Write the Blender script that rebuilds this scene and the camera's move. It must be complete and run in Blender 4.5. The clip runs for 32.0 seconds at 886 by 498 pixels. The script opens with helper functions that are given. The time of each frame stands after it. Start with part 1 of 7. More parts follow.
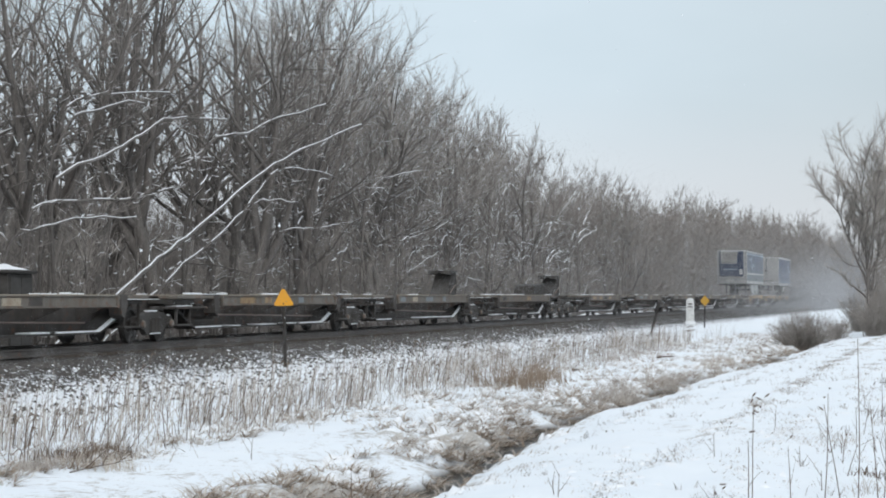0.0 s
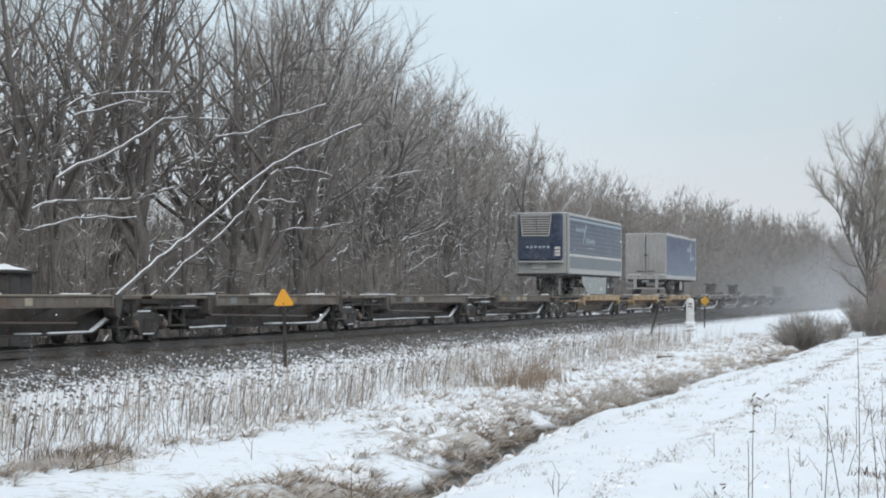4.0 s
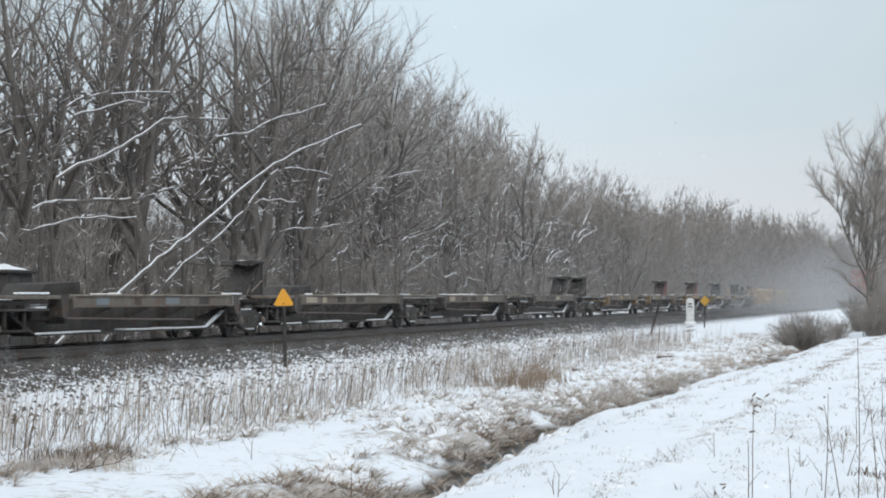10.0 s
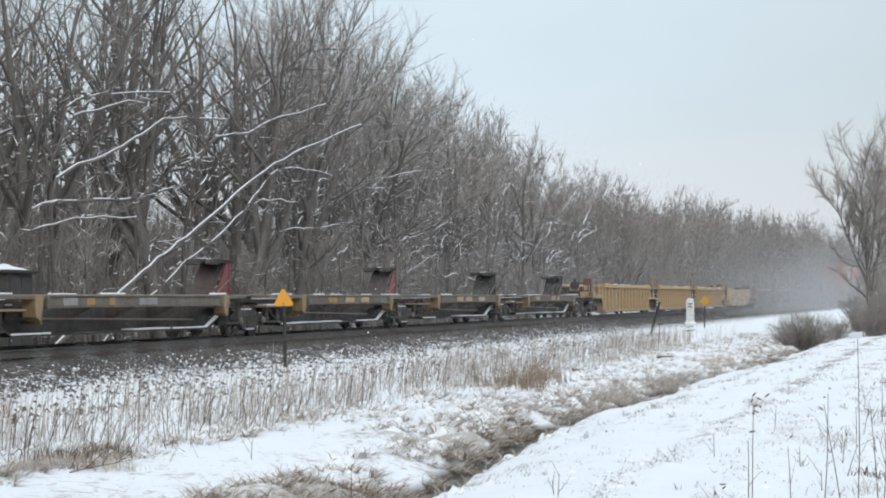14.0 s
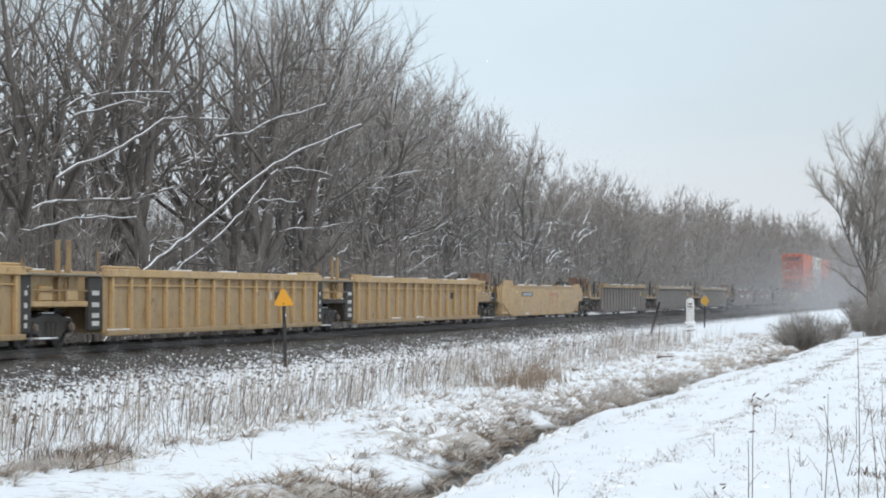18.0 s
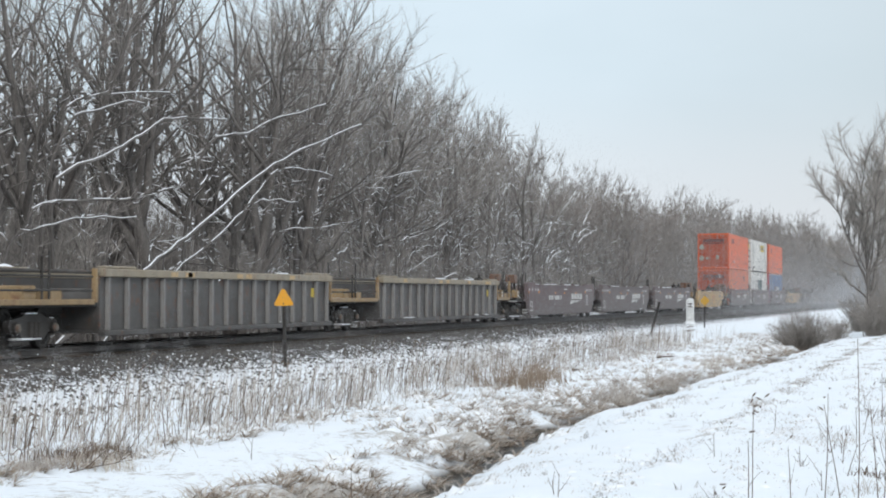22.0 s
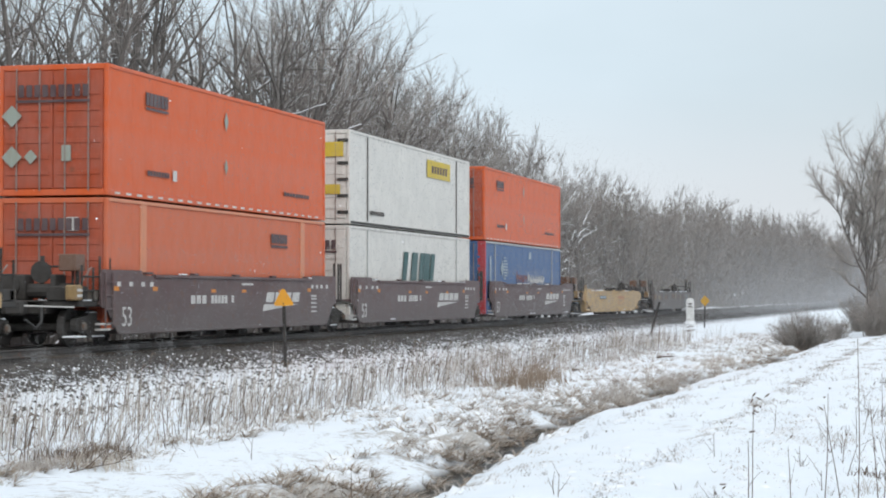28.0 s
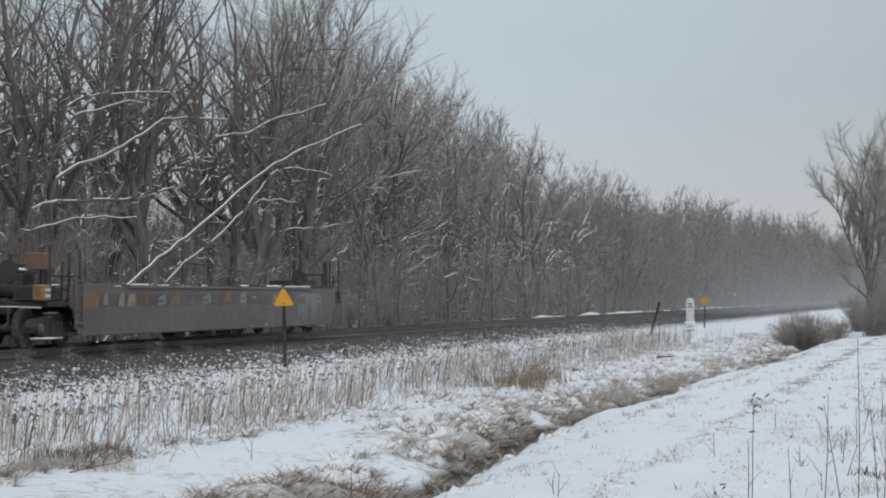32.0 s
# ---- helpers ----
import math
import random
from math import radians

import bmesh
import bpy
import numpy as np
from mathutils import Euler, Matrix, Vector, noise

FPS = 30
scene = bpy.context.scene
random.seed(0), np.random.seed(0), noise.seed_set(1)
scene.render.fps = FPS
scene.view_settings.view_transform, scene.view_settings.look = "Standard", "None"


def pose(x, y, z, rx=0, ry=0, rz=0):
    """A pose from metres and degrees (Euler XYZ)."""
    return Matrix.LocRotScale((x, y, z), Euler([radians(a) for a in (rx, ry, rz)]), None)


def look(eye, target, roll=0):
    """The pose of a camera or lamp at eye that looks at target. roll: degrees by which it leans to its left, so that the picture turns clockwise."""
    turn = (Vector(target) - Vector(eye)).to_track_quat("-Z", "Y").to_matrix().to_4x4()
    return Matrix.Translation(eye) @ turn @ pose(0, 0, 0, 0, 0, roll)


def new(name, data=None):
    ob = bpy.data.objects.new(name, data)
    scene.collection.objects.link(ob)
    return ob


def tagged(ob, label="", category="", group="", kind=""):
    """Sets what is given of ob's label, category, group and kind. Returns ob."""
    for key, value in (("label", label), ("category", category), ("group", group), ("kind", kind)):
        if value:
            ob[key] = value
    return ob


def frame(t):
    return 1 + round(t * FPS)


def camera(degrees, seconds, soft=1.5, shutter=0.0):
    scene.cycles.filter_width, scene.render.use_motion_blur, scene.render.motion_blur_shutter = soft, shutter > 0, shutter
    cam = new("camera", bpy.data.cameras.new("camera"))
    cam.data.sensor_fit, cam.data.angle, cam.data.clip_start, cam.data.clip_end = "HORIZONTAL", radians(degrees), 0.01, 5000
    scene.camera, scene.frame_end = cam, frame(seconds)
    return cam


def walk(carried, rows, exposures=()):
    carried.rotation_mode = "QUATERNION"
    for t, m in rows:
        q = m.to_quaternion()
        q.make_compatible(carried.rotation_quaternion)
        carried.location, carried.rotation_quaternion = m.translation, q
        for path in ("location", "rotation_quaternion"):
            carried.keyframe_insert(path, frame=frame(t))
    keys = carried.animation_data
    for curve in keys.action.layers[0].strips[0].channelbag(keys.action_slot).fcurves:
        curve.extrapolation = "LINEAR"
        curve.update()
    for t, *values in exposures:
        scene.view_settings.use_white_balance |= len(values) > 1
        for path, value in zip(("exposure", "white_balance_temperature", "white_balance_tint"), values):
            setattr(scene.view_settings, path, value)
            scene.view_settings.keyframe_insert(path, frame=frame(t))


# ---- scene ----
# World: the track runs along +y, its centre line is x = 0, the rail heads are z = 0.
cam = camera(23.97, 32.0, soft=1.9, shutter=0.1)
EYE = pose(19.21, 0, 1.1, 91.273, 0, 13.794)
walk(cam, [(0, EYE), (32, EYE)], exposures=[(0, -0.04), (8, -0.04), (14, 0.03), (28, 0.06), (30, -0.03), (31, -0.15), (31.5, -0.29), (32, -0.47)])

# ---- world and sun: overcast with light snowfall ----
world = bpy.data.worlds.new("overcast_sky")
scene.world = world
world.use_nodes = True
wn, wl = world.node_tree.nodes, world.node_tree.links
sky = wn.new("ShaderNodeTexSky")
sky.sky_type, sky.sun_disc = "NISHITA", False
sky.sun_elevation, sky.sun_rotation = radians(38), radians(200)
sky.air_density, sky.dust_density = 1.5, 4.0
gain = wn.new("ShaderNodeVectorMath")
gain.operation = "SCALE"
gain.inputs["Scale"].default_value = 0.1
wl.new(sky.outputs[0], gain.inputs[0])
wtc = wn.new("ShaderNodeTexCoord")
wnz = wn.new("ShaderNodeTexNoise")
wnz.inputs["Scale"].default_value, wnz.inputs["Detail"].default_value = 3.2, 4
wmap = wn.new("ShaderNodeMapping")
wmap.inputs["Scale"].default_value = (1.3, 1, 3.2)
wl.new(wtc.outputs["Generated"], wmap.inputs["Vector"])
wl.new(wmap.outputs[0], wnz.inputs["Vector"])
wramp = wn.new("ShaderNodeValToRGB")
wramp.color_ramp.elements[0].position, wramp.color_ramp.elements[1].position = 0.35, 0.68
wramp.color_ramp.elements[0].color = (0.70, 0.83, 0.93, 1)
wramp.color_ramp.elements[1].color = (0.79, 0.92, 1.03, 1)
wl.new(wnz.outputs["Fac"], wramp.inputs["Fac"])
wmix = wn.new("ShaderNodeMix")
wmix.data_type = "RGBA"
wmix.inputs["Factor"].default_value = 0.9
wl.new(gain.outputs[0], wmix.inputs["A"])
wsep = wn.new("ShaderNodeSeparateXYZ")
wl.new(wtc.outputs["Generated"], wsep.inputs[0])
wup = wn.new("ShaderNodeMapRange")
wup.interpolation_type = "SMOOTHSTEP"
wup.inputs["From Min"].default_value, wup.inputs["From Max"].default_value = 0.16, 0.6
wl.new(wsep.outputs["Z"], wup.inputs["Value"])
wzen = wn.new("ShaderNodeMix")
wzen.data_type = "RGBA"
wl.new(wup.outputs[0], wzen.inputs["Factor"])
wlow = wn.new("ShaderNodeMapRange")
wlow.interpolation_type = "SMOOTHSTEP"
wlow.inputs["From Min"].default_value, wlow.inputs["From Max"].default_value = 0.11, 0.03
wlow.inputs["To Max"].default_value = 0.75
wl.new(wsep.outputs["Z"], wlow.inputs["Value"])
whor = wn.new("ShaderNodeMix")
whor.data_type = "RGBA"
wl.new(wlow.outputs[0], whor.inputs["Factor"])
weast = wn.new("ShaderNodeMapRange")
weast.interpolation_type = "SMOOTHSTEP"
weast.inputs["From Min"].default_value, weast.inputs["From Max"].default_value = -0.23, 0.07
weast.inputs["To Max"].default_value = 0.95
wl.new(wsep.outputs["X"], weast.inputs["Value"])
wgrey = wn.new("ShaderNodeMix")
wgrey.data_type = "RGBA"
wl.new(weast.outputs[0], wgrey.inputs["Factor"])
wl.new(wramp.outputs["Color"], wgrey.inputs["A"])
wgrey.inputs["B"].default_value = (0.585, 0.675, 0.735, 1)
wl.new(wgrey.outputs["Result"], whor.inputs["A"])
whor.inputs["B"].default_value = (0.79, 0.82, 0.86, 1)
wl.new(whor.outputs["Result"], wzen.inputs["A"])
wzen.inputs["B"].default_value = (0.97, 1.05, 1.12, 1)
wl.new(wzen.outputs["Result"], wmix.inputs["B"])
wl.new(wmix.outputs["Result"], wn["Background"].inputs["Color"])
wn["Background"].inputs["Strength"].default_value = 1.0

sun_data = bpy.data.lights.new("sun", "SUN")
sun_data.energy, sun_data.angle, sun_data.color = 1.0, radians(30), (1.0, 0.95, 0.9)
sun = new("sun", sun_data)
sun.matrix_world = look((60, -40, 70), (0, 60, 0))


# ---- materials ----
def material(name, rough=0.7, metal=0.0):
    m = bpy.data.materials.new(name)
    m.use_nodes = True
    b = m.node_tree.nodes["Principled BSDF"]
    b.inputs["Roughness"].default_value, b.inputs["Metallic"].default_value = rough, metal
    b.inputs["Specular IOR Level"].default_value = 0.25
    return m


def coords(m, space="Object"):
    n = m.node_tree.nodes.new("ShaderNodeTexCoord")
    return n.outputs[space]


def noise_of(m, scale, detail=4, rough=0.6, vec=None, stretch=None):
    t, l = m.node_tree.nodes, m.node_tree.links
    n = t.new("ShaderNodeTexNoise")
    n.inputs["Scale"].default_value, n.inputs["Detail"].default_value, n.inputs["Roughness"].default_value = scale, detail, rough
    v = vec or coords(m)
    if stretch:
        mp = t.new("ShaderNodeMapping")
        mp.inputs["Scale"].default_value = stretch
        l.new(v, mp.inputs["Vector"])
        v = mp.outputs[0]
    l.new(v, n.inputs["Vector"])
    return n.outputs["Fac"]


def ramp(m, fac, stops):
    t, l = m.node_tree.nodes, m.node_tree.links
    r = t.new("ShaderNodeValToRGB")
    e = r.color_ramp.elements
    while len(e) < len(stops):
        e.new(0.5)
    for k, (p, c) in zip(e, stops):
        k.position = p
        k.color = (*c, 1) if len(c) == 3 else c
    l.new(fac, r.inputs["Fac"])
    return r.outputs["Color"]


def mix(m, fac, a, b, mode="MIX"):
    t, l = m.node_tree.nodes, m.node_tree.links
    n = t.new("ShaderNodeMix")
    n.data_type, n.blend_type = "RGBA", mode
    for key, v in (("Factor", fac), ("A", a), ("B", b)):
        if hasattr(v, "is_linked"):
            l.new(v, n.inputs[key])
        elif key == "Factor":
            n.inputs[key].default_value = v
        else:
            n.inputs[key].default_value = (*v, 1)
    return n.outputs["Result"]


def to_base(m, color):
    m.node_tree.links.new(color, m.node_tree.nodes["Principled BSDF"].inputs["Base Color"])


def bump(m, height, strength=0.4, dist=0.02):
    t, l = m.node_tree.nodes, m.node_tree.links
    n = t.new("ShaderNodeBump")
    n.inputs["Strength"].default_value, n.inputs["Distance"].default_value = strength, dist
    l.new(height, n.inputs["Height"])
    l.new(n.outputs[0], t["Principled BSDF"].inputs["Normal"])


GREY3 = lambda v: (v, v, v)


def painted(name, color, dirt=(0.09, 0.08, 0.075), amount=0.5, rust=0.0, rough=0.55, streak=(1.5, 0.5, 0.25), salt=None):
    """Weathered paint on steel: road grime in streaks, patches of fading, spots of rust."""
    m = material(name, rough)
    v = coords(m)
    big = noise_of(m, 0.9, 5, 0.65, v, (1, 0.6, 1.4))
    fine = noise_of(m, 7, 6, 0.7, v, streak)
    faded = tuple(min(1, c * 0.8 + 0.07) for c in color)
    c = mix(m, ramp(m, big, [(0.35, GREY3(0)), (0.7, GREY3(1))]), color, faded)
    d = ramp(m, fine, [(0.42, GREY3(0)), (0.8, GREY3(amount))])
    c = mix(m, d, c, dirt)
    if salt:
        low, high, film = salt
        t, l = m.node_tree.nodes, m.node_tree.links
        sep = t.new("ShaderNodeSeparateXYZ")
        l.new(v, sep.inputs[0])
        fade = t.new("ShaderNodeMapRange")
        fade.inputs["From Min"].default_value, fade.inputs["From Max"].default_value = low, high
        fade.inputs["To Min"].default_value, fade.inputs["To Max"].default_value = 0.75, 0.0
        l.new(sep.outputs["Z"], fade.inputs["Value"])
        wob = t.new("ShaderNodeMath")
        wob.operation = "MULTIPLY"
        l.new(fade.outputs[0], wob.inputs[0])
        l.new(ramp(m, noise_of(m, 1.3, 5, 0.7, v, (1, 0.8, 2)), [(0.25, GREY3(0.55)), (0.7, GREY3(1))]), wob.inputs[1])
        c = mix(m, wob.outputs[0], c, film)
    if rust:
        r = ramp(m, noise_of(m, 3.3, 8, 0.75, v), [(0.58 - 0.1 * rust, GREY3(0)), (0.7 - 0.1 * rust, GREY3(0.8))])
        c = mix(m, r, c, (0.16, 0.075, 0.045))
    to_base(m, c)
    bump(m, fine, 0.15, 0.01)
    return m


def speckled(name, a, b, scale, rough=0.9, lo=0.4, hi=0.6, bumpy=0.5, dist=0.03):
    m = material(name, rough)
    v = coords(m)
    f = noise_of(m, scale, 6, 0.7, v)
    c = mix(m, ramp(m, f, [(lo, GREY3(0)), (hi, GREY3(1))]), a, b)
    c = mix(m, ramp(m, noise_of(m, scale * 0.13, 3, 0.5, v), [(0.3, GREY3(0)), (0.7, GREY3(0.35))]), c, a)
    to_base(m, c)
    bump(m, f, bumpy, dist)
    return m


SNOW = speckled("snow", (0.78, 0.81, 0.85), (0.86, 0.88, 0.90), 2.0, 0.75, 0.3, 0.7, 0.25, 0.05)


def dust_material(name, alpha):
    """Thin puffs of snow crystals that let part of the light through."""
    m = material(name, 0.9)
    m.node_tree.nodes["Principled BSDF"].inputs["Base Color"].default_value = (0.45, 0.46, 0.48, 1)
    m.node_tree.nodes["Principled BSDF"].inputs["Alpha"].default_value = alpha
    return m


DUST_SNOW = dust_material("translucent_snow_dust", 0.6)
FINE_DUST = dust_material("fine_snow_dust", 0.5)
STEEL_DARK = painted("grimy_dark_steel", (0.028, 0.025, 0.0225), (0.065, 0.058, 0.052), 0.7, rough=0.85)
STEEL_GREY = painted("weathered_grey_steel", (0.055, 0.048, 0.043), (0.028, 0.024, 0.022), 0.6, 0.3, rough=0.85)
DECK_GREY = painted("worn_grey_deck_steel", (0.15, 0.132, 0.11), (0.05, 0.044, 0.038), 0.6, 0.5, rough=0.75)
YELLOW = painted("ochre_yellow_paint", (0.50, 0.335, 0.155), (0.23, 0.165, 0.095), 0.5, 0.2)
# Scaled-down YELLOW: on the ribbed walls it holds the shade between ribs.
YELLOW_DARKER = painted("darker_ochre_yellow_paint", (0.38, 0.26, 0.125), (0.17, 0.125, 0.08), 0.55, 0.25)
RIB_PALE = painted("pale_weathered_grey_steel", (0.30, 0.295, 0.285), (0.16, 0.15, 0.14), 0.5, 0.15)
RIB_GREY = painted("pale_grey_rib_paint", (0.2, 0.193, 0.186), (0.09, 0.082, 0.077), 0.6, 0.3)
CHORD_PALE = painted("faded_tan_chord_paint", (0.29, 0.245, 0.175), (0.15, 0.125, 0.1), 0.7, 0.35)
SILL_BROWN = painted("rusty_brown_sill_paint", (0.21, 0.125, 0.062), (0.075, 0.06, 0.05), 0.7, 0.5)
RUST_PLATE = painted("rust_brown_plate", (0.15, 0.075, 0.045), (0.08, 0.055, 0.04), 0.5, 0.5)
FLANGE_PALE = painted("pale_tan_steel", (0.42, 0.36, 0.27), (0.2, 0.17, 0.13), 0.5, 0.2, 0.6)
HITCH_BROWN = painted("grimy_red_brown_steel", (0.052, 0.037, 0.034), (0.05, 0.043, 0.04), 0.7, 0.3)
SKIRT_GREY = painted("dirty_pale_skirt", (0.36, 0.375, 0.375), (0.24, 0.245, 0.24), 0.5)
SKIRT_GREEN = painted("faded_green_spray_paint", (0.27, 0.37, 0.29), (0.3, 0.34, 0.3), 0.5)
# SIGN_YELLOW dimmed for the distant diamond: haze is mixed into its colour.
HAZED_YELLOW = painted("hazed_yellow_sign_sheet", (0.52, 0.29, 0.03), (0.35, 0.22, 0.06), 0.4, 0.0, 0.6)
WELL_TAIL = painted("faded_brown_grey_paint", (0.118, 0.103, 0.097), (0.095, 0.08, 0.074), 0.6, 0.2)
# Walls darker than their ribs: shade of the gaps is in this colour.
WELL_SHADED = painted("shaded_grey_well_paint", (0.062, 0.058, 0.055), (0.1, 0.09, 0.082), 0.5, 0.3)
YELLOW_DIRTY = painted("grimy_yellow_paint", (0.40, 0.24, 0.06), (0.10, 0.075, 0.05), 0.8, 0.5)
WELL_RUST = painted("rusty_brown_grey_paint", (0.09, 0.069, 0.062), (0.06, 0.05, 0.045), 0.6, 0.4)
CHORD_RUST = painted("rusty_yellow_brown_paint", (0.30, 0.20, 0.09), (0.13, 0.09, 0.06), 0.8, 0.55)
WELL_GREY = painted("grey_ribbed_paint", (0.125, 0.12, 0.118), (0.06, 0.055, 0.052), 0.6, 0.35)
WELL_BROWN = painted("brown_oxide_paint", (0.112, 0.066, 0.066), (0.088, 0.071, 0.069), 0.6, 0.1, salt=(0.3, 1.4, (0.14, 0.13, 0.126)))
WELL_BROWNGREY = painted("dusty_brown_grey_paint", (0.108, 0.074, 0.072), (0.095, 0.085, 0.083), 0.6, 0.1, salt=(0.2, 1.45, (0.145, 0.132, 0.128)))
ORANGE = painted("orange_container_paint", (0.64, 0.105, 0.02), (0.42, 0.085, 0.03), 0.35, 0.0, 0.5)
# Darker than ORANGE: the end face's shade is painted in, grime over it.
ORANGE_DOOR = painted("shaded_grimy_orange_door", (0.40, 0.072, 0.028), (0.2, 0.06, 0.035), 0.6, 0.1, 0.55)
ORANGE_PALE = painted("faded_orange_container_paint", (0.58, 0.125, 0.045), (0.42, 0.135, 0.07), 0.5, 0.0, 0.55)
PEACH = painted("sun_bleached_orange_paint", (0.62, 0.25, 0.14), (0.45, 0.18, 0.1), 0.5, 0.0, 0.6)
WHITE_PAINT = painted("white_container_paint", (0.69, 0.668, 0.625), (0.40, 0.378, 0.35), 0.45, 0.0, 0.5)
BLUE_PAINT = painted("blue_container_paint", (0.034, 0.108, 0.265), (0.05, 0.078, 0.13), 0.35, 0.0, 0.5)
RED_PAINT = painted("red_steel_paint", (0.42, 0.03, 0.04), (0.15, 0.04, 0.04), 0.4, 0.1)
DULL_RED = painted("dull_red_steel_paint", (0.20, 0.045, 0.05), (0.08, 0.05, 0.05), 0.6, 0.2)
TRAILER_BLUE = painted("dusty_blue_trailer_panel", (0.024, 0.045, 0.095), (0.085, 0.105, 0.135), 0.5, 0.0, 0.45, salt=(2.4, 4.7, (0.13, 0.155, 0.185)))
TRAILER_NAVY = painted("navy_trailer_panel", (0.016, 0.032, 0.092), (0.06, 0.08, 0.13), 0.4, 0.0, 0.45, salt=(2.2, 4.5, (0.19, 0.24, 0.31)))
UNIT_NAVY = painted("navy_unit_shell", (0.012, 0.026, 0.066), (0.05, 0.06, 0.09), 0.35, 0.0, 0.4)
DOOR_GRIME = painted("road_grimed_white_door", (0.36, 0.36, 0.355), (0.17, 0.165, 0.16), 0.65, 0.0, 0.55, salt=(2.4, 3.4, (0.24, 0.235, 0.225)))
SALT_GREY = painted("salt_dusted_grey", (0.165, 0.19, 0.205), (0.26, 0.275, 0.28), 0.5, 0.0, 0.6)
SALT_BLUE = painted("salt_dusted_blue_grey", (0.22, 0.26, 0.31), (0.33, 0.35, 0.37), 0.6, 0.0, 0.6)
ALU = painted("dull_aluminium", (0.40, 0.40, 0.39), (0.22, 0.21, 0.20), 0.5, 0.0, 0.42)
STEEL_ROD = painted("grimy_galvanised_rod", (0.26, 0.2, 0.175), (0.16, 0.1, 0.08), 0.6, 0.3, 0.5)
RUBBER = painted("tyre_rubber", (0.02, 0.02, 0.021), (0.10, 0.095, 0.09), 0.7, 0.0, 0.85)
HUB = painted("dusty_white_wheel_hub", (0.30, 0.30, 0.29), (0.1, 0.095, 0.09), 0.7)
MARK_WHITE = painted("white_lettering_paint", (0.62, 0.61, 0.59), (0.2, 0.19, 0.18), 0.5, 0.0, 0.6)
MARK_DARK = painted("dark_lettering_paint", (0.075, 0.045, 0.05), (0.2, 0.08, 0.06), 0.2, 0.0, 0.6)
MARK_ORANGE = painted("orange_reflector_label", (0.62, 0.22, 0.03), (0.2, 0.1, 0.05), 0.4)
MARK_YELLOW = painted("yellow_label_panel", (0.60, 0.44, 0.04), (0.35, 0.26, 0.1), 0.4)
MARK_GREEN = painted("dark_green_lettering_paint", (0.02, 0.085, 0.085), (0.1, 0.16, 0.16), 0.3)
MARK_PINK = painted("faded_red_lettering_paint", (0.42, 0.155, 0.08), (0.45, 0.25, 0.1), 0.5)
PALE_BLUE = painted("pale_blue_lettering_paint", (0.36, 0.43, 0.48), (0.14, 0.18, 0.24), 0.75)
GREEN_PALE = painted("pale_green_placard", (0.30, 0.34, 0.30), (0.26, 0.18, 0.1), 0.4)
SIGN_YELLOW = painted("yellow_sign_sheet", (0.80, 0.36, 0.01), (0.45, 0.25, 0.05), 0.2, 0.0, 0.45)
CONCRETE = speckled("white_painted_concrete", (0.72, 0.73, 0.73), (0.55, 0.55, 0.54), 6, 0.85)
RAIL_STEEL = painted("rusty_rail_steel", (0.07, 0.062, 0.056), (0.04, 0.036, 0.034), 0.6, 0.25, 0.5)
TIE_WOOD = speckled("creosoted_tie_wood", (0.055, 0.045, 0.038), (0.11, 0.095, 0.08), 9, 0.95)


def bark_material():
    m = material("grey_brown_bark", 0.95)
    v = coords(m)
    f = noise_of(m, 6, 6, 0.7, v, (3, 3, 0.6))
    info = m.node_tree.nodes.new("ShaderNodeObjectInfo")
    c = ramp(m, f, [(0.3, (0.081, 0.074, 0.069)), (0.7, (0.168, 0.155, 0.146))])
    c2 = ramp(m, f, [(0.3, (0.118, 0.108, 0.101)), (0.7, (0.225, 0.208, 0.196))])
    to_base(m, mix(m, info.outputs["Random"], c, c2))
    bump(m, f, 0.6, 0.03)
    return m


BARK = bark_material()
TWIG = speckled("brown_twig_bark", (0.30, 0.275, 0.255), (0.46, 0.425, 0.395), 1.2, 0.95, 0.3, 0.7, 0.1)
# Darker twig tone for massed woods and brush; their shade is in the colour.
SHADED_TWIG = speckled("shaded_twig_bark", (0.22, 0.2, 0.187), (0.34, 0.312, 0.291), 0.5, 0.95, 0.3, 0.7, 0.1)
STRAW = speckled("dry_straw_grass", (0.35, 0.32, 0.295), (0.62, 0.58, 0.54), 1.3, 0.9, 0.3, 0.7, 0.1)
STRAW_PALE = speckled("bleached_matted_grass", (0.38, 0.335, 0.29), (0.70, 0.65, 0.59), 4.0, 0.9, 0.3, 0.7, 0.1)
STRAW_RED = speckled("russet_dry_grass", (0.20, 0.152, 0.115), (0.37, 0.295, 0.23), 1.6, 0.9, 0.3, 0.7, 0.1)
BUSH_TWIG = speckled("grey_bush_twigs", (0.247, 0.224, 0.205), (0.416, 0.384, 0.358), 3, 0.95, 0.3, 0.7, 0.1)
WEED = speckled("dark_dry_weed_stem", (0.10, 0.075, 0.06), (0.2, 0.155, 0.12), 3, 0.95, 0.3, 0.7, 0.1)


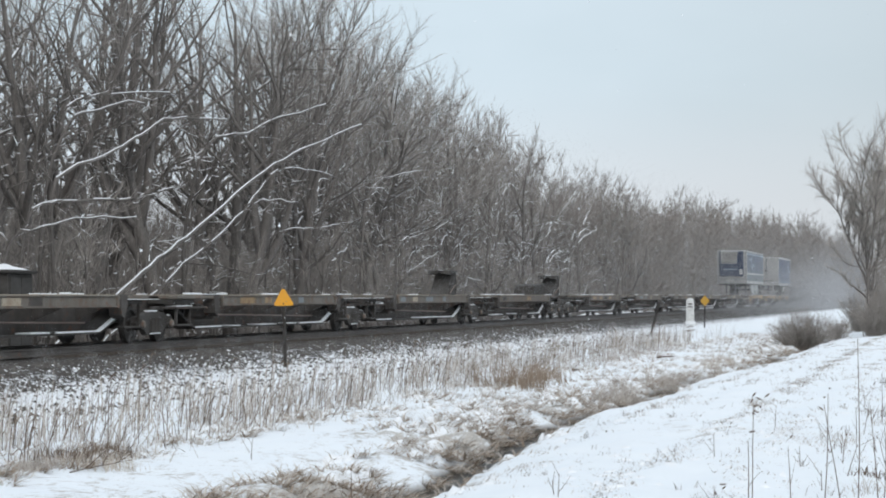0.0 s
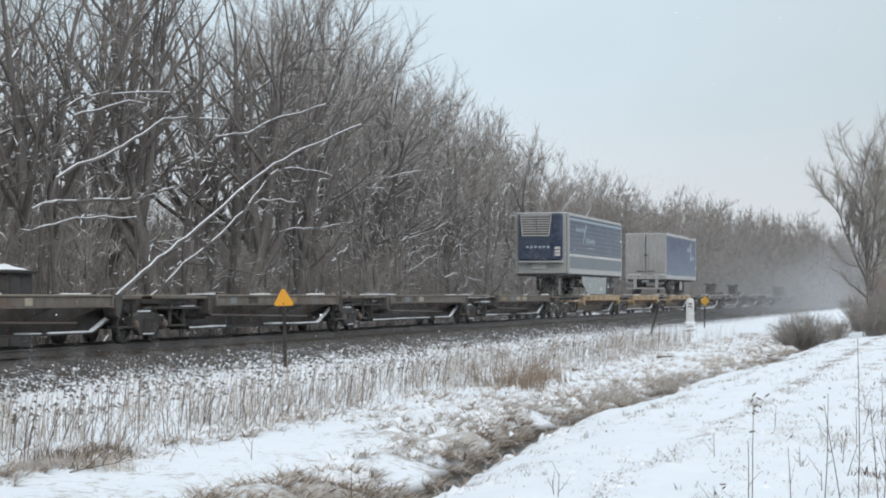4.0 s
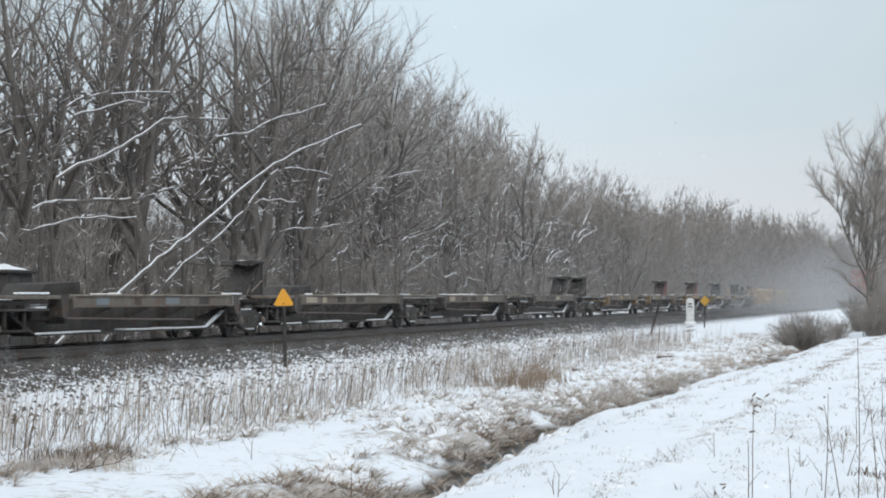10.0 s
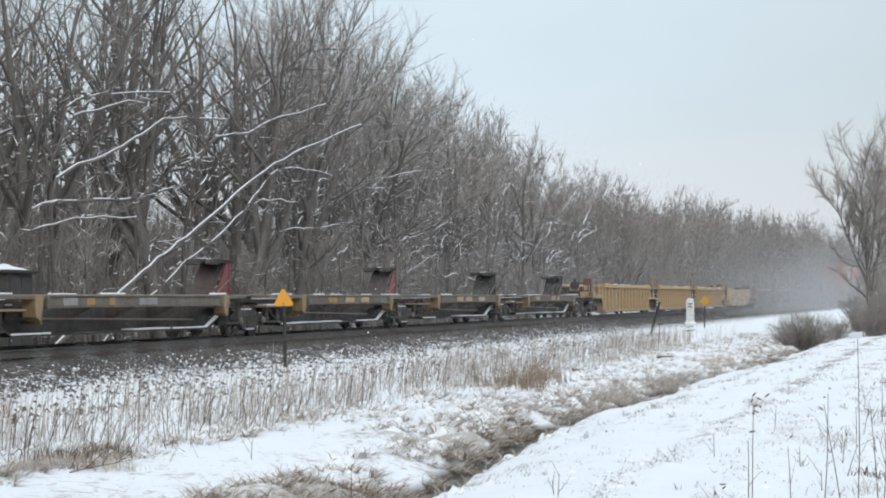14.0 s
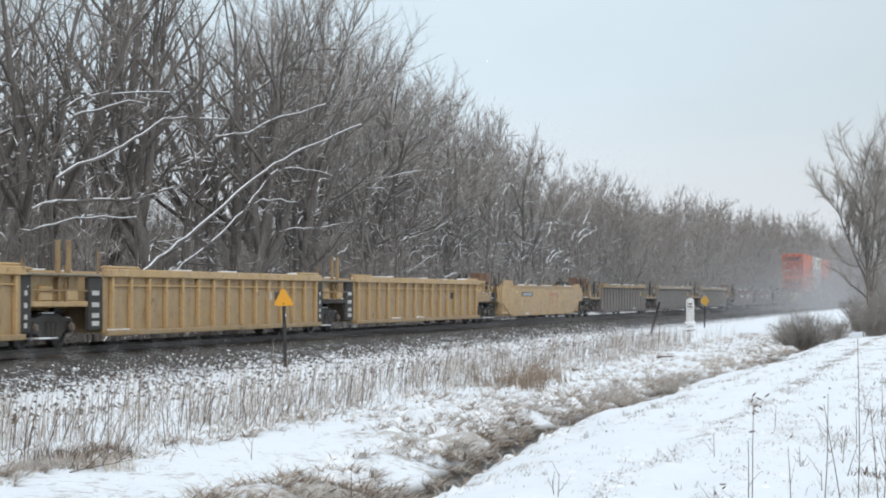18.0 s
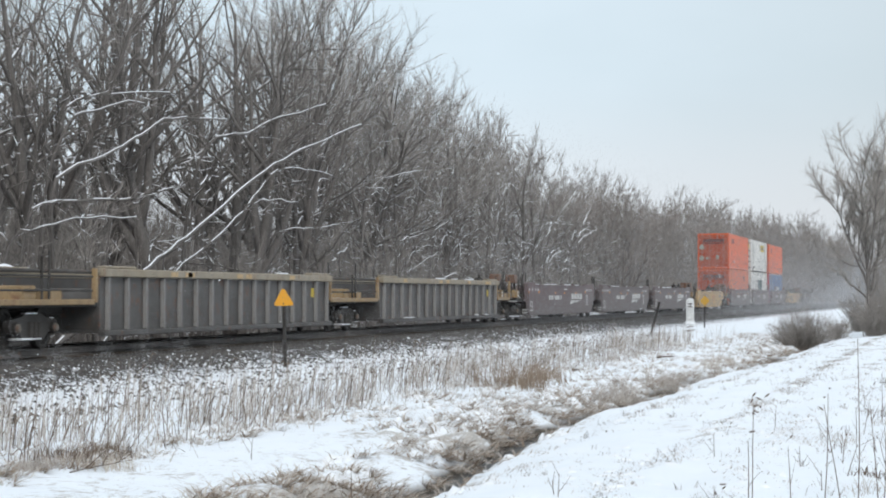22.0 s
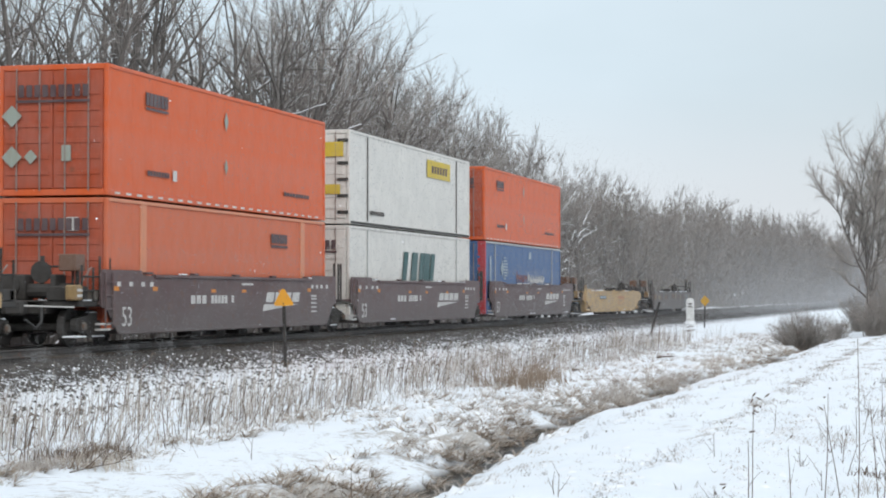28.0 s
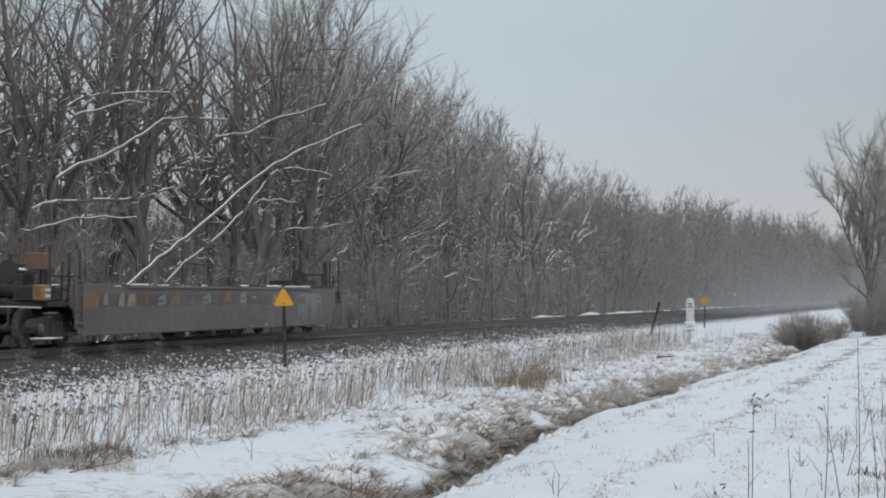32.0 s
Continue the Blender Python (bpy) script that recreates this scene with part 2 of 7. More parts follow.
def gravel_material():
    m = material("dark_ballast_with_snow_specks", 0.95)
    v = coords(m)
    t, l = m.node_tree.nodes, m.node_tree.links
    cell = t.new("ShaderNodeTexVoronoi")
    cell.inputs["Scale"].default_value = 17
    l.new(v, cell.inputs["Vector"])
    stone = ramp(m, cell.outputs["Distance"], [(0.1, (0.17, 0.157, 0.15)), (0.6, (0.045, 0.042, 0.04))])
    patch = noise_of(m, 1.7, 6, 0.75, v, (1, 0.35, 1))
    fine = noise_of(m, 16, 3, 0.7, v, (1, 0.6, 1))
    both = mix(m, 0.62, patch, fine)
    sep = t.new("ShaderNodeSeparateXYZ")
    l.new(v, sep.inputs[0])
    rise = t.new("ShaderNodeMapRange")
    rise.inputs["From Min"].default_value, rise.inputs["From Max"].default_value = 1.3, 5.3
    rise.inputs["To Min"].default_value, rise.inputs["To Max"].default_value = -0.1, 0.2
    l.new(sep.outputs["X"], rise.inputs["Value"])
    add = t.new("ShaderNodeMath")
    l.new(both, add.inputs[0])
    l.new(rise.outputs[0], add.inputs[1])
    far = t.new("ShaderNodeMapRange")
    far.inputs["From Min"].default_value, far.inputs["From Max"].default_value = 70, 130
    far.inputs["To Min"].default_value, far.inputs["To Max"].default_value = 0, -0.06
    l.new(sep.outputs["Y"], far.inputs["Value"])
    less = t.new("ShaderNodeMath")
    l.new(add.outputs[0], less.inputs[0])
    l.new(far.outputs[0], less.inputs[1])
    snow = ramp(m, less.outputs[0], [(0.53, GREY3(0)), (0.57, GREY3(1))])
    to_base(m, mix(m, snow, stone, (0.78, 0.81, 0.85)))
    bump(m, cell.outputs["Distance"], 0.9, 0.06)
    return m


BALLAST = gravel_material()
STONE = speckled("dark_crushed_stone", (0.055, 0.051, 0.048), (0.17, 0.16, 0.15), 5, 0.95, 0.35, 0.65, 0.3)


def ground_material():
    """Snow over a mown verge: straw litter pokes through in patches, most of it beside the ditch."""
    m = material("snow_with_straw_litter", 0.85)
    v = coords(m)
    t, l = m.node_tree.nodes, m.node_tree.links
    big = noise_of(m, 0.35, 4, 0.6, v, (1, 0.55, 1))
    fine = noise_of(m, 5.5, 7, 0.8, v, (1, 0.6, 1))
    s0 = mix(m, 0.55, big, fine)
    sep = t.new("ShaderNodeSeparateXYZ")
    l.new(v, sep.inputs[0])
    off = t.new("ShaderNodeMath")
    off.operation = "SUBTRACT"
    off.inputs[1].default_value = 12.6
    l.new(sep.outputs["X"], off.inputs[0])
    dist = t.new("ShaderNodeMath")
    dist.operation = "ABSOLUTE"
    l.new(off.outputs[0], dist.inputs[0])
    near = t.new("ShaderNodeMapRange")
    near.inputs["From Min"].default_value, near.inputs["From Max"].default_value = 0.2, 2.4
    near.inputs["To Min"].default_value, near.inputs["To Max"].default_value = 0.125, 0.0
    l.new(dist.outputs[0], near.inputs["Value"])
    tot = t.new("ShaderNodeMath")
    l.new(s0, tot.inputs[0])
    l.new(near.outputs[0], tot.inputs[1])
    s = tot.outputs[0]
    litter = ramp(m, s, [(0.585, GREY3(0)), (0.65, GREY3(0.75))])
    straw = ramp(m, noise_of(m, 21, 4, 0.7, v), [(0.35, (0.19, 0.155, 0.12)), (0.7, (0.50, 0.445, 0.375))])
    white = mix(m, noise_of(m, 1.1, 5, 0.6, v), (0.755, 0.81, 0.87), (0.85, 0.885, 0.92))
    verge = mix(m, litter, white, straw)
    # Dark brown towards the ditch floor, set by height.
    ditch_bed = t.new("ShaderNodeMapRange")
    ditch_bed.inputs["From Min"].default_value, ditch_bed.inputs["From Max"].default_value = -1.06, -1.16
    l.new(sep.outputs["Z"], ditch_bed.inputs["Value"])
    verge = mix(m, ditch_bed.outputs[0], verge, ramp(m, fine, [(0.4, (0.04, 0.033, 0.026)), (0.56, (0.14, 0.115, 0.09)), (0.66, (0.6, 0.6, 0.6))]))
    leaf = ramp(m, noise_of(m, 2.2, 6, 0.75, v), [(0.42, (0.05, 0.042, 0.035)), (0.56, (0.12, 0.10, 0.085)), (0.62, (0.72, 0.75, 0.78))])
    inside = t.new("ShaderNodeMapRange")
    inside.inputs["From Min"].default_value, inside.inputs["From Max"].default_value = -4.2, -5.6
    l.new(sep.outputs["X"], inside.inputs["Value"])
    to_base(m, mix(m, inside.outputs[0], verge, leaf))
    bump(m, mix(m, 0.4, noise_of(m, 1.6, 5, 0.6, v), fine), 0.5, 0.12)
    return m


GROUND = ground_material()


def water_material():
    m = material("dark_ditch_water", 0.35)
    m.node_tree.nodes["Principled BSDF"].inputs["Specular IOR Level"].default_value = 0.05
    f = noise_of(m, 2.5, 4, 0.6)
    to_base(m, ramp(m, f, [(0.4, (0.014, 0.012, 0.01)), (0.75, (0.05, 0.042, 0.034))]))
    bump(m, f, 0.15, 0.02)
    return m


WATER = water_material()


# ---- mesh building ----
class Shape:
    """Vertices and faces that are collected for one mesh."""

    def __init__(self):
        self.v, self.f = [], []

    def add(self, verts, faces):
        n = len(self.v)
        self.v += [tuple(p) for p in verts]
        self.f += [tuple(i + n for i in q) for q in faces]
        return self

    def box(self, x0, x1, y0, y1, z0, z1, bev=0.012):
        """A box with chamfered edges."""
        lo, hi = (x0, y0, z0), (x1, y1, z1)
        b = min(bev, *((h - l) * 0.3 for l, h in zip(lo, hi)))
        vid, verts = {}, []
        for sx in (0, 1):
            for sy in (0, 1):
                for sz in (0, 1):
                    s = (sx, sy, sz)
                    for ax in range(3):
                        p = [(hi[i] if s[i] else lo[i]) if i == ax else (hi[i] - b if s[i] else lo[i] + b) for i in range(3)]
                        vid[s, ax] = len(verts)
                        verts.append(p)
        faces = []
        for ax in range(3):
            o1, o2 = [(1, 2), (2, 0), (0, 1)][ax]
            for side in (0, 1):
                ring = []
                for a, c in ((0, 0), (1, 0), (1, 1), (0, 1)):
                    s = [0, 0, 0]
                    s[ax], s[o1], s[o2] = side, a, c
                    ring.append(vid[tuple(s), ax])
                faces.append(ring if side else ring[::-1])
            for a in (0, 1):
                for c in (0, 1):
                    s0, s1 = [0, 0, 0], [0, 0, 0]
                    s0[o1], s0[o2], s0[ax] = a, c, 0
                    s1[o1], s1[o2], s1[ax] = a, c, 1
                    s0, s1 = tuple(s0), tuple(s1)
                    q = [vid[s0, o1], vid[s1, o1], vid[s1, o2], vid[s0, o2]]
                    faces.append(q if a == c else q[::-1])
        for sx in (0, 1):
            for sy in (0, 1):
                for sz in (0, 1):
                    s = (sx, sy, sz)
                    q = [vid[s, 0], vid[s, 1], vid[s, 2]]
                    faces.append(q if (sx + sy + sz) % 2 else q[::-1])
        return self.add(verts, faces)

    def cyl(self, p, q, r, r2=None, n=10):
        """A capped cylinder or cone from p to q."""
        p, q = Vector(p), Vector(q)
        r2 = r if r2 is None else r2
        d = (q - p).normalized()
        a = d.orthogonal().normalized()
        b = d.cross(a)
        vs = []
        for c, rad in ((p, r), (q, r2)):
            for i in range(n):
                w = 2 * math.pi * i / n
                vs.append(c + (a * math.cos(w) + b * math.sin(w)) * rad)
        fs = [(i, (i + 1) % n, n + (i + 1) % n, n + i) for i in range(n)]
        fs += [tuple(range(n))[::-1], tuple(range(n, 2 * n))]
        return self.add(vs, fs)

    def tube(self, pts, radii, n=5, cap=True):
        """A tapered limb along a line of points."""
        pts = [Vector(p) for p in pts]
        vs, k = [], len(pts)
        a = None
        for i, p in enumerate(pts):
            d = (pts[min(i + 1, k - 1)] - pts[max(i - 1, 0)]).normalized()
            a = d.orthogonal().normalized() if a is None else (a - d * a.dot(d)).normalized()
            b = d.cross(a)
            for j in range(n):
                w = 2 * math.pi * j / n
                vs.append(p + (a * math.cos(w) + b * math.sin(w)) * radii[i])
        fs = [(i * n + j, i * n + (j + 1) % n, (i + 1) * n + (j + 1) % n, (i + 1) * n + j) for i in range(k - 1) for j in range(n)]
        if cap:
            fs += [tuple(range(n))[::-1], tuple(range((k - 1) * n, k * n))]
        return self.add(vs, fs)

    def sheet(self, outline, x0, x1):
        """A plate: the outline of (y, z) points, counter-clockwise seen from +x, between x0 and x1."""
        n = len(outline)
        vs = [(x0, y, z) for y, z in outline] + [(x1, y, z) for y, z in outline]
        fs = [tuple(range(n))[::-1], tuple(range(n, 2 * n))]
        fs += [(i, (i + 1) % n, n + (i + 1) % n, n + i) for i in range(n)]
        return self.add(vs, fs)

    def mesh(self, name, mat, smooth=False):
        me = bpy.data.meshes.new(name)
        me.from_pydata(self.v, [], self.f)
        me.materials.append(mat)
        if smooth:
            me.shade_smooth()
        me.update()
        return me


def part(name, shape, mat, parent, label="", at=None, smooth=False):
    """One mesh object under a thing or a part."""
    me = shape if isinstance(shape, bpy.types.Mesh) else shape.mesh(name, mat, smooth)
    ob = new(name, me)
    ob.parent = parent
    if at is not None:
        ob.matrix_basis = at
    return tagged(ob, label, kind="stuff" if name in ("snow", "snow_cap", "crown", "twigs", "trunks", "lettering", "brand_mark", "reflector_tape", "corrugation") else "")


def thing(name, label, category, at=None, group="", kind=""):
    ob = new(name)
    ob.empty_display_size = 0.3
    if at is not None:
        ob.matrix_basis = at
    return tagged(ob, label, category, group, kind)


def solid(name, shape, mat, label, category, at=None, group="", kind="", smooth=False):
    ob = new(name, shape.mesh(name, mat, smooth))
    if at is not None:
        ob.matrix_basis = at
    return tagged(ob, label, category, group, kind)


def heap(seed, L, h, w):
    """A lumpy mound of snow, L long and h high."""
    rng = random.Random(seed)
    s = Shape()
    rows, cols = 7, 14
    for j in range(rows):
        for i in range(cols):
            u, v = i / (cols - 1) * 2 - 1, j / (rows - 1) * 2 - 1
            z = h * max(0, (1 - u * u) * (1 - v * v)) ** 0.5 * (0.75 + 0.5 * rng.random())
            s.v.append((v * w, u * L / 2, z - 0.03))
    s.f = [(j * cols + i, j * cols + i + 1, (j + 1) * cols + i + 1, (j + 1) * cols + i)[::-1] for j in range(rows - 1) for i in range(cols - 1)]
    return s


# ---- ground ----
PROFILE = [(-4000, -0.3), (-60, -0.5), (-9, -0.75), (-5, -0.95), (-3.6, -0.75), (3.6, -0.56), (4.5, -0.62), (7, -0.72), (10.5, -0.84),
           (12.1, -0.93), (12.75, -1.08), (12.98, -1.3), (13.22, -1.3), (13.5, -1.02), (14.1, -0.84), (14.9, -0.66), (17, -0.55), (30, -0.45), (4000, 0.6)]


def ditch_shift(y):
    return 0.35 * math.sin(y * 0.11) + 0.2 * math.sin(y * 0.31 + 1)


def ground_height(x, y):
    xs = x - ditch_shift(y) * max(0.0, 1 - abs(x - 13) / 4)
    z = np.interp(xs, [p[0] for p in PROFILE], [p[1] for p in PROFILE])
    if 11.5 < x < 15 and y > 30:
        z = max(z, -1.3 + 0.14 * min(1.0, (y - 30) / 8))
    near = 1.0 if 3.6 < x < 40 else 0.3
    if 14.3 < x < 19.5 and y < 120:
        z += 0.028 * math.sin(x * 6.98 + 0.5 * math.sin(y * 0.2)) * (0.6 + noise.noise((x * 0.7, y * 0.25, 17)))
    if 10.6 < x < 14.6:
        z += 0.2 * max(0.0, 1 - abs(x - 12.6) / 2) * noise.noise((x * 1.9, y * 1.3, 11)) + 0.06 * noise.noise((x * 4, y * 3, 4))
    z += near * (0.05 * noise.noise((x * 0.5, y * 0.35, 0)) + 0.035 * noise.noise((x * 1.7, y * 1.3, 5)))
    return float(z)


def steps(*runs):
    out = []
    for a, b, d in runs:
        n = max(1, round((b - a) / d))
        out += [a + (b - a) * i / n for i in range(n)]
    return out + [runs[-1][1]]


def build_ground():
    xs = steps((-4000, -200, 950), (-200, -60, 35), (-60, -4, 4), (-4, 3.6, 1.9), (3.6, 14, 0.18), (14, 19.6, 0.14), (19.6, 30, 0.8), (30, 200, 20), (200, 4000, 950))
    ys = steps((-1500, -100, 350), (-100, 10, 10), (10, 75, 0.28), (75, 160, 0.7), (160, 500, 4), (500, 1200, 50), (1200, 4500, 660))
    s = Shape()
    s.v = [(x, y, ground_height(x, y)) for y in ys for x in xs]
    n = len(xs)
    s.f = [(j * n + i, j * n + i + 1, (j + 1) * n + i + 1, (j + 1) * n + i) for j in range(len(ys) - 1) for i in range(n - 1)]
    solid("ground", s, GROUND, "snow-covered verge with straw litter showing through", "ground", kind="structure", smooth=True)
    w = Shape()
    ws = steps((5, 36, 1.0))
    for y in ws:
        c = 13.05 + ditch_shift(y)
        w.v += [(c - 0.24, y, -1.2), (c + 0.24, y, -1.2)]
    w.f = [(2 * i, 2 * i + 1, 2 * i + 3, 2 * i + 2) for i in range(len(ws) - 1)]
    solid("ditch_water", w, WATER, "dark water lying in the narrow snowy ditch", "water", kind="structure")


build_ground()


def build_track():
    s = Shape()
    ys = steps((-800, 0, 20), (0, 160, 0.5), (160, 1400, 20))
    rows = [(-4.1, -0.85), (-2.1, -0.24), (-1.5, -0.2), (1.5, -0.2), (2.1, -0.24), (2.8, -0.42), (3.4, -0.53), (4.0, -0.55), (4.7, -0.60), (5.6, -0.78)]
    n = len(rows)
    for y in ys:
        for x, z in rows:
            j = noise.noise((x * 2, y * 1.1, 3)) * 0.05 if 0 < y < 160 else 0
            s.v.append((x, y, z + j))
    s.f = [(j * n + i, j * n + i + 1, (j + 1) * n + i + 1, (j + 1) * n + i) for j in range(len(ys) - 1) for i in range(n - 1)]
    bed = solid("trackbed", s, BALLAST, "dark crushed-stone ballast bank dusted with snow", "ballast", kind="structure")
    for x in (-0.7525, 0.7525):
        r = Shape()
        prof = [(-0.07, -0.17), (0.07, -0.17), (0.07, -0.155), (0.01, -0.13), (0.01, -0.045), (0.036, -0.035), (0.036, -0.006), (0.028, 0), (-0.028, 0), (-0.036, -0.006), (-0.036, -0.035), (-0.01, -0.045), (-0.01, -0.13), (-0.07, -0.155)]
        k = len(prof)
        for y in (-800, 1400):
            r.v += [(x + a, y, z) for a, z in prof]
        r.f = [(i, (i + 1) % k, k + (i + 1) % k, k + i) for i in range(k)]
        solid("rail", r, RAIL_STEEL, "worn steel rail of the railway line", "rail", group="rails of the track", kind="structure")
    tie = Shape().box(-1.3, 1.3, -0.115, 0.115, -0.34, -0.165, 0.015).mesh("tie", TIE_WOOD)
    rng = random.Random(4)
    for i in range(220):
        part("tie", tie, None, bed, at=pose(rng.uniform(-0.03, 0.03), 40 + i * 0.55, 0, 0, 0, rng.uniform(-0.8, 0.8)))


build_track()


def far_shoulder_snow():
    """A low uneven ridge of snow along the far shoulder of the ballast."""
    s = Shape()
    ys = steps((36, 420, 0.5))
    for y in ys:
        full = 0.3 + 0.9 * min(1.0, max(0.0, (y - 85) / 30))
        h = max(0.0, full + 0.9 * noise.noise((3.3, y * 0.22, 1)) + 0.25 * noise.noise((3.3, y * 1.1, 6))) * 0.2
        s.v += [(-3.3, y, -0.62), (-2.75, y, -0.3 + h * 0.8), (-2.45, y, -0.27 + h), (-2.1, y, -0.27)]
    s.f = [(4 * j + i, 4 * j + i + 1, 4 * j + i + 5, 4 * j + i + 4) for j in range(len(ys) - 1) for i in range(3)]
    solid("snow_ridge", s, SNOW, "low ridge of snow along the far side of the track", "snow", smooth=True, kind="stuff")


far_shoulder_snow()



def build_stones():
    """Loose stones and caps of snow on the ballast bank, more snow towards its foot."""
    rng = random.Random(31)
    dark, white = Shape(), Shape()
    for i in range(25000):
        y = 22 + 75 * rng.random() ** 1.35
        x = 1.9 + 4.5 * rng.random() ** 1.15
        z = float(np.interp(x, [1.5, 2.1, 2.8, 3.4, 4.0, 4.7, 5.2, 6.4], [-0.2, -0.24, -0.42, -0.53, -0.55, -0.60, -0.64, -0.69])) - 0.012
        snowy = rng.random() < min(0.8, 0.33 * (x - 1.9)) + 0.25 * noise.noise((x * 1.5, y * 0.4, 8))
        s = white if snowy else dark
        r = rng.uniform(0.02, 0.045) if snowy else rng.uniform(0.025, 0.065)
        n = len(s.v)
        a = rng.uniform(0, 6.28)
        for k in range(4):
            q = r * rng.uniform(0.8, 1.4)
            s.v.append((x + q * math.cos(a + k * 1.57), y + q * math.sin(a + k * 1.57), z))
        s.v.append((x + rng.gauss(0, 0.012), y + rng.gauss(0, 0.012), z + r * rng.uniform(0.6, 1.25)))
        s.f += [(n + k, n + (k + 1) % 4, n + 4) for k in range(4)]
    solid("ballast_stones", dark, STONE, "loose dark ballast stones poking through the snow", "stones", kind="stuff")
    solid("snow_caps", white, SNOW, "small caps of snow on the ballast stones", "snow", kind="stuff")


build_stones()

# ---- the train: how far it has run at t seconds, and all that it carries ----
RUN = lambda t: 21.93 * t - 0.0095 * t * t
TRAIN = []


def rolling(name, label, category, q, group=""):
    ob = thing(name, label, category, pose(0, q, 0), group)
    TRAIN.append((ob, q))
    return ob


def truck_meshes():
    f = Shape()
    for sx in (-1, 1):
        x0, x1 = sorted((sx * 0.92, sx * 1.06))
        f.sheet([(-1.15, 0.46), (-1.1, 0.36), (-0.7, 0.36), (-0.45, 0.18), (0.45, 0.18), (0.7, 0.36), (1.1, 0.36), (1.15, 0.46), (1.1, 0.6), (0.6, 0.66), (0.4, 0.72), (-0.4, 0.72), (-0.6, 0.66), (-1.1, 0.6)], x0, x1)
        for sy in (-0.89, 0.89):
            f.cyl((sx * 0.9, sy, 0.44), (sx * 1.13, sy, 0.44), 0.13, n=10)
        for k in (-0.2, 0, 0.2):
            f.cyl((sx * 1.07, k, 0.24), (sx * 1.07, k, 0.56), 0.07, n=8)
    f.box(-1.0, 1.0, -0.2, 0.2, 0.48, 0.78)
    w = Shape()
    prof = [(0.0, 0.42), (0.14, 0.425), (0.145, 0.35), (0.09, 0.33), (0.08, 0.16), (0.15, 0.12), (0.17, 0.0)]
    n = 20
    for x, r in prof:
        w.v += [(x - 0.07, r * math.cos(2 * math.pi * i / n), r * math.sin(2 * math.pi * i / n)) for i in range(n)]
    w.f = [(j * n + i, j * n + (i + 1) % n, (j + 1) * n + (i + 1) % n, (j + 1) * n + i) for j in range(len(prof) - 1) for i in range(n)]
    w.f.append(tuple(range(n))[::-1])
    a = Shape().cyl((-0.78, 0, 0), (0.78, 0, 0), 0.085, n=10)
    return f.mesh("truck", STEEL_DARK), w.mesh("wheel", STEEL_DARK), a.mesh("axle", STEEL_DARK)


TRUCK_ME, WHEEL_ME, AXLE_ME = truck_meshes()
CAP_ME = Shape().cyl((0, 0, 0), (0.05, 0, 0), 0.1, 0.07, 10).mesh("bearing_cap", DECK_GREY)
TRUCK_SNOW_ME = Shape().box(0.94, 1.05, -0.36, 0.2, 0.722, 0.75, 0.012).box(0.96, 1.05, 0.66, 1.0, 0.622, 0.645, 0.01).box(1.07, 1.1, -0.32, 0.3, 0.2, 0.235, 0.01).mesh("snow", SNOW)


def add_truck(car, y):
    t = part("truck", TRUCK_ME, None, car, "dark cast-steel truck with four wheels", at=pose(0, y, 0))
    part("snow", TRUCK_SNOW_ME, None, t, "snow packed on the truck frame")
    for sy in (-0.89, 0.89):
        part("bearing_cap", CAP_ME, None, t, at=pose(1.13, sy, 0.44))
        part("axle", AXLE_ME, None, t, at=pose(0, sy, 0.42))
        part("wheel", WHEEL_ME, None, t, at=pose(0.76, sy, 0.42))
        part("wheel", WHEEL_ME, None, t, at=pose(-0.76, sy, 0.42, 0, 0, 180))


def snow_strip(rng, s, x0, x1, y0, y1, z, keep=0.7):
    """Broken lines of snow along a ledge."""
    y = y0
    while y < y1:
        e = min(y1, y + rng.uniform(0.3, 1.5))
        if rng.random() < keep and e - y > 0.12:
            h = rng.uniform(0.02, 0.045)
            s.box(x0, x1, y, e, z + 0.002, z + h, 0.02)
        y = e + rng.uniform(0.05, 0.4)


def coupler(car, y, out):
    s = Shape().box(-0.12, 0.12, min(y, y + out), max(y, y + out), 0.72, 0.95, 0.03)
    s.box(-0.2, 0.2, y + out - 0.15, y + out + 0.15, 0.68, 1.0, 0.05)
    part("coupler", s, STEEL_DARK, car)


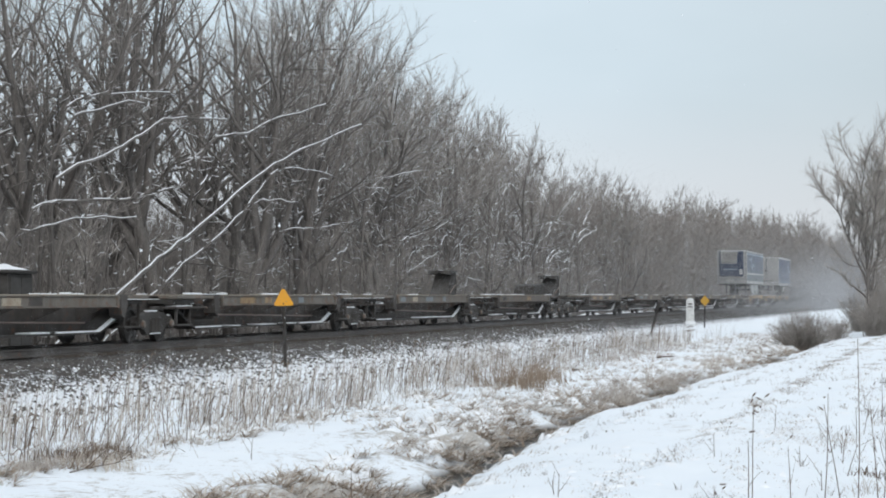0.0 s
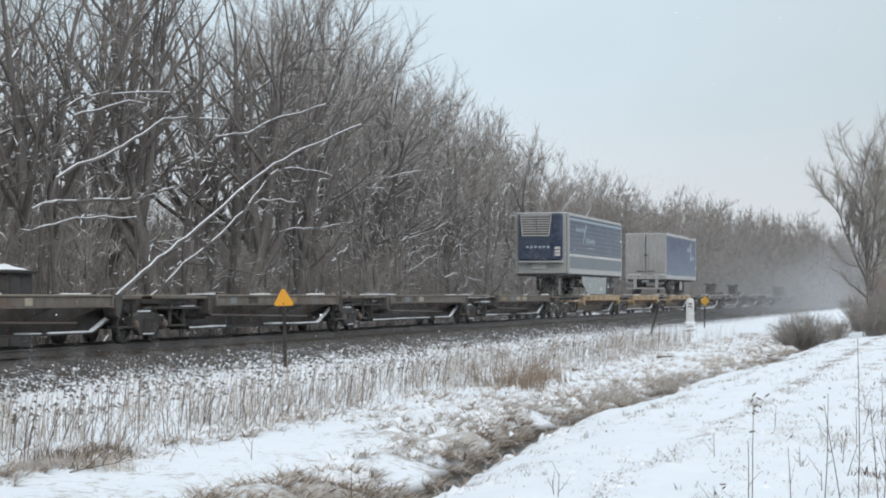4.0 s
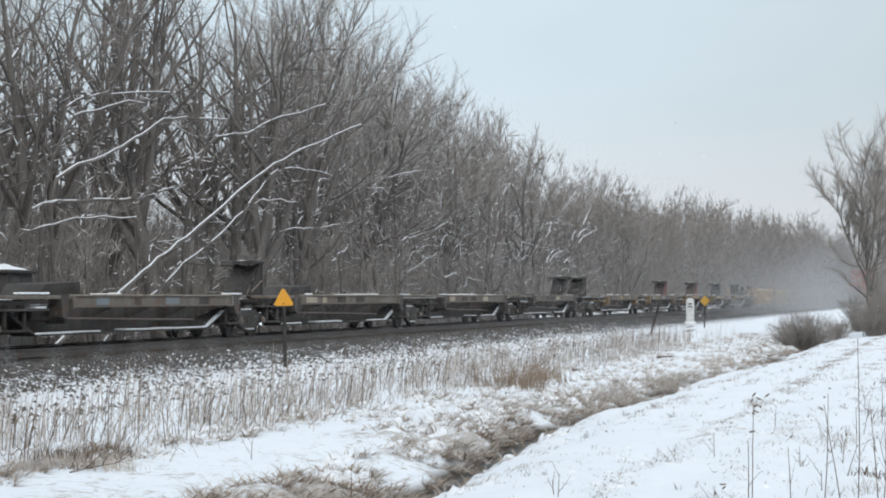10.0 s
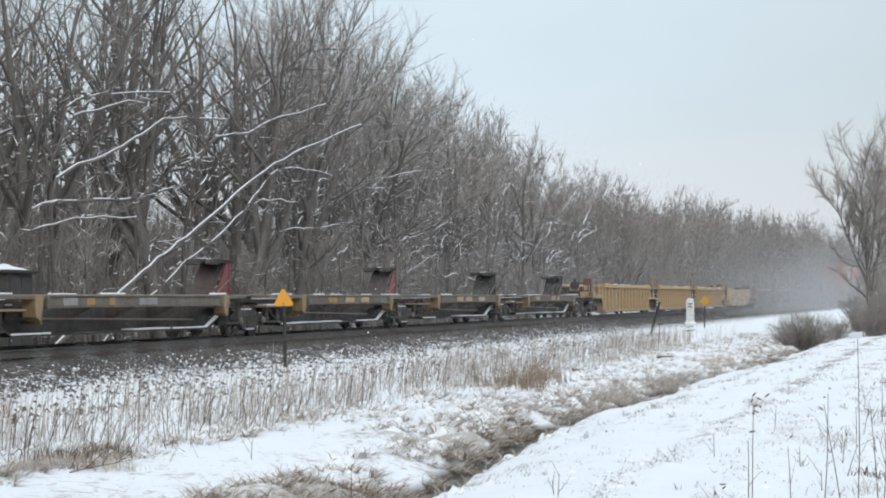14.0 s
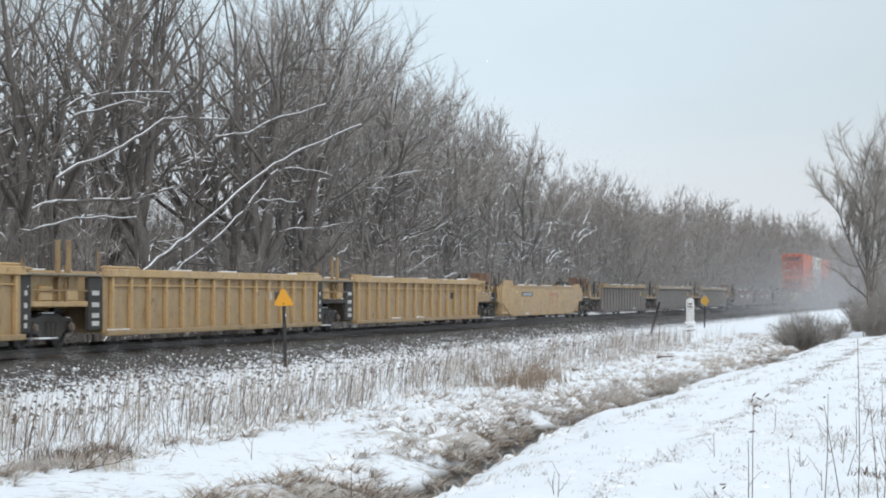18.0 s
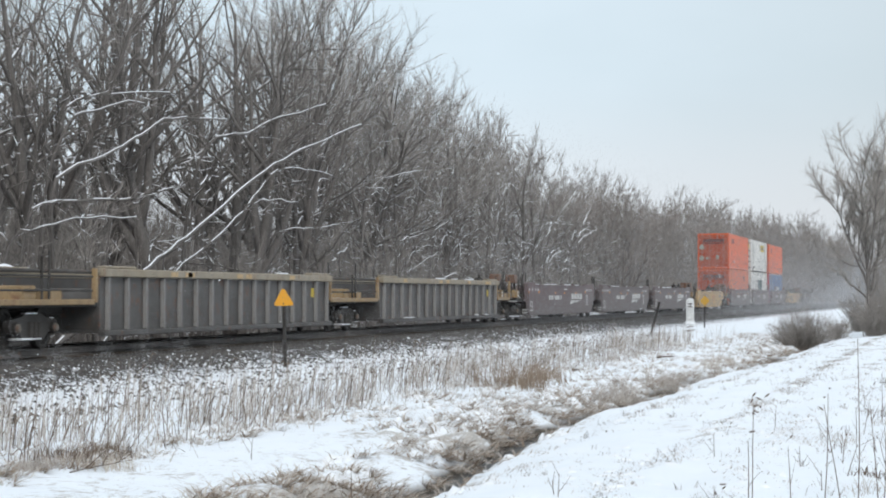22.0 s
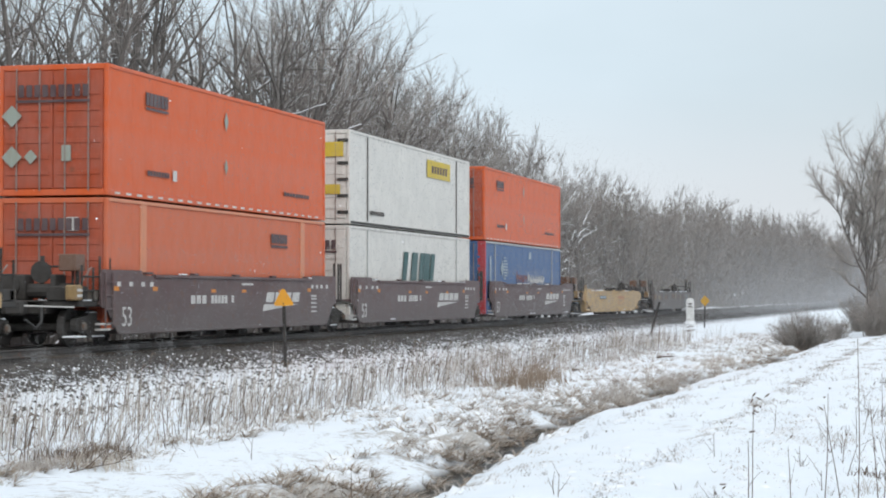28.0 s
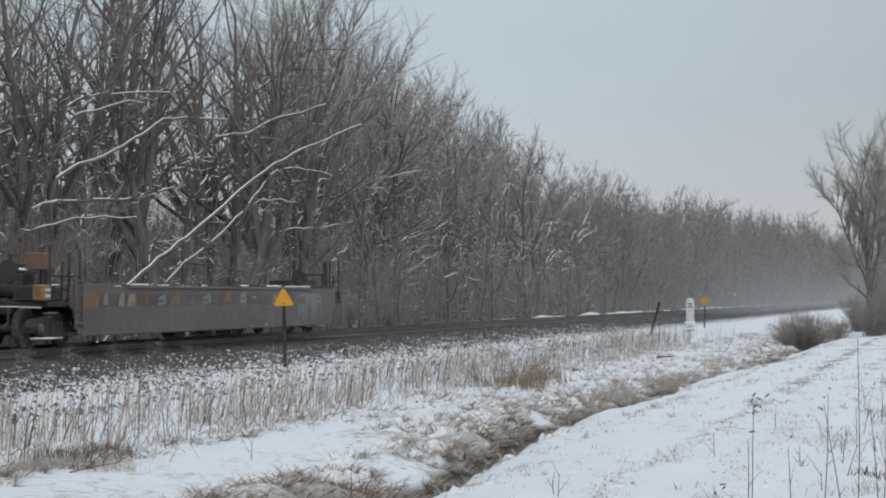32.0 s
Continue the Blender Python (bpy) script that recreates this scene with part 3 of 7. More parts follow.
def hitch(car, y, mat, face=None):
    """A raised trailer hitch: two upright triangular cheeks, a sloping strut plate between them, the fifth-wheel plate on top."""
    h = part("hitch", Shape().box(-0.42, 0.42, y - 1.0, y + 0.5, 1.05, 1.12, 0.015), STEEL_GREY, car, "trailer hitch stand raised on its strut")
    for sx in (-1, 1):
        x0, x1 = sorted((sx * 0.33, sx * 0.37))
        part("cheek_plate", Shape().sheet([(y - 0.62, 1.12), (y + 0.42, 1.12), (y + 0.42, 1.98), (y + 0.22, 1.98), (y - 0.1, 1.6)], x0, x1), mat, h)
        part("upright", Shape().box(*sorted((sx * 0.3, sx * 0.4)), y + 0.36, y + 0.46, 1.12, 1.98, 0.01), mat, h)
    part("strut", Shape().sheet([(y - 0.95, 1.12), (y - 0.8, 1.12), (y + 0.32, 1.9), (y + 0.2, 1.97)], -0.32, 0.32), face or STEEL_DARK, h)
    part("cross_brace", Shape().cyl((-0.33, y + 0.1, 1.45), (0.33, y + 0.1, 1.45), 0.05, n=8), STEEL_DARK, h)
    part("release_rod", Shape().cyl((0.39, y - 0.5, 1.2), (0.39, y + 0.36, 1.5), 0.02, n=6), STEEL_ROD, h)
    p = Shape()
    p.box(-0.45, 0.45, y - 0.3, y + 0.5, 1.985, 2.06, 0.03)
    for sx in (-1, 1):
        p.sheet([(y - 0.72, 1.93), (y - 0.6, 1.9), (y - 0.28, 1.99), (y - 0.28, 2.07), (y - 0.66, 2.04)], *sorted((sx * 0.12, sx * 0.44)))
    part("hitch_plate", p, STEEL_DARK, h, "dark fifth-wheel plate")
    part("snow", heap(int(y * 10), 0.6, 0.03, 0.35), SNOW, h, "crust of snow on the plate", pose(0, y + 0.1, 2.075), True)


def spine_car(trucks, beam_mat, sill_mat, hitches, boxes, seed, label, tab_mats, end_mat):
    """An articulated spine car: fishbelly centre sills, side runways on brackets, trucks at the joints."""
    rng = random.Random(seed)
    q0 = trucks[0]
    car = rolling("spine_car", label, "rail car", q0, "cars of the train")
    n = len(trucks)
    for i, t in enumerate(trucks):
        add_truck(car, t - q0)
    coupler(car, -1.2, -0.9)
    coupler(car, trucks[-1] - q0 + 1.2, 0.9)
    for i in range(n - 1):
        a, b = trucks[i] - q0, trucks[i + 1] - q0
        s = Shape()
        for sx in (-1, 1):
            x0, x1 = sorted((sx * 0.42, sx * 0.45))
            s.sheet([(a + 0.1, 1.0), (a + 0.1, 0.8), (a + 1.4, 0.78), (a + 3.0, 0.3), (b - 3.0, 0.3), (b - 1.4, 0.78), (b - 0.1, 0.8), (b - 0.1, 1.0)], x0, x1)
        s.box(-0.42, 0.42, a + 0.1, b - 0.1, 0.94, 0.99)
        s.box(-0.42, 0.42, a + 3.0, b - 3.0, 0.3, 0.34)
        sill = part("centre_sill", s, sill_mat, car)
        g = Shape()
        fl = 0.98
        for sx in (-1, 1):
            x0, x1 = sorted((sx * 0.45, sx * fl))
            g.sheet([(a + 3.0, 0.26), (b - 3.0, 0.26), (b - 1.5, 0.74), (b - 1.5, 0.78), (b - 3.05, 0.30), (a + 3.05, 0.30), (a + 1.5, 0.78), (a + 1.5, 0.74)], x0, x1)
        part("bottom_flange", g, STEEL_DARK, sill)
        # brake rigging, air tank and hoses hung on the near side of the sill
        k = a + 2.6 + rng.uniform(0, 0.6)
        part("air_tank", Shape().cyl((0.72, k, 0.72), (0.72, k + 1.1, 0.72), 0.17, n=12), STEEL_GREY, sill)
        part("brake_lever", Shape().box(0.5, 0.95, k + 1.5, k + 1.62, 0.5, 0.86, 0.02), end_mat, sill)
        part("brake_rod", Shape().cyl((0.7, k + 1.6, 0.62), (0.7, b - 3.2, 0.5), 0.02, n=6), STEEL_ROD, sill)
        part("hose", Shape().tube([(1.0, a + 1.5, 0.95), (1.05, a + 1.6, 0.7), (1.05, a + 1.85, 0.62), (1.0, a + 2.1, 0.9)], [0.03] * 4, 6), RUBBER, sill)
        part("ledge", Shape().box(0.5, 1.22, a + 1.0, a + 3.1, 0.78, 0.83, 0.01), end_mat, sill)
        sn = Shape()
        for lo, hi in ((a + 2.9, a + 4.8), (b - 5.2, b - 3.0)):
            sn.box(0.9, 0.985, lo, hi, 0.29, 0.335, 0.02)
        snow_strip(rng, sn, 0.9, 1.2, a + 1.1, a + 3.0, 0.83, 0.45)
        snow_strip(rng, sn, 0.62, 0.8, k + 0.1, k + 1.0, 0.885, 0.6)
        sn.sheet([(b - 3.02, 0.30), (b - 1.75, 0.705), (b - 1.75, 0.745), (b - 3.02, 0.34)], 0.9, 0.985)
        snow_strip(rng, sn, 0.6, 0.95, a + 5, b - 5.3, 0.30, 0.5)
        snow_strip(rng, sn, -0.3, 0.3, a + 1.2, b - 1.2, 0.99, 0.4)
        part("snow", sn, SNOW, sill, "wind-packed snow along the ledges")
        # runways: a deep beam where the trailer wheels stand, a thin one along the rest
        lo, hi = a + 4.2 + rng.uniform(-0.5, 0.5), b - 2.4 + rng.uniform(-0.4, 0.4)
        for sx in (-1, 1):
            r = Shape()
            x0, x1 = sorted((sx * 0.95, sx * 1.32))
            xo, xi = sorted((sx * 1.24, sx * 1.28))
            r.box(xo, xi, lo, hi, 0.87, 1.07, 0.008)
            r.box(x0, x1, lo, hi, 1.07, 1.105, 0.01)
            r.box(*sorted((sx * 1.2, sx * 1.33)), lo, hi, 0.84, 0.872, 0.008)
            for e in (lo, hi - 0.09):
                r.box(*sorted((sx * 1.0, sx * 1.335)), e, e + 0.09, 0.82, 1.1, 0.01)
            beam = part("runway_beam", r, beam_mat, car)
            part("top_flange", Shape().box(*sorted((sx * 0.97, sx * 1.31)), lo + 0.1, hi - 0.1, 1.106, 1.118, 0.004), FLANGE_PALE, beam, "pale runway surface")
            for e in (lo - 0.5, hi + 0.2):
                part("end_bracket", Shape().sheet([(e, 0.66), (e + 0.2, 0.58), (e + 0.34, 0.9), (e + 0.34, 1.12), (e - 0.04, 1.12), (e - 0.04, 0.9)], *sorted((sx * 1.0, sx * 1.3))), end_mat, car)
            part("walkway", Shape().box(*sorted((sx * 0.8, sx * 1.28)), a + 0.9, lo - 0.02, 1.02, 1.1, 0.01), DECK_GREY, car)
            part("walkway", Shape().box(*sorted((sx * 0.8, sx * 1.28)), hi + 0.02, b - 0.9, 1.02, 1.1, 0.01), DECK_GREY, car)
            if sx > 0:
                y = lo + 0.1
                for k in range(4):
                    w = rng.uniform(0.35, 1.2)
                    y += rng.uniform(0.2, 1.6)
                    if y + w > hi - 0.1:
                        break
                    part("label_panel", Shape().box(1.281, 1.286, y, y + w, 0.89, 1.05, 0.002), rng.choice(tab_mats), beam)
                    y += w
                sn2 = Shape()
                snow_strip(rng, sn2, 1.05 + rng.uniform(0, 0.1), 1.27, a + 1, b - 1, 1.118, 0.38)
                part("snow_cap", sn2, SNOW, beam, "thin crust of snow on the runway")
        k = int((hi - lo) / 2.4)
        for j in range(k + 1):
            y = lo + 0.3 + (hi - lo - 0.6) * j / max(k, 1)
            for sx in (-1, 1):
                br = Shape()
                br.add([(sx * 0.45, y - 0.04, 0.55), (sx * 1.25, y - 0.04, 0.9), (sx * 1.25, y - 0.04, 1.0), (sx * 0.45, y - 0.04, 1.0),
                        (sx * 0.45, y + 0.04, 0.55), (sx * 1.25, y + 0.04, 0.9), (sx * 1.25, y + 0.04, 1.0), (sx * 0.45, y + 0.04, 1.0)],
                       [(0, 1, 2, 3), (7, 6, 5, 4), (0, 4, 5, 1), (1, 5, 6, 2), (2, 6, 7, 3), (3, 7, 4, 0)])
                part("bracket", br, sill_mat, car)
        # end steps, brake gear and pedestal corners beside the trucks
        for e, d in ((a, 1), (b, -1)):
            g2 = Shape()
            y0, y1 = sorted((e + d * 0.95, e + d * 2.3))
            g2.box(0.5, 1.15, y0, y1, 0.9, 1.0, 0.01)
            g2.box(1.1, 1.17, y0 + 0.2, y0 + 0.26, 0.35, 0.95, 0.01)
            g2.box(1.1, 1.17, y1 - 0.26, y1 - 0.2, 0.35, 0.95, 0.01)
            g2.box(0.95, 1.2, y0 + 0.15, y1 - 0.15, 0.36, 0.41, 0.01)
            part("step", g2, STEEL_DARK, car)
    for y, m in hitches:
        hitch(car, y - q0, m, HITCH_BROWN if m is DULL_RED else None)
    for y0, y1, h in boxes:
        part("stowed_hitch", Shape().sheet([(y0 - q0, 1.1), (y1 - q0, 1.1), (y1 - q0, 1.1 + h), (y0 - q0 + 0.4, 1.1 + h * 0.8)], -0.45, 0.45), STEEL_DARK, car)
    return car


def logo_bars(parent, x, y0, y1, z0, z1, mat, n, slant=0.0, label="", gap=0.25, name="lettering"):
    """Unreadable lettering or a brand mark as plain upright bars."""
    s = Shape()
    w = (y1 - y0) / n
    for i in range(n):
        a, b = y0 + i * w, y0 + (i + 1 - gap) * w
        s.sheet([(a, z0), (b, z0), (b + slant, z1), (a + slant, z1)], x, x + 0.005)
    return part(name, s, mat, parent, label)


def word_bars(parent, x, y0, y1, z0, z1, mat, n, seed, label=""):
    """A painted word as close-set bars of uneven height and width."""
    rng = random.Random(seed)
    s = Shape()
    w = (y1 - y0) / n
    for i in range(n):
        top = z1 if i == 0 or rng.random() < 0.25 else z0 + (z1 - z0) * 0.72
        a = y0 + i * w
        s.sheet([(a, z0), (a + w * 0.3, z0), (a + w * 0.34, top), (a + w * 0.04, top)], x, x + 0.004)
        b = z0 + (top - z0) * rng.uniform(0, 0.4)
        s.sheet([(a + w * 0.3, b), (a + w * 0.82, b), (a + w * 0.84, b + (top - z0) * 0.45), (a + w * 0.32, b + (top - z0) * 0.45)], x, x + 0.004)
    return part("brand_mark", s, mat, parent, label)


def digits(parent, text, size, m, mat, label=""):
    cu = bpy.data.curves.new("numeral", "FONT")
    cu.body, cu.size, cu.extrude = text, size, 0.002
    tmp = bpy.data.objects.new("numeral", cu)
    scene.collection.objects.link(tmp)
    bpy.context.view_layer.update()
    me = bpy.data.meshes.new_from_object(tmp)
    bpy.data.objects.remove(tmp)
    me.materials.clear()
    me.materials.append(mat)
    ob = new("numeral", me)
    ob.parent, ob.matrix_basis = parent, m
    return tagged(ob, label)


ON_SIDE = lambda x, y, z: Matrix.Translation((x, y, z)) @ Matrix(((0, 0, 1, 0), (1, 0, 0, 0), (0, 1, 0, 0), (0, 0, 0, 1)))


def well_ends(car, a, b, mat, deck_mat, seed, rail_mat=None):
    """Platform over the truck joint between two wells: deck, boxes, hand rails, brake rods."""
    rail_mat = rail_mat or mat
    rng = random.Random(seed)
    s = Shape()
    s.box(-1.3, 1.3, a, b, 0.86, 0.98, 0.02)
    s.box(-0.5, 0.5, a, b, 0.7, 1.0, 0.02)
    d = part("end_platform", s, deck_mat, car)
    m = (a + b) / 2
    part("equipment_box", Shape().box(0.55, 1.25, m - 0.95, m - 0.35, 0.98, 1.3, 0.03), mat, d)
    part("equipment_box", Shape().box(0.7, 1.3, m + 0.25, m + 0.8, 0.98, 1.22, 0.03), mat, d)
    for y in (a + 0.15, m - 0.15, m + 0.2, b - 0.15):
        part("rail_post", Shape().cyl((1.28, y, 0.95), (1.28, y, 1.75 + rng.uniform(-0.1, 0.35)), 0.028, n=6), rail_mat, d)
    for z in (1.2, 1.5):
        part("hand_rail", Shape().cyl((1.28, a + 0.15, z), (1.28, b - 0.15, z), 0.022, n=6), rail_mat, d)
    sn = Shape()
    snow_strip(rng, sn, 0.3, 1.25, a + 0.1, b - 0.1, 0.98, 0.6)
    sn.box(0.9, 1.2, m - 0.9, m - 0.3, 0.2, 0.24, 0.02)
    part("snow", sn, SNOW, d, "snow lying on the end platform")


def ribbed_unit(car, a, b, body, chord, rib_mat, n_ribs, dark_ends, seed, flags):
    rng = random.Random(seed)
    w = part("well_floor", Shape().box(-1.31, 1.31, a, b, 0.28, 0.36, 0.01), body, car)
    for sx in (-1, 1):
        part("side_wall", Shape().box(*sorted((sx * 1.312, sx * 1.335)), a, b, 0.28, 1.6, 0.004), body, w)
    part("bulkhead", Shape().box(-1.31, 1.31, a, a + 0.06, 0.362, 1.25, 0.01), body, w)
    part("bulkhead", Shape().box(-1.31, 1.31, b - 0.06, b, 0.362, 1.25, 0.01), body, w)
    for sx in (-1, 1):
        c = Shape()
        c.box(*sorted((sx * 1.30, sx * 1.47)), a, b, 1.5, 1.68, 0.02)
        part("top_chord", c, chord, w)
        c = Shape()
        c.box(*sorted((sx * 1.30, sx * 1.46)), a, b, 0.22, 0.34, 0.015)
        part("bottom_chord", c, body, w)
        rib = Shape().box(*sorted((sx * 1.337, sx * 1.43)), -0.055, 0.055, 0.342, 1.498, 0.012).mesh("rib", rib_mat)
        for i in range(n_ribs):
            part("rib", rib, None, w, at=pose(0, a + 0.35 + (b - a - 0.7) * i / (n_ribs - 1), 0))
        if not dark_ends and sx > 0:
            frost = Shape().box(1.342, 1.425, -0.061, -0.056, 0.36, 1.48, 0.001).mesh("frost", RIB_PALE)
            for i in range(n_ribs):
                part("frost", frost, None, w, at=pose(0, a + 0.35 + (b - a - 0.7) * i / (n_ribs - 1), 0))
    for y0, y1 in ((a + 0.15, a + 1.9), (b - 1.9, b - 0.15)):
        part("guide_plate", Shape().box(1.2, 1.42, y0, y1, 1.682, 1.74, 0.02), chord, w)
        part("guide_plate", Shape().box(-1.42, -1.2, y0, y1, 1.682, 1.74, 0.02), chord, w)
    if dark_ends:
        stiff = Shape().box(1.337, 1.40, 0.06, (b - a - 0.7) / (n_ribs - 1) - 0.06, 1.3, 1.335, 0.006).mesh("stiffener", rib_mat)
        for i in range(n_ribs - 1):
            part("stiffener", stiff, None, w, at=pose(0, a + 0.35 + (b - a - 0.7) * i / (n_ribs - 1), 0))
        for y0, y1 in [e for e, on in zip(((a - 0.75, a - 0.02), (b + 0.02, b + 0.5)), dark_ends) if on]:
            p = part("end_panel", Shape().box(1.22, 1.33, y0, y1, 0.35, 1.5, 0.02), STEEL_DARK, w, "dark painted end panel with white lettering")
            for z in (0.45, 0.62, 0.85, 1.1):
                part("lettering", Shape().box(1.331, 1.336, y0 + 0.15, y1 - 0.2, z, z + 0.1, 0.002), MARK_WHITE, p)
    for k in range(flags):
        y = a + rng.uniform(0.1, 0.9) * (b - a)
        part("label_panel", Shape().box(1.471, 1.476, y, y + 0.45, 1.53, 1.64, 0.002), YELLOW, w)
    if dark_ends:
        y = a + (b - a) * (0.24 if not dark_ends[0] else 0.7)
        part("label_panel", Shape().box(1.337, 1.342, y, y + 0.5, 0.98, 1.2, 0.002), MARK_WHITE, w)
        part("label_panel", Shape().box(1.337, 1.342, y + 0.75, y + 1.2, 0.98, 1.2, 0.002), STEEL_GREY, w)
    else:
        part("label_panel", Shape().box(1.34, 1.345, b - 1.75, b - 1.4, 1.05, 1.3, 0.002), MARK_YELLOW, w)
    sn = Shape()
    snow_strip(rng, sn, 1.3, 1.44, a + 0.2, b - 0.2, 0.34, 0.15)
    snow_strip(rng, sn, 1.33, 1.45, a + 2, b - 2, 1.68, 0.35)
    snow_strip(rng, sn, -1.45, -1.33, a + 2, b - 2, 1.68, 0.6)
    part("snow", sn, SNOW, w, "lines of snow along the chords")


def smooth_unit(car, a, b, body, chamfer, seed, top, peak):
    """A plate-sided well with sloped lower corners and raised end plates."""
    rng = random.Random(seed)
    c0 = c1 = chamfer
    w = part("well_floor", Shape().box(-1.36, 1.36, a + c0 + 0.1, b - c1 - 0.1, 0.25, 0.33, 0.01), body, car)
    out = [(a + c0, 0.24), (b - c1, 0.24), (b - c1 * 0.33, 0.8), (b - 0.02, 0.86), (b, peak - 0.14), (b - 0.1, peak), (b - 2.3, peak), (b - 2.4, top),
           (a + 2.4, top), (a + 2.3, peak), (a + 0.1, peak), (a, peak - 0.14), (a + 0.02, 0.86), (a + c0 * 0.33, 0.8)]
    if chamfer > 2:
        out[4:12] = [(b, top - 0.25), (b - 0.35, top - 0.02), (b - 0.7, top - 0.02), (b - 0.75, peak - 0.05), (b - 2.3, peak - 0.05), (b - 2.35, top),
                     (a + 3.0, top), (a + 2.95, peak + 0.04), (a + 1.15, peak + 0.04), (a + 1.1, top - 0.02), (a + 0.35, top - 0.02), (a, top - 0.25)]
    for sx in (-1, 1):
        part("side_wall", Shape().sheet(out, *sorted((sx * 1.362, sx * 1.40))), body, w)
    part("bulkhead", Shape().box(-1.36, 1.36, a + 1.0, a + 1.06, 0.33, top - 0.15, 0.01), body, w)
    part("bulkhead", Shape().box(-1.36, 1.36, b - 1.06, b - 1.0, 0.33, top - 0.15, 0.01), body, w)
    part("end_deck", Shape().box(-1.36, 1.36, a + 0.05, a + 0.99, 0.9, 0.98, 0.01), body, w)
    part("end_deck", Shape().box(-1.36, 1.36, b - 0.99, b - 0.05, 0.9, 0.98, 0.01), body, w)
    for sx in (-1, 1):
        c = Shape()
        c.box(*sorted((sx * 1.33, sx * 1.45)), a + 3.05, b - 2.45, top - 0.05, top + 0.025, 0.015)
        part("top_chord", c, body, w)
        part("bottom_chord", Shape().box(*sorted((sx * 1.402, sx * 1.44)), a + c0 + 0.05, b - c1 - 0.05, 0.245, 0.31, 0.01), body, w)
    for k in range(5):
        y = a + 2.8 + (b - a - 5.6) * k / 4
        for sx in (-1, 1):
            part("container_guide", Shape().box(*sorted((sx * 1.30, sx * 1.42)), y - 0.18, y + 0.18, top + 0.027, top + 0.08, 0.015), body, w)
    sn = Shape()
    snow_strip(rng, sn, 1.403, 1.43, a + c0 + 0.2, b - c1 - 0.2, 0.312, 0.12)
    snow_strip(rng, sn, -1.42, -1.34, a + 2.5, b - 2.5, top + 0.026, 0.6)
    snow_strip(rng, sn, 1.34, 1.44, a + 2.5, b - 2.5, top + 0.026, 0.3)
    part("snow", sn, SNOW, w, "lines of snow along the chords")
    for f in (0.36, 0.46, 0.56):
        y = a + (b - a) * f
        part("underframe_box", Shape().box(0.7, 1.1, y, y + 0.6, 0.1, 0.25, 0.02), STEEL_DARK, w)
    return w


def brand_marks(w, a, b, brown):
    """Plain shapes for the white company mark and the unreadable data lettering."""
    x = 1.402
    L = b - a
    logo_bars(w, x, a + L * 0.63, a + L * 0.80, 0.92, 1.18, MARK_WHITE, 4, 0.1, "white company mark", 0.18, "brand_mark")
    part("brand_mark", Shape().sheet([(a + L * 0.615, 0.68), (a + L * 0.79, 0.86), (a + L * 0.62, 0.86)], x, x + 0.005), MARK_WHITE, w)
    logo_bars(w, x, a + L * 0.31, a + L * 0.375, 0.9, 1.1, MARK_WHITE, 3)
    logo_bars(w, x, a + L * 0.39, a + L * 0.46, 0.9, 1.1, MARK_WHITE, 5)
    logo_bars(w, x, a + L * 0.475, a + L * 0.487, 0.92, 1.1, MARK_WHITE, 1)
    for f in (0.39, 0.52, 0.69):
        part("reflector", Shape().box(x, x + 0.006, a + L * f, a + L * f + 0.32, 1.17, 1.25, 0.002), MARK_ORANGE, w)
    for f in (0.05, 0.09, 0.13, 0.16, 0.86, 0.885, 0.91, 0.94):
        part("stencil", Shape().box(x, x + 0.005, a + L * f, a + L * f + 0.2, 1.3, 1.4, 0.002), MARK_WHITE, w)
    for z in (0.62, 0.74, 0.86, 0.98, 1.06):
        part("stencil", Shape().box(x, x + 0.005, a + L * 0.86, a + L * 0.86 + 0.5, z, z + 0.05, 0.002), MARK_WHITE, w)
    part("stencil", Shape().box(x, x + 0.005, a + L * 0.52, a + L * 0.57, 1.36, 1.41, 0.002), MARK_WHITE, w)
    for f in (0.04, 0.17, 0.84):
        part("reflector", Shape().box(x, x + 0.006, a + L * f, a + L * f + 0.28, 1.2, 1.3, 0.002), MARK_ORANGE, w)
    digits(w, "53", 0.62, ON_SIDE(x, a + L * 0.065, 0.42), MARK_WHITE, "white painted numeral")


def ladder(car, y, mat, x=1.44):
    s = Shape()
    for dy in (-0.2, 0.2):
        s.cyl((x, y + dy, 0.4), (x, y + dy, 1.6), 0.022, n=6)
    for z in (0.5, 0.8, 1.1, 1.4):
        s.cyl((x, y - 0.2, z), (x, y + 0.2, z), 0.018, n=6)
    part("ladder", s, mat, car)


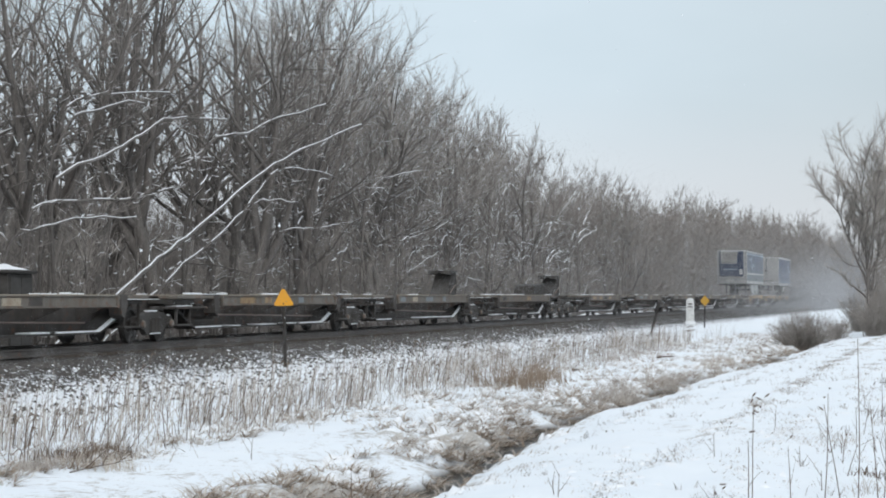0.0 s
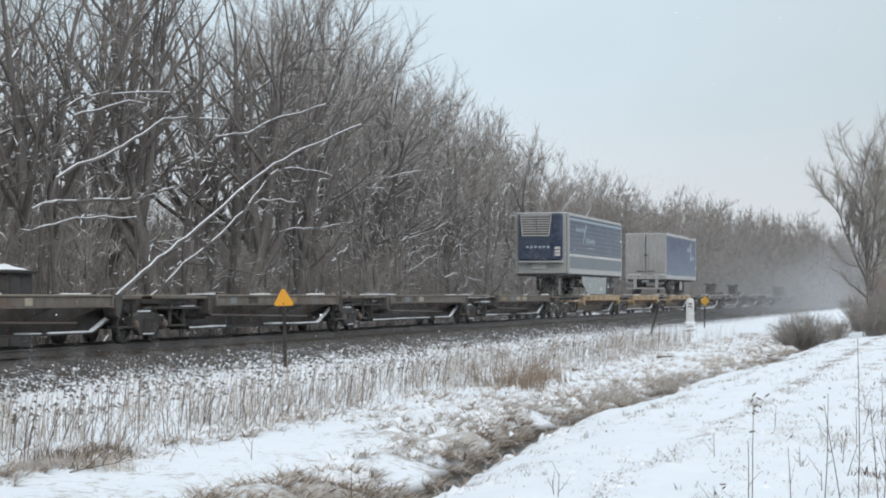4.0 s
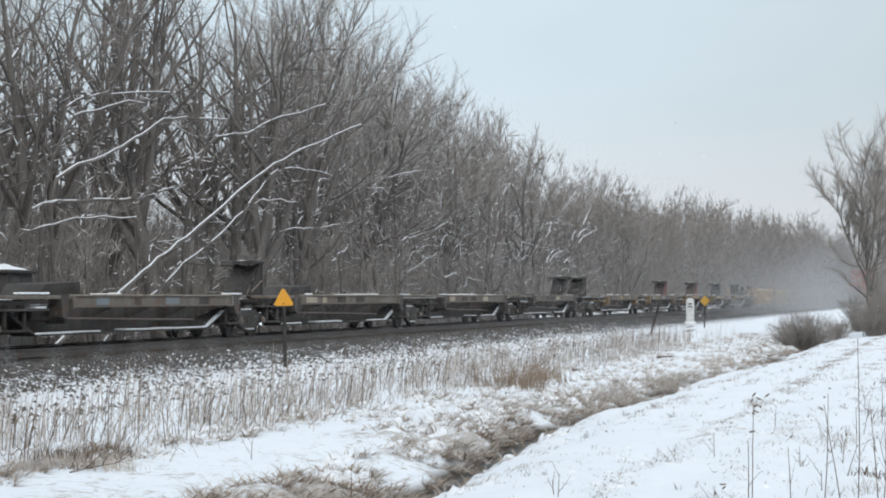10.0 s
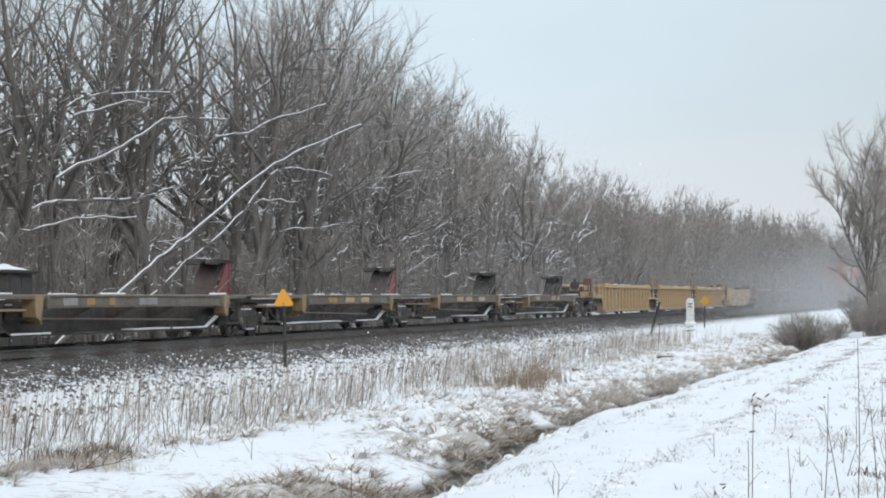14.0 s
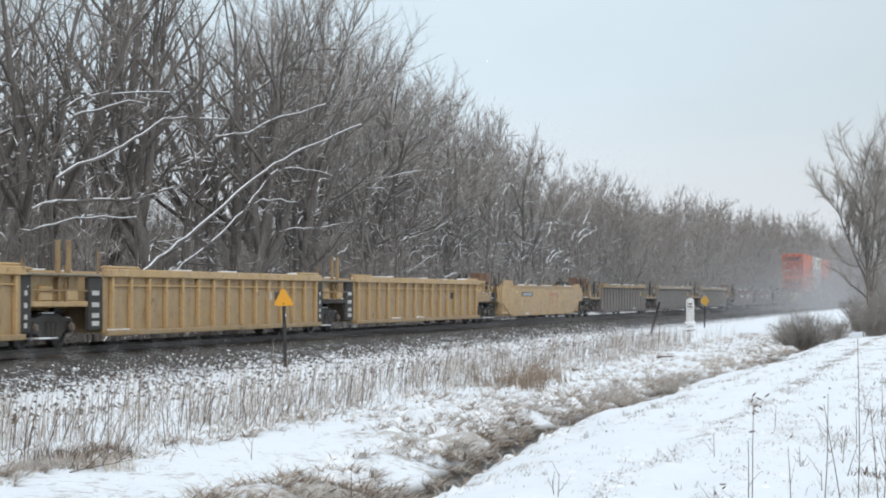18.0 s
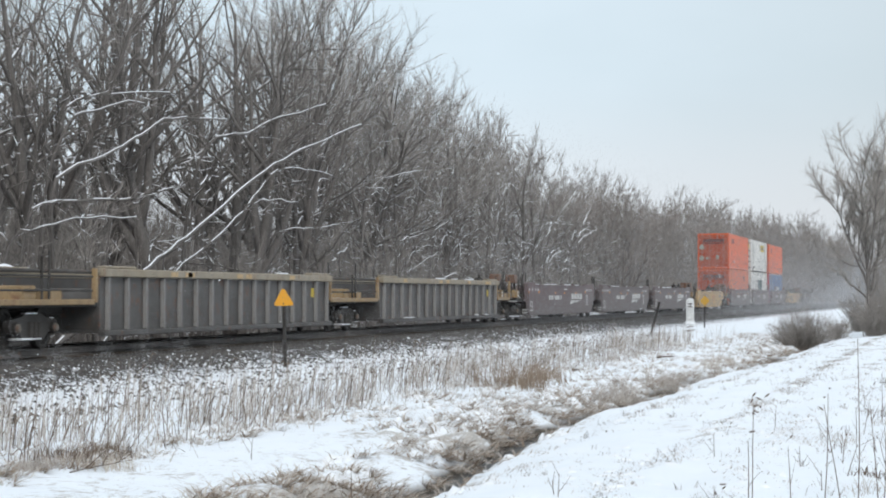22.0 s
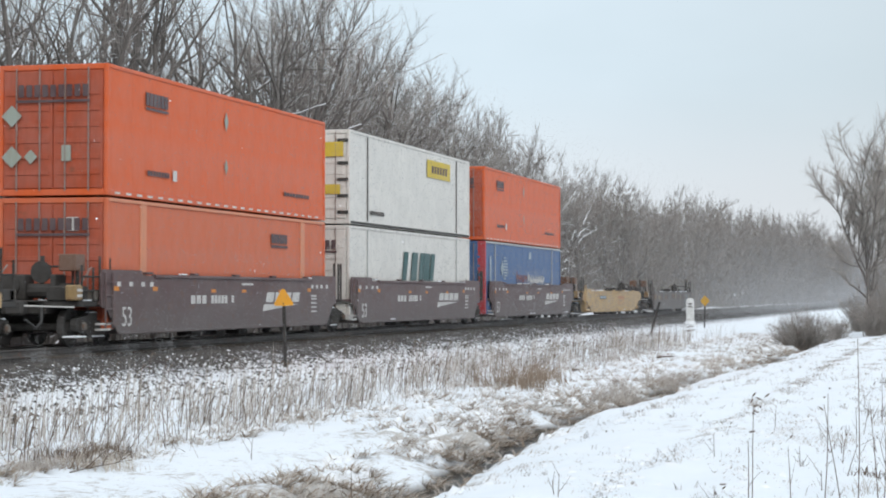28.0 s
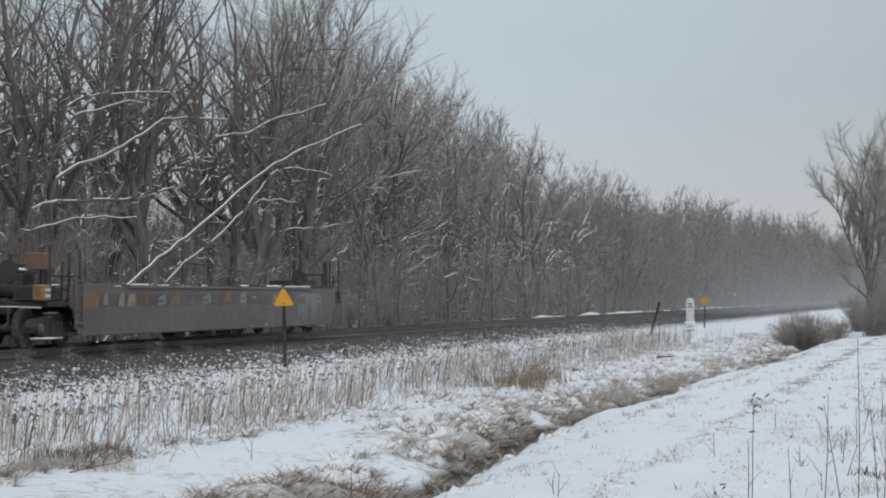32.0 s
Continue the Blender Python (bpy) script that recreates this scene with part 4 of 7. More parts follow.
def brake_stand(car, y, mat, tail=False):
    """Clutter at a car's end: brake wheel, posts and air tank."""
    s = Shape()
    s.cyl((0.2, y, 1.0), (0.2, y, 1.95), 0.05, n=8)
    s.cyl((0.2, y - 0.09, 1.6), (0.2, y - 0.05, 1.6), 0.24, n=14)
    s.box(-0.7, -0.1, y - 0.25, y + 0.25, 1.0, 1.55, 0.03)
    s.cyl((-0.4, y - 0.3, 1.3), (-0.4, y + 0.5, 1.3), 0.2, n=10)
    s.cyl((0.9, y, 1.0), (0.9, y, 1.75), 0.03, n=6)
    s.cyl((0.2, y, 1.72), (0.9, y, 1.72), 0.025, n=6)
    s.box(0.5, 0.62, y - 0.3, y + 0.3, 1.0, 1.55, 0.03)
    s.cyl((-0.9, y, 1.2), (0.9, y, 1.2), 0.16, n=10)
    part("brake_stand", s, mat, car)
    part("end_post", Shape().box(1.0, 1.08, y - 0.12, y - 0.04, 0.95, 1.9, 0.01), STEEL_DARK, car)
    if mat is STEEL_DARK and not tail:
        part("end_plate", Shape().box(0.7, 1.1, y - 0.3, y + 0.2, 1.62, 1.98, 0.02), RUST_PLATE, car)
    for z in (1.06, 1.18):
        part("stencil_plate", Shape().box(1.301, 1.307, y - 0.68, y - 0.42, z, z + 0.06, 0.002), MARK_WHITE, car)
    part("air_hose", Shape().tube([(0.5, y - 0.7, 0.9), (0.62, y - 0.95, 0.55), (0.6, y - 1.2, 0.42), (0.5, y - 1.5, 0.6)], [0.03] * 4, 6), RUBBER, car)
    part("brace_rod", Shape().cyl((1.15, y - 0.7, 1.0), (1.1, y + 0.5, 1.7), 0.022, n=6), STEEL_ROD, car)
    part("cut_lever", Shape().cyl((0.2, y - 0.9, 0.88), (1.3, y - 0.85, 0.85), 0.018, n=6), MARK_WHITE, car)
    part("equipment_box", Shape().box(1.05, 1.3, y - 0.75, y - 0.35, 0.99, 1.32, 0.03), CHORD_RUST, car)
    part("equipment_box", Shape().box(1.05, 1.3, y + 0.2, y + 0.5, 0.99, 1.22, 0.03), DECK_GREY, car)


# spine cars
TABS_GREY = [DECK_GREY, STEEL_GREY, FLANGE_PALE, SALT_GREY, CHORD_RUST]
TABS_MIX = [DECK_GREY, YELLOW, YELLOW_DIRTY, FLANGE_PALE, RIB_PALE]
spine_car([12.5, 29.1, 45.7, 62.3, 79.0, 95.5], DECK_GREY, STEEL_GREY, [(78.3, STEEL_DARK)], [(93.6, 96.4, 0.55)], 1, "grimy grey empty articulated spine car dusted with snow", TABS_GREY, STEEL_GREY)
spine_car([99.7, 116.2, 132.8, 149.4, 166.0, 182.8], DECK_GREY, STEEL_GREY, [(100.0, STEEL_DARK)], [], 2, "grimy grey empty articulated spine car dusted with snow", TABS_GREY, STEEL_GREY)
spine_car([186.6, 202.7, 218.7, 234.8], YELLOW, SILL_BROWN, [(187.3, STEEL_DARK), (234.6, STEEL_DARK)], [], 3, "grimy yellow articulated spine car carrying two trailers", [YELLOW_DIRTY, DECK_GREY, CHORD_RUST], YELLOW)
spine_car([238.7, 254.8, 270.8, 287.8, 304.4, 320.0], DECK_GREY, STEEL_GREY, [(256.5, STEEL_DARK), (273.4, STEEL_DARK), (321.0, STEEL_DARK)], [(276.0, 278.2, 0.3), (259.0, 261.2, 0.3)], 4, "grimy grey empty articulated spine car with raised hitches", TABS_GREY, STEEL_GREY)
spine_car([324.8, 340.5, 357.6, 373.5, 389.6, 407.0], DECK_GREY, STEEL_GREY, [(326.0, STEEL_DARK), (357.5, DULL_RED), (374.5, DULL_RED), (390.6, STEEL_DARK), (406.0, STEEL_DARK)], [], 5, "empty grey and yellow articulated spine car with red hitches", TABS_MIX, CHORD_RUST)


def ribbed_car(units, trucks, body, chord, rib, n_ribs, dark_ends, seed, label, flags):
    q0 = trucks[0]
    car = rolling("well_car", label, "rail car", q0, "cars of the train")
    for t in trucks:
        add_truck(car, t - q0)
    coupler(car, -1.3, -0.8)
    coupler(car, trucks[-1] - q0 + 1.3, 0.8)
    for i, (a, b) in enumerate(units):
        ribbed_unit(car, a - q0, b - q0, body if not isinstance(body, list) else body[i], chord if not isinstance(chord, list) else chord[i], rib if not isinstance(rib, list) else rib[i], n_ribs, (i > 0, i < len(units) - 1) if dark_ends else None, seed + i, flags)
    ends = [(trucks[0] - 1.4, units[0][0])] + [(units[i][1], units[i + 1][0]) for i in range(len(units) - 1)] + [(units[-1][1], trucks[-1] + 1.4)]
    chord = chord[0] if isinstance(chord, list) else chord
    if dark_ends:
        for y, d in ((units[0][0] - q0, -1), (units[-1][1] - q0, 1)):
            prof = [(2.5, 0.97), (0.5, 0.95), (0.02, 0.6), (0.02, 1.5), (0.14, 1.5), (0.4, 1.16), (2.5, 1.1)]
            for u in (0.55, 1.0, 1.55):
                part("end_post", Shape().box(1.2, 1.28, *sorted((y + d * u, y + d * (u + 0.09))), 1.1, 1.56, 0.01), YELLOW, car)
            part("end_rail", Shape().box(1.18, 1.3, *sorted((y + d * 0.02, y + d * 1.75)), 1.56, 1.66, 0.015), YELLOW, car)
            part("end_sill", Shape().sheet([(y + d * u, z) for u, z in (prof if d < 0 else prof[::-1])], 1.285, 1.34), YELLOW_DARKER, car)
    if flags:
        for a, b in ends:
            a, b = a - q0, b - q0
            for u in (a + 0.12, b - 0.26):
                part("end_post", Shape().box(1.26, 1.36, u, u + 0.14, 0.95, 1.68, 0.012), CHORD_RUST, car)
            part("cross_pipe", Shape().cyl((1.22, a + 0.2, 1.6), (1.22, b - 0.2, 1.6), 0.04, n=8), STEEL_GREY, car)
            part("ledge", Shape().box(1.26, 1.36, a + 0.3, b - 0.3, 0.9, 1.02, 0.012), CHORD_RUST, car)
    if dark_ends:
        for i in range(len(units) - 1):
            a, b = units[i][1] - q0, units[i + 1][0] - q0
            m = (a + b) / 2
            part("joint_cover", Shape().sheet([(a + 0.7, 0.98), (m - 0.75, 0.98), (m - 0.55, 1.16), (m + 0.35, 1.16), (m + 0.55, 0.98), (b - 0.9, 0.98), (b - 0.9, 1.5), (a + 0.7, 1.5)], 1.1, 1.16), YELLOW_DARKER, car)
            for u in (m - 0.15, m + 0.4):
                part("tall_post", Shape().box(1.2, 1.28, u, u + 0.1, 1.0, 2.25, 0.012), CHORD_RUST, car)
            part("bridge_plate", Shape().box(1.05, 1.4, a + 0.1, b - 0.1, 1.505, 1.56, 0.015), CHORD_PALE, car)
    for i, (a, b) in enumerate(ends):
        well_ends(car, a - q0 + 0.01, b - q0 - 0.01, chord, STEEL_DARK if flags or i % 2 == 0 else chord, seed + 10 + i, STEEL_DARK if flags else CHORD_RUST)
    brake_stand(car, trucks[0] - q0 - 0.3, STEEL_DARK)
    brake_stand(car, trucks[-1] - q0 + 0.5, STEEL_DARK)
    return car


def smooth_car(units, trucks, mats, chamfer, seed, label, marks, top=1.55, peak=1.66):
    q0 = trucks[0]
    car = rolling("well_car", label, "rail car", q0, "cars of the train")
    for t in trucks:
        add_truck(car, t - q0)
    coupler(car, -1.2, -0.6)
    coupler(car, trucks[-1] - q0 + 1.2, 0.6)
    for i, (a, b) in enumerate(units):
        w = smooth_unit(car, a - q0, b - q0, mats[i], chamfer, seed + i, top, peak)
        if marks == "brown":
            brand_marks(w, a - q0, b - q0, True)
        elif marks == "yellow":
            dz = (top - 1.5) * 0.8
            y = a - q0
            L = b - a
            part("number_panel", Shape().box(1.402, 1.407, y + L * 0.25, y + L * 0.36, 1.06 + dz, 1.24 + dz, 0.002), STEEL_GREY, w)
            logo_bars(w, 1.41, y + L * 0.257, y + L * 0.353, 1.09 + dz, 1.21 + dz, PALE_BLUE, 2, 0, "", 0.1)
            part("brand_mark", Shape().box(1.402, 1.407, y + L * 0.555, y + L * 0.665, 1.1 + dz, 1.2 + dz, 0.002), MARK_PINK, w, "faded red company mark")
            for f in (0.565, 0.6, 0.645):
                part("brand_mark", Shape().sheet([(y + L * f, 0.72 + dz), (y + L * f + 0.14, 0.72 + dz), (y + L * f + 0.2, 1.1 + dz), (y + L * f + 0.06, 1.1 + dz)], 1.402, 1.407), MARK_PINK, w)
            part("stencil", Shape().box(1.402, 1.407, y + L * 0.93, y + L * 0.945, 0.95, 1.02, 0.002), STEEL_DARK, w)
        elif marks == "graffiti":
            rng = random.Random(seed)
            y = a - q0 + 0.6
            muted = [RUST_PLATE, RUST_PLATE, SALT_GREY, WELL_RUST, WELL_BROWN, SILL_BROWN, SILL_BROWN, CHORD_PALE, RUST_PLATE]
            part("paint_band", Shape().box(1.4015, 1.403, y + 0.1, b - q0 - 3.9, 0.86, 1.12, 0.0005), WELL_RUST, w, "rust-brown weathered band")
            part("paint_patch", Shape().sheet([(y - 0.1, 0.82), (y + 0.85, 0.84), (y + 0.9, 1.17), (y - 0.05, 1.17)], 1.4035, 1.4055), SILL_BROWN, w)
            part("top_chord", Shape().box(1.36, 1.43, a - q0 + 7.6, b - q0 - 0.3, top + 0.005, top + 0.075, 0.01), STEEL_DARK, w, "black top chord")
            y += 1.1
            while y < b - q0 - 1.5:
                wd = rng.uniform(0.15, 0.65)
                z = rng.uniform(0.84, 0.95)
                part("paint_patch", Shape().sheet([(y, z), (y + wd, z + rng.uniform(-0.04, 0.05)), (y + wd * 0.95, z + rng.uniform(0.2, 0.34)), (y + 0.06, z + rng.uniform(0.16, 0.3))], 1.4035, 1.406), rng.choice(muted), w)
                if rng.random() < 0.6:
                    part("paint_patch", Shape().sheet([(y + 0.05, z + 0.06), (y + wd * 0.7, z + 0.09), (y + wd * 0.6, z + 0.15), (y + 0.1, z + 0.14)], 1.4065, 1.409), rng.choice(muted), w)
                y += wd + rng.uniform(0.1, 0.7)
            for k in range(9):
                y = b - q0 - 3.5 + 0.2 * k + rng.uniform(-0.06, 0.06)
                z = rng.uniform(0.3, 0.85)
                part("paint_streak", Shape().sheet([(y, z), (y + rng.uniform(0.05, 0.14), z - 0.05), (y + rng.uniform(0.1, 0.22), 1.16), (y - 0.04, 1.14)], 1.402, 1.405 + 0.0004 * k), SALT_GREY, w, "pale grey streaked paint")
        ladder(car, a - q0 + 0.35, mats[i])
        if marks == "brown":
            for z in (0.34, 0.46):
                part("step_tread", Shape().box(1.3, 1.45, a - q0 - 0.1, a - q0 + 0.42, z, z + 0.045, 0.008), MARK_WHITE, car)
    for i in range(len(units) - 1):
        m = (units[i][1] + units[i + 1][0]) / 2 - q0
        s = Shape()
        for dy in (-0.35, 0.1, 0.35):
            s.cyl((1.2, m + dy, 0.9), (1.2, m + dy, 2.05), 0.035, n=6)
        s.box(-0.6, 0.9, m - 0.6, m + 0.6, 0.9, 1.3, 0.03)
        part("joint_gear", s, STEEL_DARK, car)
    brake_stand(car, units[0][0] - q0 - 0.35, STEEL_DARK)
    brake_stand(car, units[-1][1] - q0 + 0.35, STEEL_DARK, marks == "graffiti")
    if marks == "graffiti":
        e = part("end_marker", Shape().box(0.95, 1.05, units[-1][1] - q0 + 0.3, units[-1][1] - q0 + 0.36, 0.9, 2.05, 0.01), STEEL_DARK, car, "dark pole with a small marker box")
        part("marker_box", Shape().box(0.9, 1.1, units[-1][1] - q0 + 0.25, units[-1][1] - q0 + 0.4, 2.06, 2.2, 0.02), DECK_GREY, e)
    well_ends(car, units[0][0] - q0 - 0.9, units[0][0] - q0 + 0.9, STEEL_DARK, STEEL_DARK, seed + 20)
    well_ends(car, units[-1][1] - q0 - 0.9, units[-1][1] - q0 + 0.9, STEEL_DARK, STEEL_DARK, seed + 21)
    return car


ribbed_car([(413.0, 429.6), (433.7, 449.3), (453.0, 469.9)], [411.3, 431.6, 451.1, 471.3], YELLOW_DARKER, YELLOW, YELLOW, 15, True, 30, "ochre-yellow ribbed empty well car with dark end panels", 0)
smooth_car([(473.4, 493.0)], [473.8, 493.2], [YELLOW], 2.7, 40, "plain ochre-yellow plate-sided empty well car", "yellow", 1.5, 1.68)
ribbed_car([(498.8, 514.4), (519.7, 536.6), (542.2, 559.6)], [496.6, 517.0, 539.4, 561.0], [WELL_RUST, WELL_SHADED, WELL_SHADED], [CHORD_RUST, CHORD_PALE, CHORD_PALE], [WELL_RUST, RIB_GREY, RIB_GREY], 16, False, 50, "rust-streaked grey ribbed empty well car with yellow top chord", 6)
smooth_car([(565.0, 582.6), (584.3, 602.0), (603.7, 622.2)], [565.6, 583.4, 602.8, 621.4], [WELL_BROWN, WELL_BROWNGREY, WELL_BROWNGREY], 1.0, 60, "dusty brown-grey plate-sided empty well car with white markings", "brown")
smooth_car([(625.5, 643.5)], [625.8, 643.4], [YELLOW], 2.7, 65, "plain ochre-yellow plate-sided empty well car", "yellow", 1.36, 1.44)
smooth_car([(648.3, 665.8), (667.4, 685.0), (686.9, 705.2)], [648.9, 666.6, 686.0, 704.4], [WELL_BROWN, WELL_BROWN, WELL_BROWN], 1.0, 70, "brown plate-sided well car carrying stacked containers", "brown")
smooth_car([(708.1, 727.5)], [708.6, 727.4], [YELLOW], 2.7, 80, "plain ochre-yellow plate-sided empty well car", "yellow", 1.31, 1.38)
smooth_car([(732.2, 751.2)], [732.2, 749.6], [WELL_TAIL], 0.45, 85, "grey-brown well car with painted patches at the train's end", "graffiti", 1.3, 1.36)


# ---- loads ----
def container(q, z, mat, label, corrugated=True, length=16.15, h=2.88):
    c = rolling("container", label, "container", q, "containers on the train")
    x = 1.29
    b = Shape().box(-x + 0.03, x - 0.03, 0.04, length - 0.04, z + 0.05, z + h - 0.04, 0.02)
    body = part("body", b, mat, c)
    fr = Shape()
    for sx in (-1, 1):
        for y in (0, length - 0.12):
            fr.box(*sorted((sx * (x - 0.1), sx * x)), y, y + 0.12, z, z + h, 0.015)
        fr.box(*sorted((sx * (x - 0.1), sx * x)), 0.12, length - 0.12, z + h - 0.09, z + h, 0.012)
        fr.box(*sorted((sx * (x - 0.1), sx * x)), 0.12, length - 0.12, z, z + 0.13, 0.012)
    for y in (0, length - 0.12):
        fr.box(-x + 0.1, x - 0.1, y, y + 0.1, z, z + 0.14, 0.012)
        fr.box(-x + 0.1, x - 0.1, y, y + 0.1, z + h - 0.12, z + h, 0.012)
    part("frame", fr, mat, c)
    if corrugated:
        n = 13
        for sx in (-1, 1):
            panel = Shape().box(*sorted((sx * (x - 0.031), sx * (x - 0.0275))), -0.592, 0.592, z + 0.15, z + h - 0.11, 0.003).mesh("side_panel", mat)
            for i in range(n):
                part("side_panel", panel, None, body, at=pose(0, 0.25 + (length - 0.5) * (i + 0.5) / n, 0))
    return c


def container_doors(c, z, mat, mark, h=2.88):
    d = part("door", Shape().box(-1.17, -0.01, -0.005, 0.04, z + 0.16, z + h - 0.14, 0.012), mat, c)
    d2 = part("door", Shape().box(0.01, 1.17, -0.005, 0.04, z + 0.16, z + h - 0.14, 0.012), mat, c)
    for k, x in enumerate((-0.85, -0.3, 0.3, 0.85)):
        part("lock_rod", Shape().cyl((x, -0.045, z + 0.1), (x, -0.045, z + h - 0.08), 0.018, n=6), STEEL_ROD, d if k < 2 else d2)
    for zz in (0.45, 0.8, 1.15, 1.5, 1.85, 2.2):
        part("door_rib", Shape().box(-1.1, -0.1, -0.026, -0.006, z + zz, z + zz + 0.1, 0.008), mat, d)
        part("door_rib", Shape().box(0.1, 1.1, -0.026, -0.006, z + zz, z + zz + 0.1, 0.008), mat, d2)
    if mark:
        s = Shape()
        for i in range(9):
            s.box(-0.8 + i * 0.19, -0.8 + i * 0.19 + 0.14, -0.07, -0.065, z + h - 0.72, z + h - 0.45, 0.002)
        s.box(-0.85, 0.9, -0.07, -0.065, z + h - 0.84, z + h - 0.78, 0.002)
        part("brand_mark", s, mark, d, "dark company lettering drawn as bars")
    return d, d2


def plate(c, x, y, z, w, h, mat, label="", name="label_panel"):
    return part(name, Shape().box(x, x + 0.006, y, y + w, z, z + h, 0.002), mat, c, label)


def diamond(c, x, y, z, r, mat):
    part("placard", Shape().sheet([(y - r * 0.6, z), (y, z - r), (y + r * 0.6, z), (y, z + r)], x, x + 0.006), mat, c)


def dashes(c, z, mat, length=16.15):
    s = Shape()
    for i in range(24):
        y = 0.4 + i * (length - 0.8) / 24
        s.box(1.291, 1.296, y, y + 0.3, z, z + 0.05, 0.002)
    part("reflector_tape", s, mat, c)


def orange_marks(c, z, big):
    logo_bars(c, 1.292, 2.2, 3.6, z + 2.15, z + 2.45, MARK_DARK, 6, 0, "", 0.15)
    plate(c, 1.292, 2.2, z + 2.05, 1.4, 0.06, MARK_DARK)
    logo_bars(c, 1.292, 2.3, 3.7, z + 0.55, z + 0.67, MARK_DARK, 8)
    plate(c, 1.292, 3.9, z + 0.5, 0.25, 0.25, MARK_WHITE)
    logo_bars(c, 1.292, 12.3, 14.6, z + 0.55, z + 0.65, MARK_DARK, 9)
    if big:
        diamond(c, 1.292, 7.6, z + 2.2, 0.24, GREEN_PALE)
        diamond(c, 1.292, 7.6, z + 1.05, 0.2, GREEN_PALE)


def door_placards(d, z):
    for x, zz, w in ((-0.95, 1.75, 0.24), (-0.95, 0.85, 0.24), (-0.5, 0.85, 0.16)):
        part("placard", Shape().add([(x - w, -0.075, z + zz), (x, -0.075, z + zz - w), (x + w, -0.075, z + zz), (x, -0.075, z + zz + w),
                                     (x - w, -0.065, z + zz), (x, -0.065, z + zz - w), (x + w, -0.065, z + zz), (x, -0.065, z + zz + w)],
                                    [(0, 1, 2, 3), (7, 6, 5, 4), (0, 4, 5, 1), (1, 5, 6, 2), (2, 6, 7, 3), (3, 7, 4, 0)]), GREEN_PALE, d)


Z1, Z2 = 0.36, 3.29
c1 = container(648.9, Z2, ORANGE, "bright orange steel container, top of the stack")
d, e = container_doors(c1, Z2, ORANGE_DOOR, MARK_DARK)
door_placards(d, Z2)
part("placard", Shape().box(0.22, 0.44, -0.055, -0.045, Z2 + 0.75, Z2 + 1.1, 0.002), GREEN_PALE, e)
orange_marks(c1, Z2, True)
dashes(c1, Z2 + 0.04, MARK_WHITE)
c2 = container(648.9, Z1, ORANGE_PALE, "faded orange container, bottom of the stack in the well")
d, e = container_doors(c2, Z1, ORANGE_DOOR, MARK_DARK)
part("placard", Shape().box(0.35, 0.62, -0.055, -0.045, Z1 + 2.15, Z1 + 2.45, 0.002), MARK_WHITE, e)
for y in (1.9, 13.8):
    part("post", Shape().box(1.26, 1.296, y, y + 0.35, Z1 + 0.13, Z1 + 2.8, 0.006), PEACH, c2)
part("top_rail", Shape().box(1.27, 1.297, 0.1, 16.05, Z1 + 2.8, Z1 + 2.87, 0.006), PEACH, c2)
logo_bars(c2, 1.292, 11.2, 12.6, Z1 + 2.15, Z1 + 2.4, MARK_DARK, 6, 0, "", 0.15)
plate(c2, 1.292, 11.2, Z1 + 2.03, 1.4, 0.07, MARK_DARK)

c3 = container(667.6, Z2, WHITE_PAINT, "dirty white container with yellow label, top of the stack", False)
d, e = container_doors(c3, Z2, WHITE_PAINT, None)
part("label_panel", Shape().box(-1.0, 1.1, -0.06, -0.05, Z2 + 2.05, Z2 + 2.5, 0.002), MARK_YELLOW, e, "yellow company label")
part("label_panel", Shape().box(0.3, 1.0, -0.06, -0.05, Z2 + 0.9, Z2 + 1.2, 0.002), MARK_YELLOW, e)
for zz in (0.3, 0.8, 1.3, 1.8, 2.5):
    part("hinge", Shape().box(0.9, 1.25, -0.05, -0.02, Z2 + zz, Z2 + zz + 0.1, 0.01), STEEL_DARK, e)
    part("hinge", Shape().box(-1.25, -0.9, -0.05, -0.02, Z2 + zz, Z2 + zz + 0.1, 0.01), STEEL_DARK, d)
lab = plate(c3, 1.292, 9.6, Z2 + 1.95, 3.4, 0.62, MARK_YELLOW, "yellow company label")
logo_bars(lab, 1.299, 10.2, 12.6, Z2 + 2.12, Z2 + 2.38, MARK_DARK, 6, 0.05, "", 0.35)
for y in (2.0, 14.0):
    part("post", Shape().box(1.27, 1.297, y, y + 0.06, Z2 + 0.13, Z2 + 2.79, 0.006), STEEL_GREY, c3)
logo_bars(c3, 1.292, 2.3, 4.0, Z2 + 0.35, Z2 + 0.48, STEEL_GREY, 8)
part("bottom_rail", Shape().box(1.27, 1.3, 0.1, 16.05, Z2 + 0.01, Z2 + 0.09, 0.006), STEEL_DARK, c3)
sn = Shape()
sn.box(-1.25, 1.25, 0.1, 16.0, Z2 + 2.875, Z2 + 2.91, 0.02)
part("roof_edge", sn, STEEL_GREY, c3)
c4 = container(667.6, Z1, WHITE_PAINT, "white container with dark green mark in the well", False)
container_doors(c4, Z1, WHITE_PAINT, MARK_DARK)
SW = Shape()
for y, s in ((6.2, 0), (7.3, 1), (8.4, 0), (9.0, 1), (9.9, 0)):
    SW.sheet([(y, Z1 + 1.25), (y + 0.55 + 0.25 * s, Z1 + 1.25), (y + 0.85 + 0.2 * s, Z1 + 2.2), (y + 0.3, Z1 + 2.2)], 1.292, 1.298)
part("brand_mark", SW, MARK_GREEN, c4, "dark green company mark drawn as slanted blocks")
for y in (2.0, 14.0):
    part("post", Shape().box(1.27, 1.297, y, y + 0.05, Z1 + 0.13, Z1 + 2.79, 0.006), ALU, c4)

